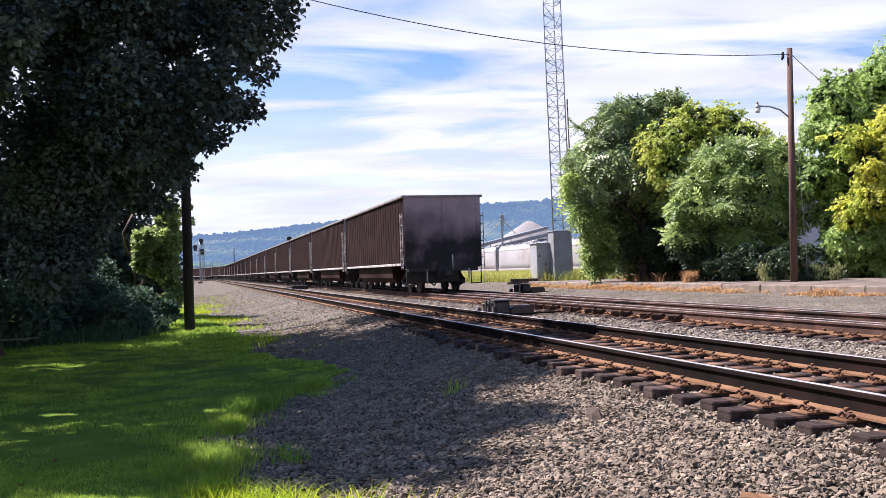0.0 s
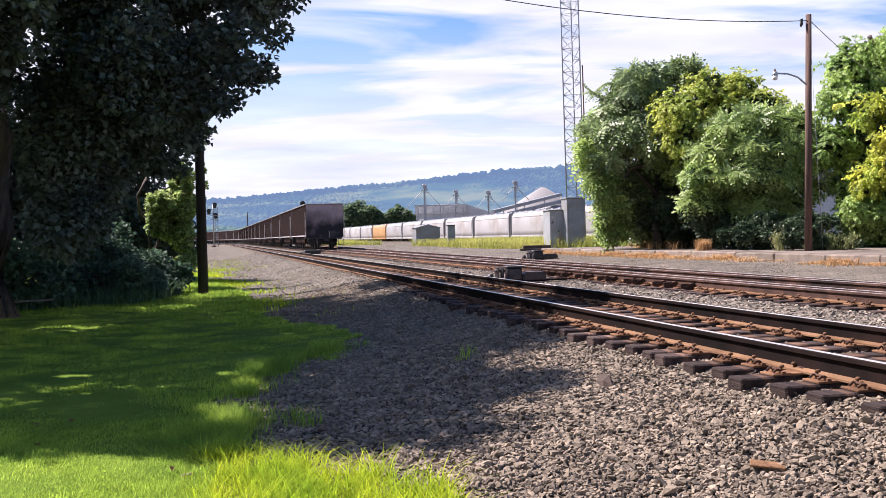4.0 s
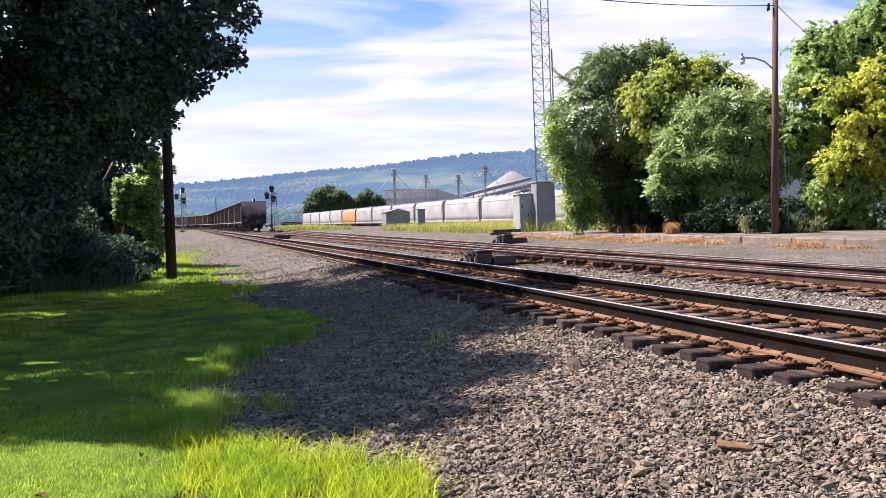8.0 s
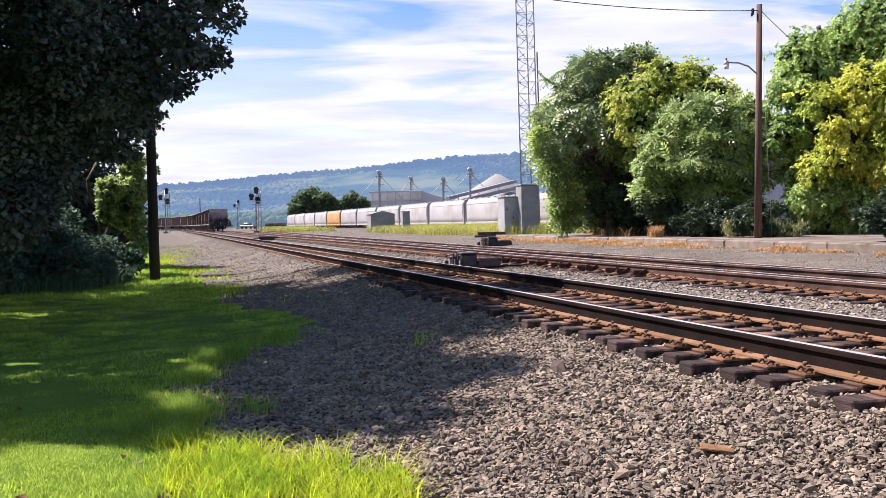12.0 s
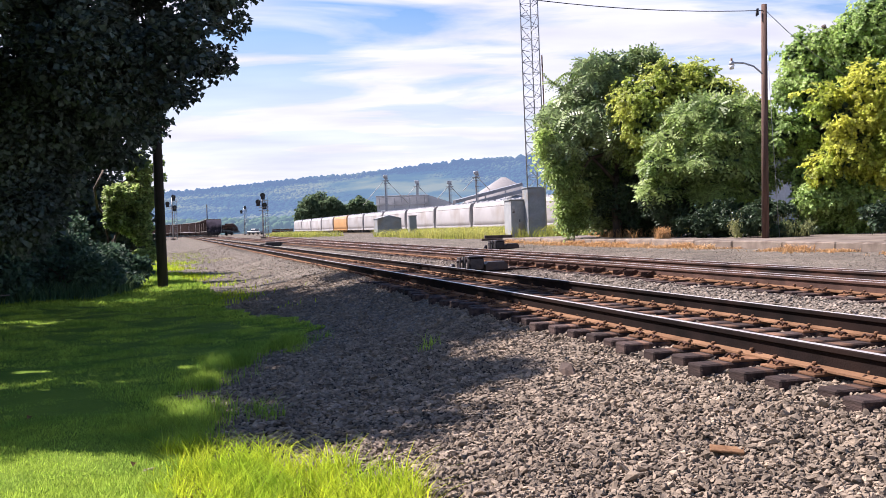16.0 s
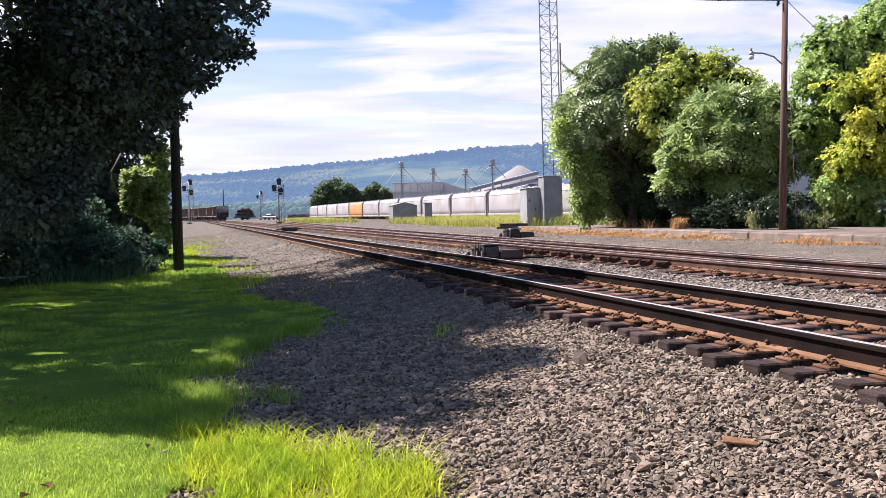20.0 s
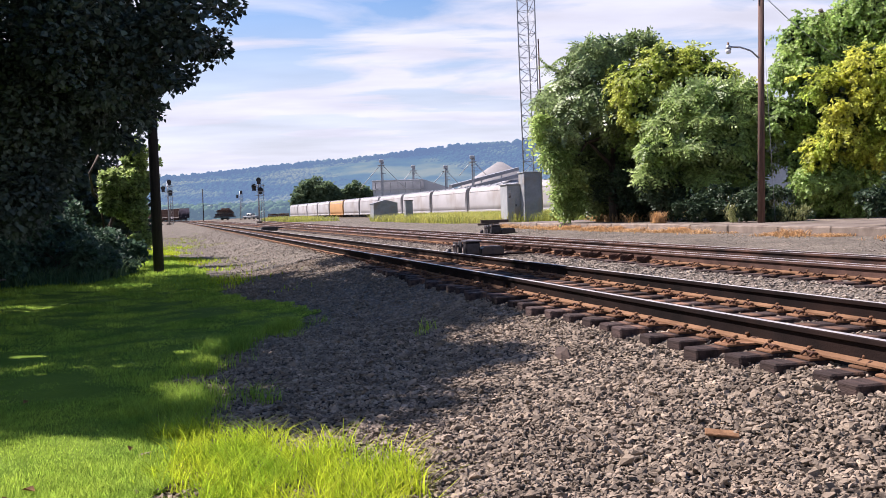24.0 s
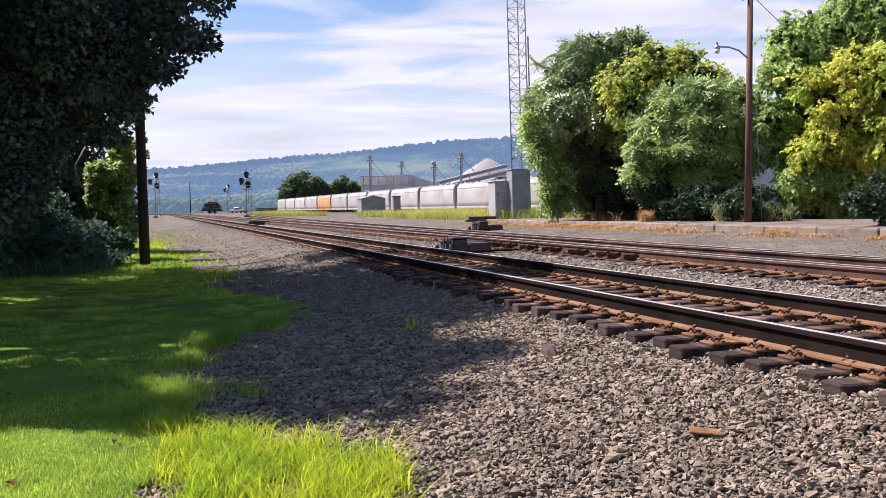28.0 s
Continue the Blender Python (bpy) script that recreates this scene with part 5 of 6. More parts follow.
def lobe_tips(lobes, n, reach, deep=0.25):
    """Twig tips over the skins of the lobes, few of them inside: places and outward directions."""
    b = np.array(lobes, float)
    b[:, 3:] = np.maximum(b[:, 3:] - reach, 0.25 * b[:, 3:])
    area = (b[:, 3] * b[:, 4] + b[:, 4] * b[:, 5] + b[:, 3] * b[:, 5])
    pick = RNG.choice(len(b), 4 * n, p=area / area.sum())
    d = RNG.normal(size=(4 * n, 3))
    d /= np.linalg.norm(d, axis=1)[:, None]
    wob = 1 + 0.20 * np.sin(d[:, 0] * 5 + 1.7 * pick) * np.sin(d[:, 1] * 6 + 2.3 * pick) + 0.16 * np.sin(d[:, 2] * 8 + pick * 3.1 + 2 * d[:, 0])
    r = np.where(RNG.random(4 * n) < deep, RNG.uniform(0.35, 0.8, 4 * n), RNG.normal(0.95, 0.15, 4 * n)) * wob
    p = b[pick, :3] + d * b[pick, 3:] * r[:, None]
    # inside another lobe few tips carry leaves
    depth = np.min(np.linalg.norm((p[:, None, :] - b[None, :, :3]) / b[None, :, 3:], axis=2), axis=1)
    hole = np.sin(p[:, 0] * 2.9 + 1.3 * np.sin(p[:, 2] * 2.1)) * np.sin(p[:, 2] * 3.3 + 1.1 * np.sin(p[:, 1] * 2.3))
    keep = np.flatnonzero(((depth > 0.62) | (RNG.random(4 * n) < 0.2)) & (hole > -0.5))[:n]
    return p[keep], d[keep]


def sprays(templates, p, d, size, lift=0.8, jitter=0.25, droop=0.0):
    """Leafy twigs at the points p, their upper side turned to the sky and a little outward."""
    vs, fs, off = [], [], 0
    n = len(p)
    zz = d * 0.7 + np.array([0, 0, lift]) + RNG.normal(0, jitter, (n, 3))
    zz /= np.linalg.norm(zz, axis=1)[:, None]
    yy = d + RNG.normal(0, 0.5, (n, 3)) - np.array([0, 0, droop])
    xx = np.cross(yy, zz)
    xx /= np.maximum(np.linalg.norm(xx, axis=1), 1e-6)[:, None]
    rots = np.stack([xx, np.cross(zz, xx), zz], -1)
    pick = RNG.integers(0, len(templates), n)
    for k, (tv, tf) in enumerate(templates):
        sel = pick == k
        v, f = scatter(tv, tf, p[sel], rots[sel], size * RNG.uniform(0.7, 1.25, int(sel.sum())))
        vs.append(v)
        fs.append(f + off)
        off += len(v)
    return np.concatenate(vs), np.concatenate(fs)


def crown_points(blobs, n, shell=0.55):
    """Points in uneven clumps, most of them near the clumps' skins. blobs: (x, y, z, rx, ry, rz)."""
    b = np.array(blobs, float)
    vol = b[:, 3] * b[:, 4] * b[:, 5]
    pick = RNG.choice(len(b), n, p=vol / vol.sum())
    d = RNG.normal(size=(n, 3))
    d /= np.linalg.norm(d, axis=1)[:, None]
    r = shell + (1 - shell) * RNG.random(n) ** 0.6
    wob = 1 + 0.14 * np.sin(d[:, 0] * 7 + pick) * np.sin(d[:, 1] * 6 + 2 * pick) + 0.12 * np.sin(d[:, 2] * 9 + pick * 3)
    p = b[pick, :3] + d * b[pick, 3:] * (r * wob)[:, None]
    return p, d, pick


def outward(d, droop=0.3, jitter=0.6):
    """Rotations whose y axis points along d, roughly, with the leaf's face up."""
    n = len(d)
    y = d + RNG.normal(size=(n, 3)) * jitter
    y[:, 2] -= droop
    y /= np.linalg.norm(y, axis=1)[:, None]
    up = np.array([0, 0, 1.0]) + RNG.normal(size=(n, 3)) * 0.45
    x = np.cross(y, up)
    x /= np.maximum(np.linalg.norm(x, axis=1), 1e-6)[:, None]
    z = np.cross(x, y)
    return np.stack([x, y, z], -1)


def sub_blobs(big, count, rel, seed, flat=0.85, inner=0.5):
    """Fill each lobe with smaller clumps, so that the outline is uneven and has gaps."""
    r = random.Random(seed)
    out = []
    for b in big:
        for _ in range(count):
            v = Vector((r.gauss(0, 1), r.gauss(0, 1), r.gauss(0, 1))).normalized() * (inner + (1 - inner) * r.random() ** 0.5)
            q = rel * min(b[3:6]) * r.uniform(0.6, 1.4)
            out.append((b[0] + v.x * b[3] * 0.68, b[1] + v.y * b[4] * 0.68, b[2] + v.z * b[5] * 0.68, q, q, q * flat))
    return out


# where sunlight comes through gaps in the dark crowns: the fleck's place on the lawn and its half width
FLECKS = ((-3.25, 12.0, 0.34), (-2.5, 11.4, 0.5), (-2.1, 9.05, 0.45), (-1.85, 8.2, 0.4), (-4.5, 11.25, 0.34), (-3.35, 17.3, 0.4), (-2.65, 15.6, 0.3), (-1.4, 16.3, 0.18), (-1.7, 11.1, 0.26),
          (-3.1, 9.5, 0.16), (-2.35, 10.3, 0.4), (-2.0, 8.65, 0.3), (-6.4, 22.5, 0.4), (-2.9, 14.0, 0.15), (-1.9, 13.2, 0.2))


def through_gap(p):
    """Which points lie on the sun's way to a fleck."""
    k = p[:, 2] / sun_dir.z
    gx, gy = p[:, 0] - sun_dir.x * k, p[:, 1] - sun_dir.y * k
    hit = np.zeros(len(p), bool)
    for x, y, r in FLECKS:
        hit |= ((gx - x) / r) ** 2 + ((gy - y) / (0.7 * r)) ** 2 < RNG.uniform(0.5, 1.3, len(p))
    return hit


def tree(name, label, x, y, z, lobes, leaf_key, leaves, leaf_size, trunk_r, kind="leaf", clumps=14, clump=0.42, seed=1, trunk_h=None, extra=(), limbs=9, extra_size=None, overhang=0.0):
    t = thing(name, label, "tree", pose(x, y, z))
    h = trunk_h or max(b[2] for b in lobes)
    r = random.Random(seed)
    bm = bmesh.new()
    k = 6
    pts = [Vector((0, 0, -0.2))] + [Vector((r.uniform(-.12, .12) * (i + 1), r.uniform(-.12, .12) * (i + 1), h * (i + 1) / k)) for i in range(k)]
    pipe(bm, pts, [trunk_r * (1.15 if i == 0 else 0.85 ** i) for i in range(k + 1)], 10)
    part("trunk", bm, M["bark"], t)
    for i, b in enumerate(lobes[:limbs]):
        bm = bmesh.new()
        a = Vector((0, 0, h * r.uniform(0.3, 0.6)))
        e = Vector(b[:3])
        mid = a.lerp(e, 0.5) + Vector((r.uniform(-.4, .4), r.uniform(-.4, .4), 0.3))
        pipe(bm, [a, mid, e], [trunk_r * 0.45, trunk_r * 0.3, trunk_r * 0.08], 7)
        for _ in range(5):
            e2 = e + Vector((r.uniform(-1, 1) * b[3], r.uniform(-1, 1) * b[4], r.uniform(-1, 1) * b[5])) * 0.7
            tube(bm, mid.lerp(e, r.uniform(0.2, 0.9)), e2, trunk_r * 0.12, trunk_r * 0.03, n=5)
        part("limb", bm, M["bark"], t)
    sets = [([(b[0], b[1] + overhang * max(0.0, 2.9 - b[2]), *b[2:]) for b in lb], key, n) for lb, key, n in [(lobes, leaf_key, leaves)] + list(extra)]
    for j, (lb, key, n) in enumerate(sets):
        size = extra_size if j and extra_size else leaf_size
        if kind == "leaf":
            pts, d, _ = crown_points(sub_blobs(lb, clumps, clump, seed + j), n, 0.35)
            if key == "leaf_dark":
                clear = ~through_gap(pts + np.array([x, y, z]))
                pts, d = pts[clear], d[clear]
            v, f = scatter(LEAF_V, LEAF_F, pts, outward(d, 0.35), size * RNG.uniform(0.6, 1.3, len(pts)))
        elif kind == "frond":
            v, f = sprays([rosette(seed + q) for q in range(6)], *lobe_tips(lb, n, 0.5 * size), size, 0.6, 0.25)
        else:
            v, f = sprays([twig(seed + q) for q in range(8)], *lobe_tips(lb, n, 0.6 * size), size, 0.55, 0.35, 0.15)
        part("crown", raw_mesh("crown", v, f, M[key]), None, t)
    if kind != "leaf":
        # dark fill leaves inside the crown, shade put into their colour
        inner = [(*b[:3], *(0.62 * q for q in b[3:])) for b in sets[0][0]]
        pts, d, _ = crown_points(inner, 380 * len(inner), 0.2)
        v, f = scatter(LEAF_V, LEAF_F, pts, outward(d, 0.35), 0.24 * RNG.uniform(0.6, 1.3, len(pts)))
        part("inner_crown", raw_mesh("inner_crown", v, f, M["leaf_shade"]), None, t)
    return t


def make_right_trees():
    tree("ailanthus_tree", "tall green tree with feathery drooping leaves by the platform", 8.6, 45.0, 0.83,
         [(-2.4, -0.1, 5.56, 1.2, 1.5, 0.74), (-1.9, -0.5, 6.37, 0.9, 1.1, 0.56), (-0.9, -0.7, 7.29, 1.3, 1.5, 0.81), (-0.1, -1.0, 7.5, 1.0, 1.1, 0.62), (1.0, -1.6, 7.71, 0.7, 0.8, 0.43),
          (-2.4, -0.9, 4.13, 1.0, 1.2, 0.68), (-1.9, -0.6, 2.64, 0.8, 0.9, 0.5), (-0.7, -0.5, 5.14, 1.9, 2.1, 1.12), (0.6, -0.4, 5.99, 1.3, 1.5, 0.81), (0.4, -0.6, 4.33, 1.3, 1.4, 0.68)],
         "leaf_mid", 800, 0.74, 0.22, "frond", seed=3, overhang=0.7,
         # paler leaves on the left edge: sunlight put into their colour
         extra=[([(-2.1, -1.4, 1.3, 0.55, 0.7, 0.9), (-2.6, -1.0, 3.0, 0.6, 0.8, 0.9), (-3.0, -0.9, 4.4, 0.6, 0.7, 0.8), (-2.2, -1.4, 2.2, 0.5, 0.5, 0.7)], "leaf_fresh", 160), ([(-2.7, -0.2, 7.0, 0.4, 0.4, 0.3), (1.0, -1.6, 7.5, 0.5, 0.5, 0.3)], "leaf_mid", 8),
                ([(-0.7, 1.0, 1.6, 1.6, 1.0, 1.2), (0.8, 0.8, 1.7, 1.5, 1.0, 1.2), (-0.1, 0.9, 3.2, 1.9, 1.0, 1.2)], "leaf_mid", 230)])
    tree("young_maple", "yellow-green maple rising between the feathery trees", 10.3, 42.9, 0.83,
         [(-1.3, -0.9, 5.7, 1.2, 1.3, 1.1), (0.1, -0.7, 6.6, 1.2, 1.3, 1.1), (1.2, -0.6, 6.5, 1.1, 1.2, 1.0), (1.9, -1.8, 5.7, 1.0, 1.1, 1.0), (-0.8, -1.1, 4.8, 1.3, 1.4, 1.3), (3.2, -1.7, 5.1, 0.9, 1.0, 0.9), (3.9, -2.2, 4.2, 0.9, 1.0, 0.9), (0.6, -1.0, 5.4, 1.4, 1.2, 1.2)],
         "leaf_lime", 2200, 0.42, 0.16, "twig", seed=5, extra=[([(0.4, 0.6, 4.2, 2.2, 1.6, 2.0), (2.2, 0.4, 3.4, 2.0, 1.4, 2.0)], "leaf_green", 1300)])
    tree("sumac_tree", "broad green sumac with layered feathery leaves", 11.1, 41.3, 0.83,
         [(-0.5, -0.7, 4.9, 1.0, 1.1, 0.5), (0.6, -0.9, 5.2, 1.1, 1.2, 0.5), (1.6, -1.3, 5.0, 0.9, 1.0, 0.5), (2.3, -1.7, 4.5, 0.8, 0.9, 0.45), (-1.0, -0.9, 4.0, 1.1, 1.2, 0.5),
          (0.3, -1.3, 4.1, 1.2, 1.2, 0.5), (1.6, -1.7, 3.9, 1.0, 1.0, 0.5), (2.4, -1.9, 3.4, 0.7, 0.8, 0.45), (-1.4, -1.2, 3.0, 1.1, 1.1, 0.45), (-0.1, -1.5, 3.0, 1.1, 1.1, 0.45),
          (1.1, -1.8, 2.9, 1.1, 1.0, 0.45), (2.3, -2.0, 2.4, 0.8, 0.8, 0.45), (-1.5, -1.4, 2.0, 0.9, 1.0, 0.4), (0.5, -1.9, 1.9, 1.1, 1.0, 0.45), (1.7, -2.1, 1.6, 0.9, 0.9, 0.4)],
         "leaf_fresh", 820, 0.66, 0.16, "frond", seed=8, overhang=0.8)
    tree("lime_tree", "tall broad-leaved green tree behind the pole", 16.2, 39.0, 0.83,
         [(-1.1, 0.3, 7.0, 1.0, 1.1, 1.0), (-0.5, 0.1, 7.4, 0.9, 1.0, 0.8), (-1.7, 0.1, 5.8, 0.8, 0.9, 0.8), (-0.7, 0.2, 5.8, 1.3, 1.4, 1.2), (-2.0, 0.2, 4.0, 1.0, 1.0, 0.9), (-0.9, -0.1, 2.4, 1.0, 1.1, 1.0), (-0.5, 0.2, 0.7, 0.8, 0.9, 0.8),
          (0.4, -0.5, 7.5, 1.1, 1.2, 1.1), (1.3, -0.8, 8.1, 1.3, 1.4, 1.2), (0.1, -0.1, 6.6, 1.1, 1.2, 1.1), (-0.2, -0.2, 0.9, 1.1, 1.2, 1.0), (1.1, -0.7, 0.8, 1.1, 1.2, 1.1), (-2.7, 0.1, 3.4, 0.5, 0.5, 0.5), (2.5, -1.2, 6.6, 1.8, 1.9, 1.7), (-0.4, 0.8, 3.6, 1.6, 1.4, 2.2)],
         "leaf_green", 6000, 0.42, 0.24, "twig", seed=11, overhang=0.7)
    tree("yellowing_maple", "yellowing maple with bright sunlit leaves", 17.6, 36.0, 0.83,
         [(-3.0, 0.3, 5.0, 0.8, 0.9, 0.7), (-2.3, -0.1, 4.2, 1.0, 1.1, 0.9), (-1.5, -0.1, 5.4, 1.0, 1.1, 0.9), (-0.8, 0.2, 4.2, 1.3, 1.4, 1.2), (-2.1, 0.0, 3.1, 1.0, 1.1, 0.9), (-2.6, 0.8, 2.5, 0.8, 0.8, 0.7), (-1.0, 0.1, 2.7, 1.1, 1.2, 1.0), (-0.2, -0.8, 5.2, 1.4, 1.5, 1.3), (-0.3, -0.9, 3.0, 1.4, 1.5, 1.3)],
         "leaf_yellow", 3600, 0.42, 0.18, "twig", seed=14, overhang=0.9,
         extra=[([(-2.1, 0.2, 1.6, 1.0, 1.1, 0.9), (-1.1, -0.5, 1.4, 1.0, 1.1, 0.9), (-3.0, 0.3, 1.5, 0.8, 0.8, 0.7), (-0.6, 0.3, 0.6, 2.2, 1.0, 0.9)], "leaf_green", 1700)])
    # dark shrubs that close the row below the crowns; between two of them a wall shows
    r = random.Random(44)
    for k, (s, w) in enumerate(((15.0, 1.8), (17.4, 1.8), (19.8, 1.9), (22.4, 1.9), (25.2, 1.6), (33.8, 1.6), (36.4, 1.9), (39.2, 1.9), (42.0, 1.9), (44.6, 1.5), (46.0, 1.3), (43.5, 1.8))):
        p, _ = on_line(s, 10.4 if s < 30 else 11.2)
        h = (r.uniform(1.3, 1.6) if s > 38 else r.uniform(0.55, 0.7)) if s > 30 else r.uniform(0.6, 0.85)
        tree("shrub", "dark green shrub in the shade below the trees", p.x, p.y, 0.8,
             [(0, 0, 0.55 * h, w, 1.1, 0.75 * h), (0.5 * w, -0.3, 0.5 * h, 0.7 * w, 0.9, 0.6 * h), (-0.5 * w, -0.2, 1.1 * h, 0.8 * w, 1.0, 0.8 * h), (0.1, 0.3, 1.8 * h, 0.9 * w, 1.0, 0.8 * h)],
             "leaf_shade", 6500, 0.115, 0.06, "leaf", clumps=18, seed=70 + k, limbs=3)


def make_left_trees():
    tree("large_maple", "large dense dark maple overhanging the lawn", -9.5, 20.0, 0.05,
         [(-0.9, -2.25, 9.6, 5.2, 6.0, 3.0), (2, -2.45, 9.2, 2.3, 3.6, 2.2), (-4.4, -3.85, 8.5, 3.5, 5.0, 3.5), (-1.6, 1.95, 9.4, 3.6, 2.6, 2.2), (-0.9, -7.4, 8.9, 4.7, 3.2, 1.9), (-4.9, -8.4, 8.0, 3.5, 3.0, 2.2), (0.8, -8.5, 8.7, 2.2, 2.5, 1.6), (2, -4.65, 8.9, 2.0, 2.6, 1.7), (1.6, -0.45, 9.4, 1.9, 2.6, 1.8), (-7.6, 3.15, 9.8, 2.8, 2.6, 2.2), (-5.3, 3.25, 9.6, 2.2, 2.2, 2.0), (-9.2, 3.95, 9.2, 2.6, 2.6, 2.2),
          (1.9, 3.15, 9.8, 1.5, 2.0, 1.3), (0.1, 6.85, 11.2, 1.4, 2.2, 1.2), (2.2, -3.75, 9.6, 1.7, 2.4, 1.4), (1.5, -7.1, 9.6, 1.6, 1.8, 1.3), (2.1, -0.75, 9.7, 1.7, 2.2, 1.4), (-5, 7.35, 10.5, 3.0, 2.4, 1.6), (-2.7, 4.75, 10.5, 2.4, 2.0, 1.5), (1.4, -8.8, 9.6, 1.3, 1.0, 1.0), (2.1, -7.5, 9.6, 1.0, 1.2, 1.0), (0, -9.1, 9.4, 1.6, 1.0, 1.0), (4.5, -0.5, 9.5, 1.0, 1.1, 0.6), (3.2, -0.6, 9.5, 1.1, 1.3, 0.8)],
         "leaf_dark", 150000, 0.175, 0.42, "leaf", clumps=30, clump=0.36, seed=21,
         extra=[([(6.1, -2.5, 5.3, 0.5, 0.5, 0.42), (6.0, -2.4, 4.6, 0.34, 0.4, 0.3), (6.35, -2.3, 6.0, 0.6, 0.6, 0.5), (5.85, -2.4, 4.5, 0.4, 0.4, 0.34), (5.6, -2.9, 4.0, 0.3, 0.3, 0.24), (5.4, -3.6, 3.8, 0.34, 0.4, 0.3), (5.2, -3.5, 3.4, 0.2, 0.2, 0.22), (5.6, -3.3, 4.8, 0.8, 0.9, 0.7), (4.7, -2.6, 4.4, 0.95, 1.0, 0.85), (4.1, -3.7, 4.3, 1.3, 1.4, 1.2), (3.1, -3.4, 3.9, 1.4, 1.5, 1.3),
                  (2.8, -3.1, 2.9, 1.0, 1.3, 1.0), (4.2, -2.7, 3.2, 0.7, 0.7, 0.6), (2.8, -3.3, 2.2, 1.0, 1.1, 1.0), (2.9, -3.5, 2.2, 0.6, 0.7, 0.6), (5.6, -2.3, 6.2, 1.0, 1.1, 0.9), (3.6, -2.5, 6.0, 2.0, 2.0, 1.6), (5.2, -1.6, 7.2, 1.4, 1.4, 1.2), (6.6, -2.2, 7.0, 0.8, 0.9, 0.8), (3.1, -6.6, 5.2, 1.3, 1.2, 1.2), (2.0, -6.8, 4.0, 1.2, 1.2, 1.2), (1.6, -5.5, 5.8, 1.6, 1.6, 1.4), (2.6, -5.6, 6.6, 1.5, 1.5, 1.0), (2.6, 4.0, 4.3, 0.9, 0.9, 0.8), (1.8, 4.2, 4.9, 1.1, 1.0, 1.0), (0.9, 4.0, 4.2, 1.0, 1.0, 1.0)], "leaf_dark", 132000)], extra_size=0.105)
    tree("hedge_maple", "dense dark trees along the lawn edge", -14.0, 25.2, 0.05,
         # the last two lobes lie out of view, added to shade the undergrowth
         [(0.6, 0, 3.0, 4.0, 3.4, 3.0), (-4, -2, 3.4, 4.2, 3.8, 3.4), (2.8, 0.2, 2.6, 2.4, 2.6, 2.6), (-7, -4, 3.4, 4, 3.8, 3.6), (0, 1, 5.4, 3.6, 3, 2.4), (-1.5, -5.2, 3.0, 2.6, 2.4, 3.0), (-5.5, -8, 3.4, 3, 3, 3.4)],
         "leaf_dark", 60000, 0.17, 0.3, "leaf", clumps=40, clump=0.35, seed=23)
    # stands out of view; added to block sky light over the lawn
    tree("large_maple", "unseen dark maple added left of the lawn to shade it", -16.5, 13.5, 0.05,
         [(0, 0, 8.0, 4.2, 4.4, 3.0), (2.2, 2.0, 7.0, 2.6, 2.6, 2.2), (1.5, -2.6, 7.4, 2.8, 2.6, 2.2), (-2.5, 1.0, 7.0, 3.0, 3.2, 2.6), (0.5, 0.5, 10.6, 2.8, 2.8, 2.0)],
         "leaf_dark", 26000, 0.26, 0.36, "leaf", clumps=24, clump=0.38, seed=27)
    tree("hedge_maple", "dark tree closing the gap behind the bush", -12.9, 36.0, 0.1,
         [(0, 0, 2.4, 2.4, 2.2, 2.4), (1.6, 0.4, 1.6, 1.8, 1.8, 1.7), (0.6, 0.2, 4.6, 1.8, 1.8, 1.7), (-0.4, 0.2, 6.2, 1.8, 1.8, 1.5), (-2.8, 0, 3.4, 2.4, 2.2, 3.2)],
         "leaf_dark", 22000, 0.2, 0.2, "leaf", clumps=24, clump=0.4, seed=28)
    tree("bright_bush", "sunlit light green bush behind the dark tree", -9.6, 30.0, 0.1,
         [(0.7, 0.3, 2.2, 0.8, 1.0, 1.0), (0.85, 0.4, 3.0, 0.6, 0.9, 0.8), (0.6, 0, 2.4, 0.8, 1.2, 1.3), (0.9, 0.3, 1.1, 0.5, 0.9, 0.8), (0.25, 0, 2.5, 0.42, 0.9, 0.6), (0.95, 0.5, 3.5, 0.4, 0.6, 0.6)],
         "leaf_bush", 24000, 0.115, 0.09, "leaf", clumps=16, clump=0.28, seed=25,
         extra=[([(1.5, 0.3, 3.3, 0.22, 0.4, 1.0), (1.45, 0.3, 4.6, 0.2, 0.4, 0.8)], "leaf_bush", 900)], extra_size=0.08)
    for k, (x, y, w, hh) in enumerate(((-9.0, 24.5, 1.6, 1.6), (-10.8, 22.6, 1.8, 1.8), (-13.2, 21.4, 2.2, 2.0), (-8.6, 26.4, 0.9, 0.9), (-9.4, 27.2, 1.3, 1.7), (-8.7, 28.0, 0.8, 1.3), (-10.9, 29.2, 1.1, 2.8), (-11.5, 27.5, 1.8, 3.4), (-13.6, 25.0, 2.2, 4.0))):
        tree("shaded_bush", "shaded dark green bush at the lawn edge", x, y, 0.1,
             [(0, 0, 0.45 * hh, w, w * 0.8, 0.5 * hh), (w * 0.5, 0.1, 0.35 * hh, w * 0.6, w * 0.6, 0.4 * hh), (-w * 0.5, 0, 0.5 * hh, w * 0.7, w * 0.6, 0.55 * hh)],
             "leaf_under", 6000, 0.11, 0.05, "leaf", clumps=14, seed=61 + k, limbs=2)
    n = 12000
    x, y = -7.8 - 9 * RNG.random(n) ** 1.2, RNG.uniform(20.5, 27, n)
    keep = y > 20.6 + 2.4 * np.clip((x + 11.5) / 3, 0, 1)
    x, y = x[keep], y[keep]
    n = len(x)
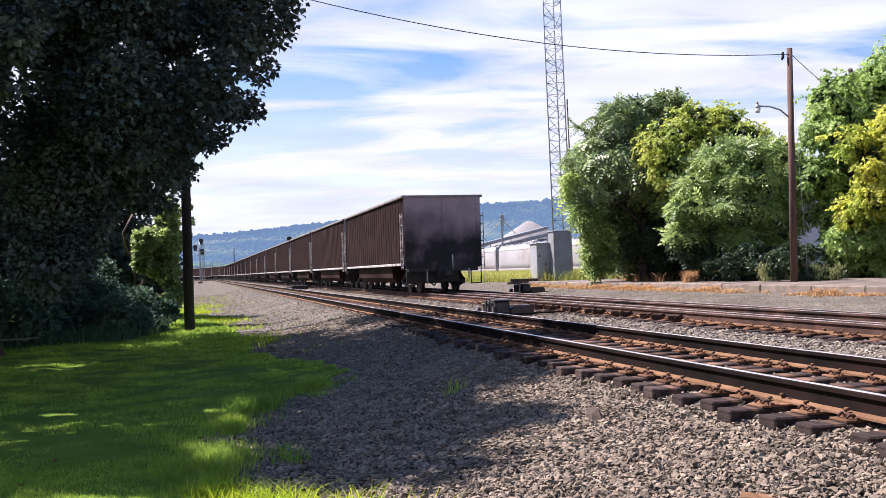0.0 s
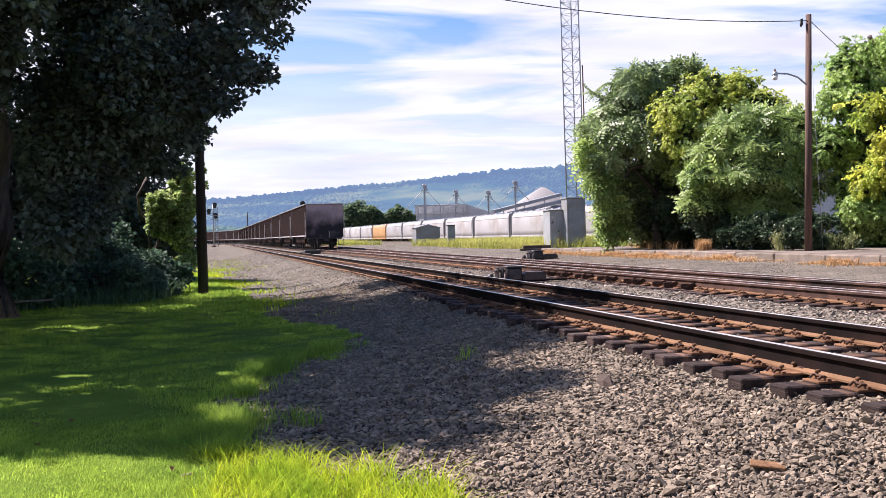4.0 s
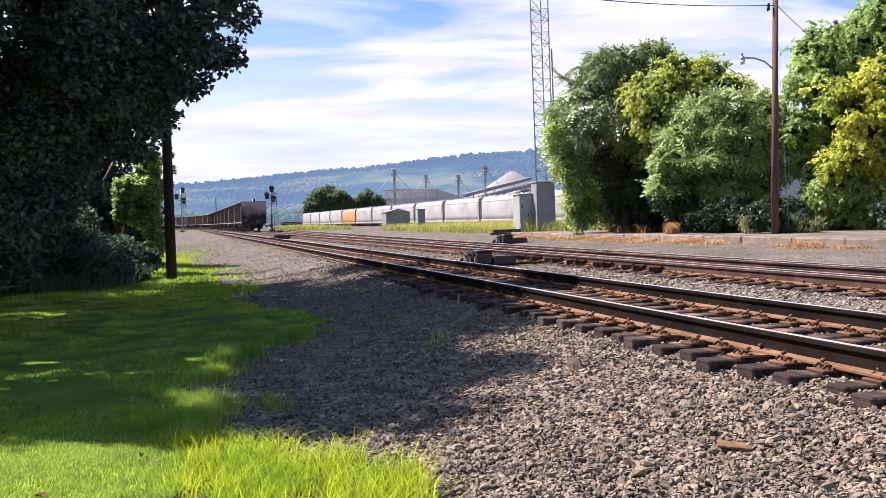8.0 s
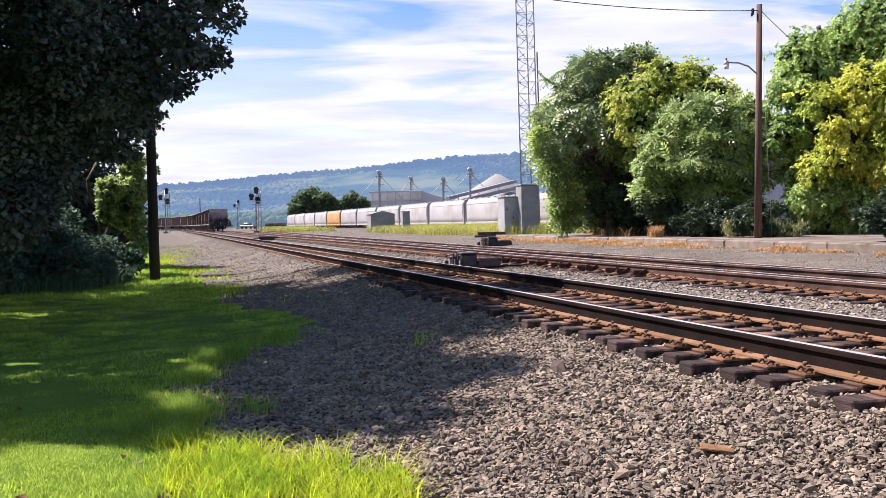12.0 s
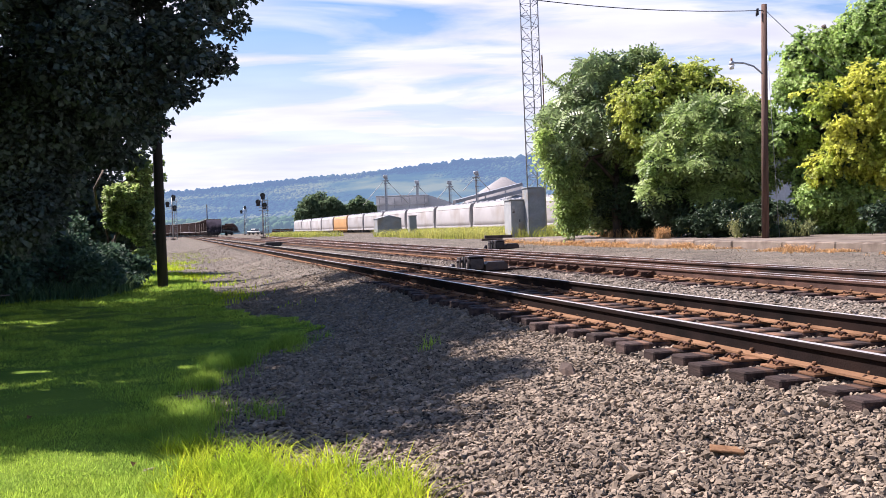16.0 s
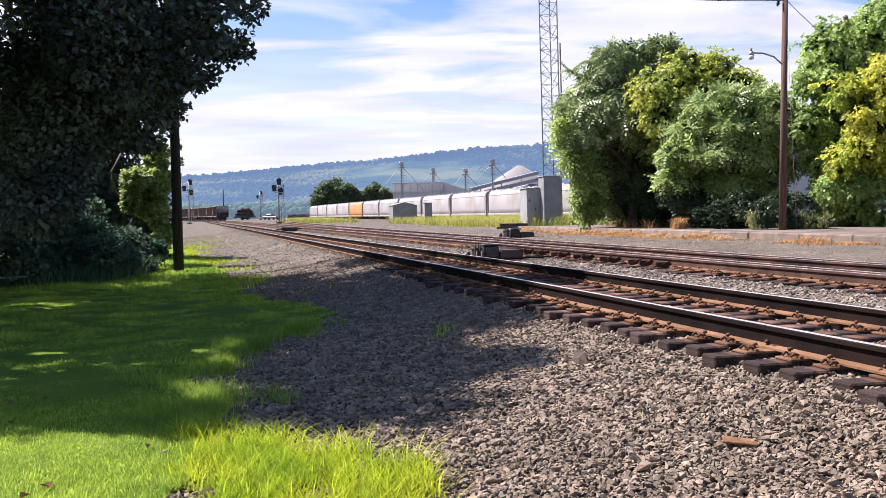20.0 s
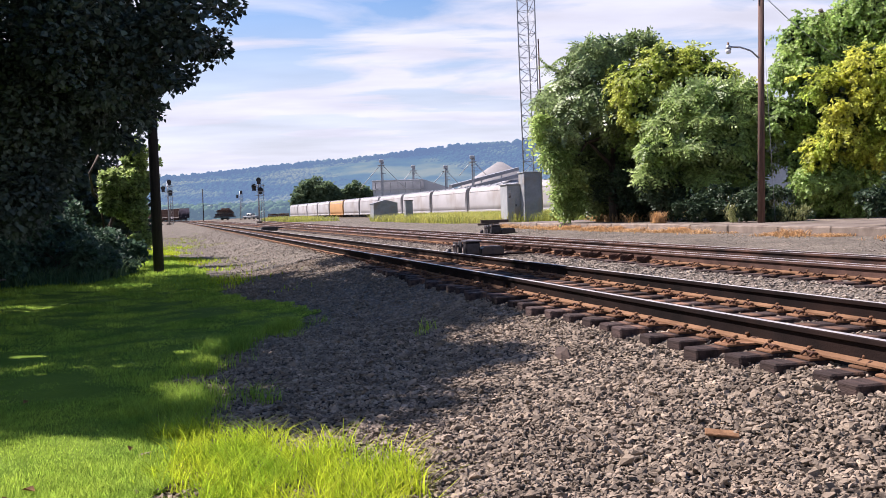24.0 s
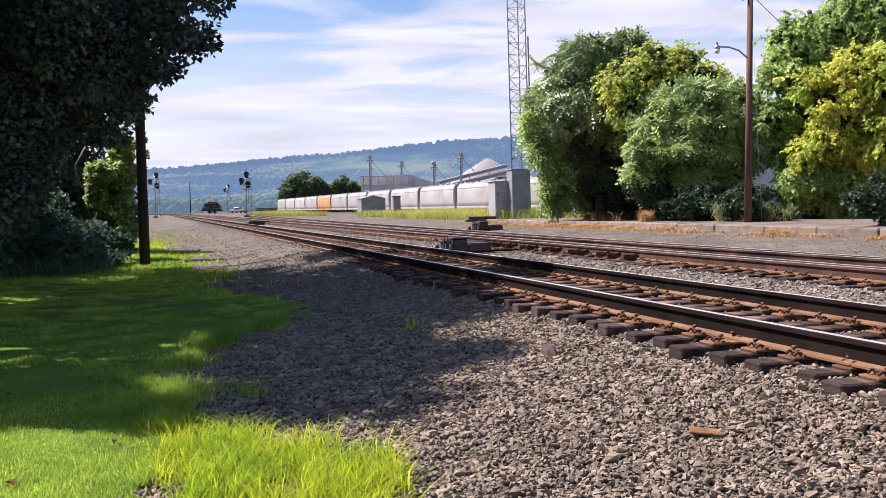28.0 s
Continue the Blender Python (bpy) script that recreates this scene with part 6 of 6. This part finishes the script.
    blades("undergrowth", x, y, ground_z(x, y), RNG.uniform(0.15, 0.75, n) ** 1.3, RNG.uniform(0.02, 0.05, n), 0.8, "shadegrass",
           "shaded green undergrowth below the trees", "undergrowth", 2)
    # trees along the left of the line, farther off
    for k, (s, u, sc, sd) in enumerate(((52, -17.5, 1.0, 31), (70, -19, 1.2, 33), (95, -20, 1.2, 35), (128, -21.5, 1.2, 37))):
        p, _ = on_line(s, u, 0.3)
        tree("line_side_tree", "green tree along the gravel beside the railway", p.x, p.y, 0.2,
             [(0, 0, 3.2 * sc, 2.4 * sc, 2.4 * sc, 2.6 * sc), (0.8, 0, 5.6 * sc, 1.8 * sc, 1.8 * sc, 1.8 * sc), (1.2, -0.6, 1.6 * sc, 1.5 * sc, 1.6 * sc, 1.5 * sc)],
             "leaf_bush" if k == 0 else "leaf_green", 7000, 0.30, 0.2, "leaf", clumps=14, seed=sd)


# ---- distance ----
def make_hills():
    ridge_x = np.array([-2600, -1500, -900, -500, -385, -277, -211, -166, -54, 60, 195, 400, 800, 1500, 2600])
    ridge_z = np.array([60, 70, 80, 88, 95, 104, 109, 110.5, 121, 133, 138, 145, 150, 150, 140]) - 6.0
    xs, ts = np.linspace(-2600, 2600, 521), np.linspace(0, 1, 60)
    X, Tt = np.meshgrid(xs, ts, indexing="ij")
    Y = 1150 + 850 * Tt
    top = np.interp(X, ridge_x, ridge_z)
    Z = 0.5 + top * (0.06 * Tt + 0.94 * Tt ** 1.5) * (1 + 0.10 * np.sin(X / 90 + 3 * Tt) * (1 - Tt) * Tt * 4)
    lump = np.sin(X / 7.3 + 3 * np.sin(Y / 13)) * np.sin(Y / 9.1 + 2 * np.sin(X / 17)) + 0.7 * np.sin(X / 3.7 + Y / 5.3)
    Z = Z + (0.7 * lump + RNG.normal(0, 0.8, X.shape)) * np.clip(Tt * 6, 0, 1)
    n = len(ts)
    i = (np.arange(len(xs) - 1)[:, None] * n + np.arange(n - 1)[None]).ravel()
    back = np.stack([xs, np.full(len(xs), 2100.0), np.zeros(len(xs))], -1)
    v = np.concatenate([np.stack([X, Y, Z], -1).reshape(-1, 3), back])
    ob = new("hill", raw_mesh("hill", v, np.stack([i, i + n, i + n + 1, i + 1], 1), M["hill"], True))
    tagged(ob, "long blue-green wooded ridge behind the yard", "hill", kind="structure")
    m = 13000
    t = 0.08 + 0.92 * RNG.random(m)
    x = RNG.uniform(-760, 420, m)
    y = 1150 + 850 * t
    z = 0.5 + np.interp(x, ridge_x, ridge_z) * (0.06 * t + 0.94 * t ** 1.5)
    p = np.stack([x, y, z], -1)
    v, f = scatter(STONE_V * np.array([1, 1, 0.8]), STONE_F, p, turns(m, 0.4), RNG.uniform(2.5, 5.5, m))
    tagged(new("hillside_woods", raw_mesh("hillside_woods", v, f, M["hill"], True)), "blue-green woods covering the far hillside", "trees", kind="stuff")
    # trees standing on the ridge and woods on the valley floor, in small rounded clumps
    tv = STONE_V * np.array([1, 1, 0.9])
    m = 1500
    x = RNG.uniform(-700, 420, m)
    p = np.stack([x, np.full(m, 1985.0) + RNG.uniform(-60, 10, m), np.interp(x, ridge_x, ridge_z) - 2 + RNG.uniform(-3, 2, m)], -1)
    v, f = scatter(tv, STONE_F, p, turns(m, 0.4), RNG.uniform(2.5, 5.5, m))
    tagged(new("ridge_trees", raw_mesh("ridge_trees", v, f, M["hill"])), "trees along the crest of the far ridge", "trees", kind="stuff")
    m = 5500
    y = RNG.uniform(400, 1150, m)
    x = RNG.uniform(-0.42, 0.30, m) * y
    h = np.interp(y, [420, 1150], [5, 15])
    p = np.stack([x, y, h * RNG.random(m)], -1)
    v, f = scatter(tv, STONE_F, p, turns(m, 0.5), RNG.uniform(1.3, 3.2, m) * np.interp(y, [400, 1150], [0.7, 2.0]))
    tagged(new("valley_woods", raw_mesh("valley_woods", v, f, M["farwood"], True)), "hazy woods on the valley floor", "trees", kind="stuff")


def make_far_houses():
    """Small pale houses along the valley floor."""
    for x, y, z, w in ((-390, 900, 14, 12), (-330, 880, 10, 14), (-250, 760, 8, 12), (-215, 780, 10, 9), (-150, 700, 6, 12)):
        h = thing("far_house", "small pale house far off among the trees", "house", pose(x, y, z - 6, 0, 0, 10 + w), group="far houses")
        part("wall", box(bmesh.new(), (0, 0, 4), (w, 8, 8)), M["siding"], h)
        bm = bmesh.new()
        prism(bm, [(-w / 2 - 0.5, 8), (w / 2 + 0.5, 8), (0, 10)], -4.5, 4.5)
        part("roof", bm, M["siding"], h)


def make_yard():
    for x, y, s, sd in ((-37.1, 335, 1.3, 41), (-23.2, 335, 1.14, 43)):
        tree("yard_tree", "dark green round tree behind the parked hoppers", x, y, 0.5,
             [(-2.0 * s, 0, 5.2 * s, 4.2 * s, 4 * s, 3.6 * s), (2.5 * s, 0, 5.8 * s, 4.0 * s, 4 * s, 3.6 * s), (0, 0, 8 * s, 3.6 * s, 3.6 * s, 2.6 * s)],
             "fartree", 9000, 0.9, 0.4, "leaf", clumps=14, seed=sd)
    b = thing("grain_warehouse", "long pale metal warehouse with a grey roof", "building", pose(-8.6, 332, 0.5, 0, 0, 0))
    part("wall", box(bmesh.new(), (0, 8, 4.2), (16.5, 16, 8.4)), M["siding"], b)
    bm = bmesh.new()
    for v in ([(-8.6, -0.5, 8.4), (8.6, -0.5, 8.4), (8.6, 2.5, 11.6), (-8.6, 2.5, 11.2)],):
        q = [bm.verts.new(p) for p in v]
        bm.faces.new(q)
    bmesh.ops.solidify(bm, geom=bm.faces[:], thickness=0.3)
    box(bm, (0, 8, 11.1), (17.2, 11, 0.4))
    part("roof", bm, M["roof"], b)
    part("eave", box(bmesh.new(), (0, -0.75, 11.35), (17.4, 0.5, 0.5), bevel=0.05), M["siding"], b, "pale eave strip")
    part("lean_to", box(bmesh.new(), (0.6, -1.2, 3.4), (15.2, 2.0, 6.8), bevel=0.1), M["siding"], b)
    for k in range(7):
        part("wall_rib", box(bmesh.new(), (-7.5 + 2.5 * k, -0.08, 9.2), (0.16, 0.12, 3.6)), M["roof"], b)
    g = thing("gabled_shed", "pale metal shed with a sloping gable", "building", pose(5.5, 334, 0.5))
    bm = bmesh.new()
    prism(bm, [(-6, 0), (9, 0), (9, 6.5), (-5.5, 11.6), (-6, 11.4)], 0, 14)
    part("wall", bm, M["siding"], g)
    for x, y, h, spread in ((-13.8, 330, 18.2, 7.5), (-3.5, 340, 16.5, 4.5), (7.1, 320, 15.2, 4.0), (14.8, 300, 17.0, 4.0)):
        t = thing("elevator_leg", "slender grain elevator leg with a head and spouts", "grain elevator", pose(x, y, 0.5), group="grain elevator legs")
        part("casing", box(bmesh.new(), (0, 0, h / 2), (0.55, 0.5, h)), M["galv"], t)
        part("head", box(bmesh.new(), (0, 0, h - 0.3), (1.5, 1.0, 1.1), bevel=0.2), M["galv"], t)
        part("motor_house", box(bmesh.new(), (0.55, -0.2, h - 1.0), (0.6, 0.6, 0.55), bevel=0.05), M["roof"], t)
        for kk in (2.6, 4.4):
            part("landing", box(bmesh.new(), (0.5, -0.2, h - kk), (2.0, 1.2, 0.10)), M["galv"], t)
            part("landing_rail", box(bmesh.new(), (0.5, -0.78, h - kk + 1.0), (2.0, 0.06, 0.06)), M["galv"], t)
        part("ladder", box(bmesh.new(), (0.5, -0.3, h / 2), (0.16, 0.08, h - 2)), M["galv"], t)
        part("catwalk", box(bmesh.new(), (0, 0, h - 1.7), (2.4, 1.4, 0.12)), M["roof"], t)
        for sx in (-1, 1):
            part("spout", tube(bmesh.new(), (0, 0, h - 1.2), (sx * spread, 0, h - 1.2 - abs(spread) * 1.1), 0.11, n=7), M["siding"], t)
    hp = thing("grain_heap", "tall grey-brown conical heap behind the conveyors", "heap", pose(25.6, 333, 0.5))
    bm = bmesh.new()
    bmesh.ops.create_cone(bm, cap_ends=True, segments=48, radius1=28, radius2=0.8, depth=16.6, matrix=Matrix.Translation((0, 0, 8.3)))
    part("cone", bm, M["heap"], hp, smooth=True)
    r = thing("bin_roofs", "low grey domed storage bins", "building", pose(27, 318, 0.5))
    bm = tube(bmesh.new(), (0, 0, 0), (0, 0, 8.0), 6.5, n=32)
    part("bin", bm, M["siding"], r)
    part("bin_roof", tube(bmesh.new(), (0, 0, 8.0), (0, 0, 11.0), 6.7, 0.8, n=32), M["roof"], r)
    c = thing("conveyor", "long inclined grain conveyor gallery", "conveyor", pose(0, 0, 0))
    for k, (a, b2) in enumerate((((8.0, 300, 8.6), (30.0, 318, 14.0)), ((11.5, 302, 7.6), (32.0, 318, 12.2)))):
        a, b2 = Vector(a), Vector(b2)
        d = b2 - a
        rot = d.to_track_quat("Y", "Z").to_matrix().to_4x4()
        part("gallery", box(bmesh.new(), (a + b2) / 2, (1.4, d.length, 1.0), rot), M["roof"], c)
        for f in (0.15, 0.45, 0.75):
            q = a.lerp(b2, f)
            part("trestle", tube(bmesh.new(), (q.x, q.y, 0.5), q, 0.15, n=6), M["galv"], c)
    f = thing("flatcar_load", "dark brown timber stack on a flatcar at the curve", "freight car", pose(-59.0, 294.5, 0.55, 0, 0, 8))
    part("deck", box(bmesh.new(), (0, 3, 1.0), (6.0, 9, 0.35), bevel=0.05), M["black"], f)
    rnd = random.Random(4)
    for k in range(6):
        part("timber_bundle", box(bmesh.new(), (rnd.uniform(-.1, .3), 3 + rnd.uniform(-.3, .3), 1.38 + 0.4 * k), (5.6 - 0.1 * k * k - rnd.uniform(0, 0.9), 8, 0.36), bevel=0.06), M["tie"], f)
    bogie(f, 1.0)
    bogie(f, 5.2)
    v = thing("pickup_truck", "pale grey pickup truck parked beside the far track", "truck", pose(-50.6, 292, 0.58, 0, 0, 60))
    part("body", box(bmesh.new(), (0, 0, 0.75), (1.9, 5.2, 0.65), bevel=0.12), M["grey"], v)
    part("cab", box(bmesh.new(), (0, 0.3, 1.4), (1.75, 2.0, 0.75), bevel=0.2), M["grey"], v)
    part("window", box(bmesh.new(), (0, 0.3, 1.45), (1.77, 1.5, 0.42), bevel=0.05), M["glass"], v)
    for sx in (-1, 1):
        for yy in (-1.6, 1.6):
            part("wheel", tube(bmesh.new(), (sx * 0.78, yy, 0.37), (sx * 0.98, yy, 0.37), 0.37, n=16), M["black"], v)
    l = thing("timber_pile", "brown pile of old ties beyond the switch", "timber pile", pose(-43.5, 297, 0.55, 0, 0, 5))
    for k in range(5):
        for j in range(3):
            part("old_tie", box(bmesh.new(), (-2.4 + k * 1.25, 0, 0.3 + j * 0.5), (1.15, 2.6, 0.45), bevel=0.03), M["plate"] if (k + j) % 2 else M["concrete"], l)
    e = thing("far_pole", "thin far utility pole beside the curve", "utility pole", pose(-64.8, 293, 0.5))
    part("shaft", tube(bmesh.new(), (0, 0, 0), (0, 0, 9.4), 0.14, n=8), M["darkpole"], e)
    t = thing("tie_stack", "stack of dark old ties beside the shelter", "timber pile", pose(4.0, 60.0, 0.52, 0, 0, 8))
    for j in range(3):
        part("old_tie", box(bmesh.new(), (0.12 * j, 0.1 * j, 0.1 + 0.19 * (j // 2)), (1.7, 0.24, 0.22), bevel=0.01), M["tie_far"], t, m=pose(0, (j % 2) * 0.3, 0))
    # pale house between the trunks
    hs = thing("blue_house", "pale blue-grey wall seen between the trees", "building", pose(17.5, 50.5, 0.83))
    part("wall", box(bmesh.new(), (0, 2, 1.6), (2.6, 4, 3.2)), M["bluewall"], hs)
    bm = bmesh.new()
    prism(bm, [(-1.5, 3.2), (1.5, 3.2), (0, 4.0)], -0.3, 4.3)
    part("roof", bm, M["roof"], hs)


def make_small():
    r = thing("dark_rock", "dark brown rock lying on the ballast", "rock", pose(1.15, 8.45, float(ground_z(1.15, 8.45)) + 0.045))
    v, f = scatter(STONE_V * RNG.uniform(0.75, 1.2, (12, 1)), STONE_F, np.zeros((1, 3)), turns(1), np.array([[0.09, 0.075, 0.06]]))
    part("body", raw_mesh("body", v, f, M["tie_far"]), None, r)
    p = thing("rusty_plate", "rusty brown tie plate lying in the ballast", "tie plate", pose(1.65, 5.58, float(ground_z(1.65, 5.58)) + 0.042, 4, -5, 75))
    part("body", box(bmesh.new(), (0, 0, 0), (0.10, 0.19, 0.015), bevel=0.004), M["old_plate"], p)
    rnd = random.Random(8)
    for k in range(12):
        y = rnd.uniform(5.3, 8.5)
        x = float(lawn_edge(y)) - rnd.uniform(0.1, 2.6)
        bm = bmesh.new()
        w = rnd.uniform(0.025, 0.04)
        vs = [bm.verts.new(q) for q in ((0, -w, 0), (w * 0.9, 0, 0.025), (0, w * 1.3, 0.01), (-w * 0.9, 0, 0.03), (0, 0, 0.004))]
        for a, b in ((0, 1), (1, 2), (2, 3), (3, 0)):
            bm.faces.new((vs[a], vs[b], vs[4]))
        bmesh.ops.solidify(bm, geom=bm.faces[:], thickness=0.003)
        solo("fallen_leaf", bm, M["brown"], "curled brown fallen leaf on the lawn", "leaf", m=pose(x, y, float(ground_z(x, y)) + 0.06, 0, 0, rnd.uniform(0, 360)), group="fallen leaves")
    tuft_rng = random.Random(31)
    fringe = []
    for k in range(46):
        y = 5.7 + 7.6 * tuft_rng.random() ** 1.15
        fringe.append((float(lawn_edge(y)) + tuft_rng.gauss(0.02, 0.16), y, tuft_rng.uniform(0.13, 0.28), tuft_rng.randint(50, 120)))
    for x, y, h, n in (*fringe, (0.0, 11.4, 0.22, 26), (-0.1, 11.1, 0.16, 18), (-1.38, 8.2, 0.26, 60), (-1.5, 8.5, 0.2, 40), (-1.45, 13.6, 0.2, 24)):
        blades("grass_tuft", x + RNG.normal(0, 0.07, n), y + RNG.normal(0, 0.07, n), np.full(n, float(ground_z(x, y))), RNG.uniform(0.5, 1.0, n) * h, RNG.uniform(0.006, 0.011, n), 1.2, "tall" if y < 7.0 else "blade",
               "small green grass tuft growing through the ballast", "grass", 3)
    b = thing("fallen_branch", "pale fallen branch below the bushes", "branch", pose(-9.6, 21.4, 0.35, 0, 0, -12))
    part("stem", tube(bmesh.new(), (-0.6, 0, 0), (0.6, 0.1, 0.05), 0.025, 0.012, n=6), M["chord"], b)
    d = thing("derail", "dark derail block on the ties of the far switch", "derail", pose(-10.6, 68, 0.6, 0, 0, 14))
    part("block", box(bmesh.new(), (0, 0, 0.1), (1.1, 0.6, 0.3), bevel=0.05), M["black"], d)
    part("arm", tube(bmesh.new(), (-0.9, 0, 0.1), (0.9, 0, 0.15), 0.04, n=6), M["black"], d)


def motions():
    """The coal train rolls away at a steady pace."""
    steps = [0, 2, 4, 6, 8, 10, 12, 14, 16, 18, 19, 20, 21, 22, 23, 24, 25, 26, 27, 28]
    for k, car in enumerate(coal_cars):
        walk(car, [(t, car_pose(TRAIN_START + k * CAR_PITCH + TRAIN_SPEED * t)) for t in steps])


make_ground()
make_lawn()
make_train()
make_hoppers()
make_platform()
make_poles()
make_tower()
make_cabinets()
switch_machine("switch_machine", pose(1.05, 23.6, 0.46, 0, 0, 14.56) @ Matrix.Scale(0.72, 4), "dark power switch machine between the two tracks")
switch_machine("switch_stand", pose(3.0, 43.0, 0.46, 0, 0, 14.56) @ Matrix.Scale(0.8, 4), "dark switch stand beyond the second track")
signal(pose(-24.5, 148, 0.5, 0, 0, 8), 6.6, "silver signal mast with round black heads beside the track", [(0.1, 6.3), (-0.62, 5.35), (0.32, 4.85)])
signal(pose(-44.6, 174.4, 0.5, 0, 0, 10), 7.6, "silver signal mast at the edge of the gravel path", [(0.3, 7.4), (-0.75, 6.3), (0.42, 5.6)])
signal(pose(-54.3, 295, 0.5, 0, 0, 10), 8.5, "far signal mast at the curve", [(0.3, 8.2), (-0.8, 7.0)])
make_right_trees()
make_left_trees()
make_yard()
make_hills()
make_far_houses()
make_grass()
make_small()
make_tracks()
make_stones()
motions()
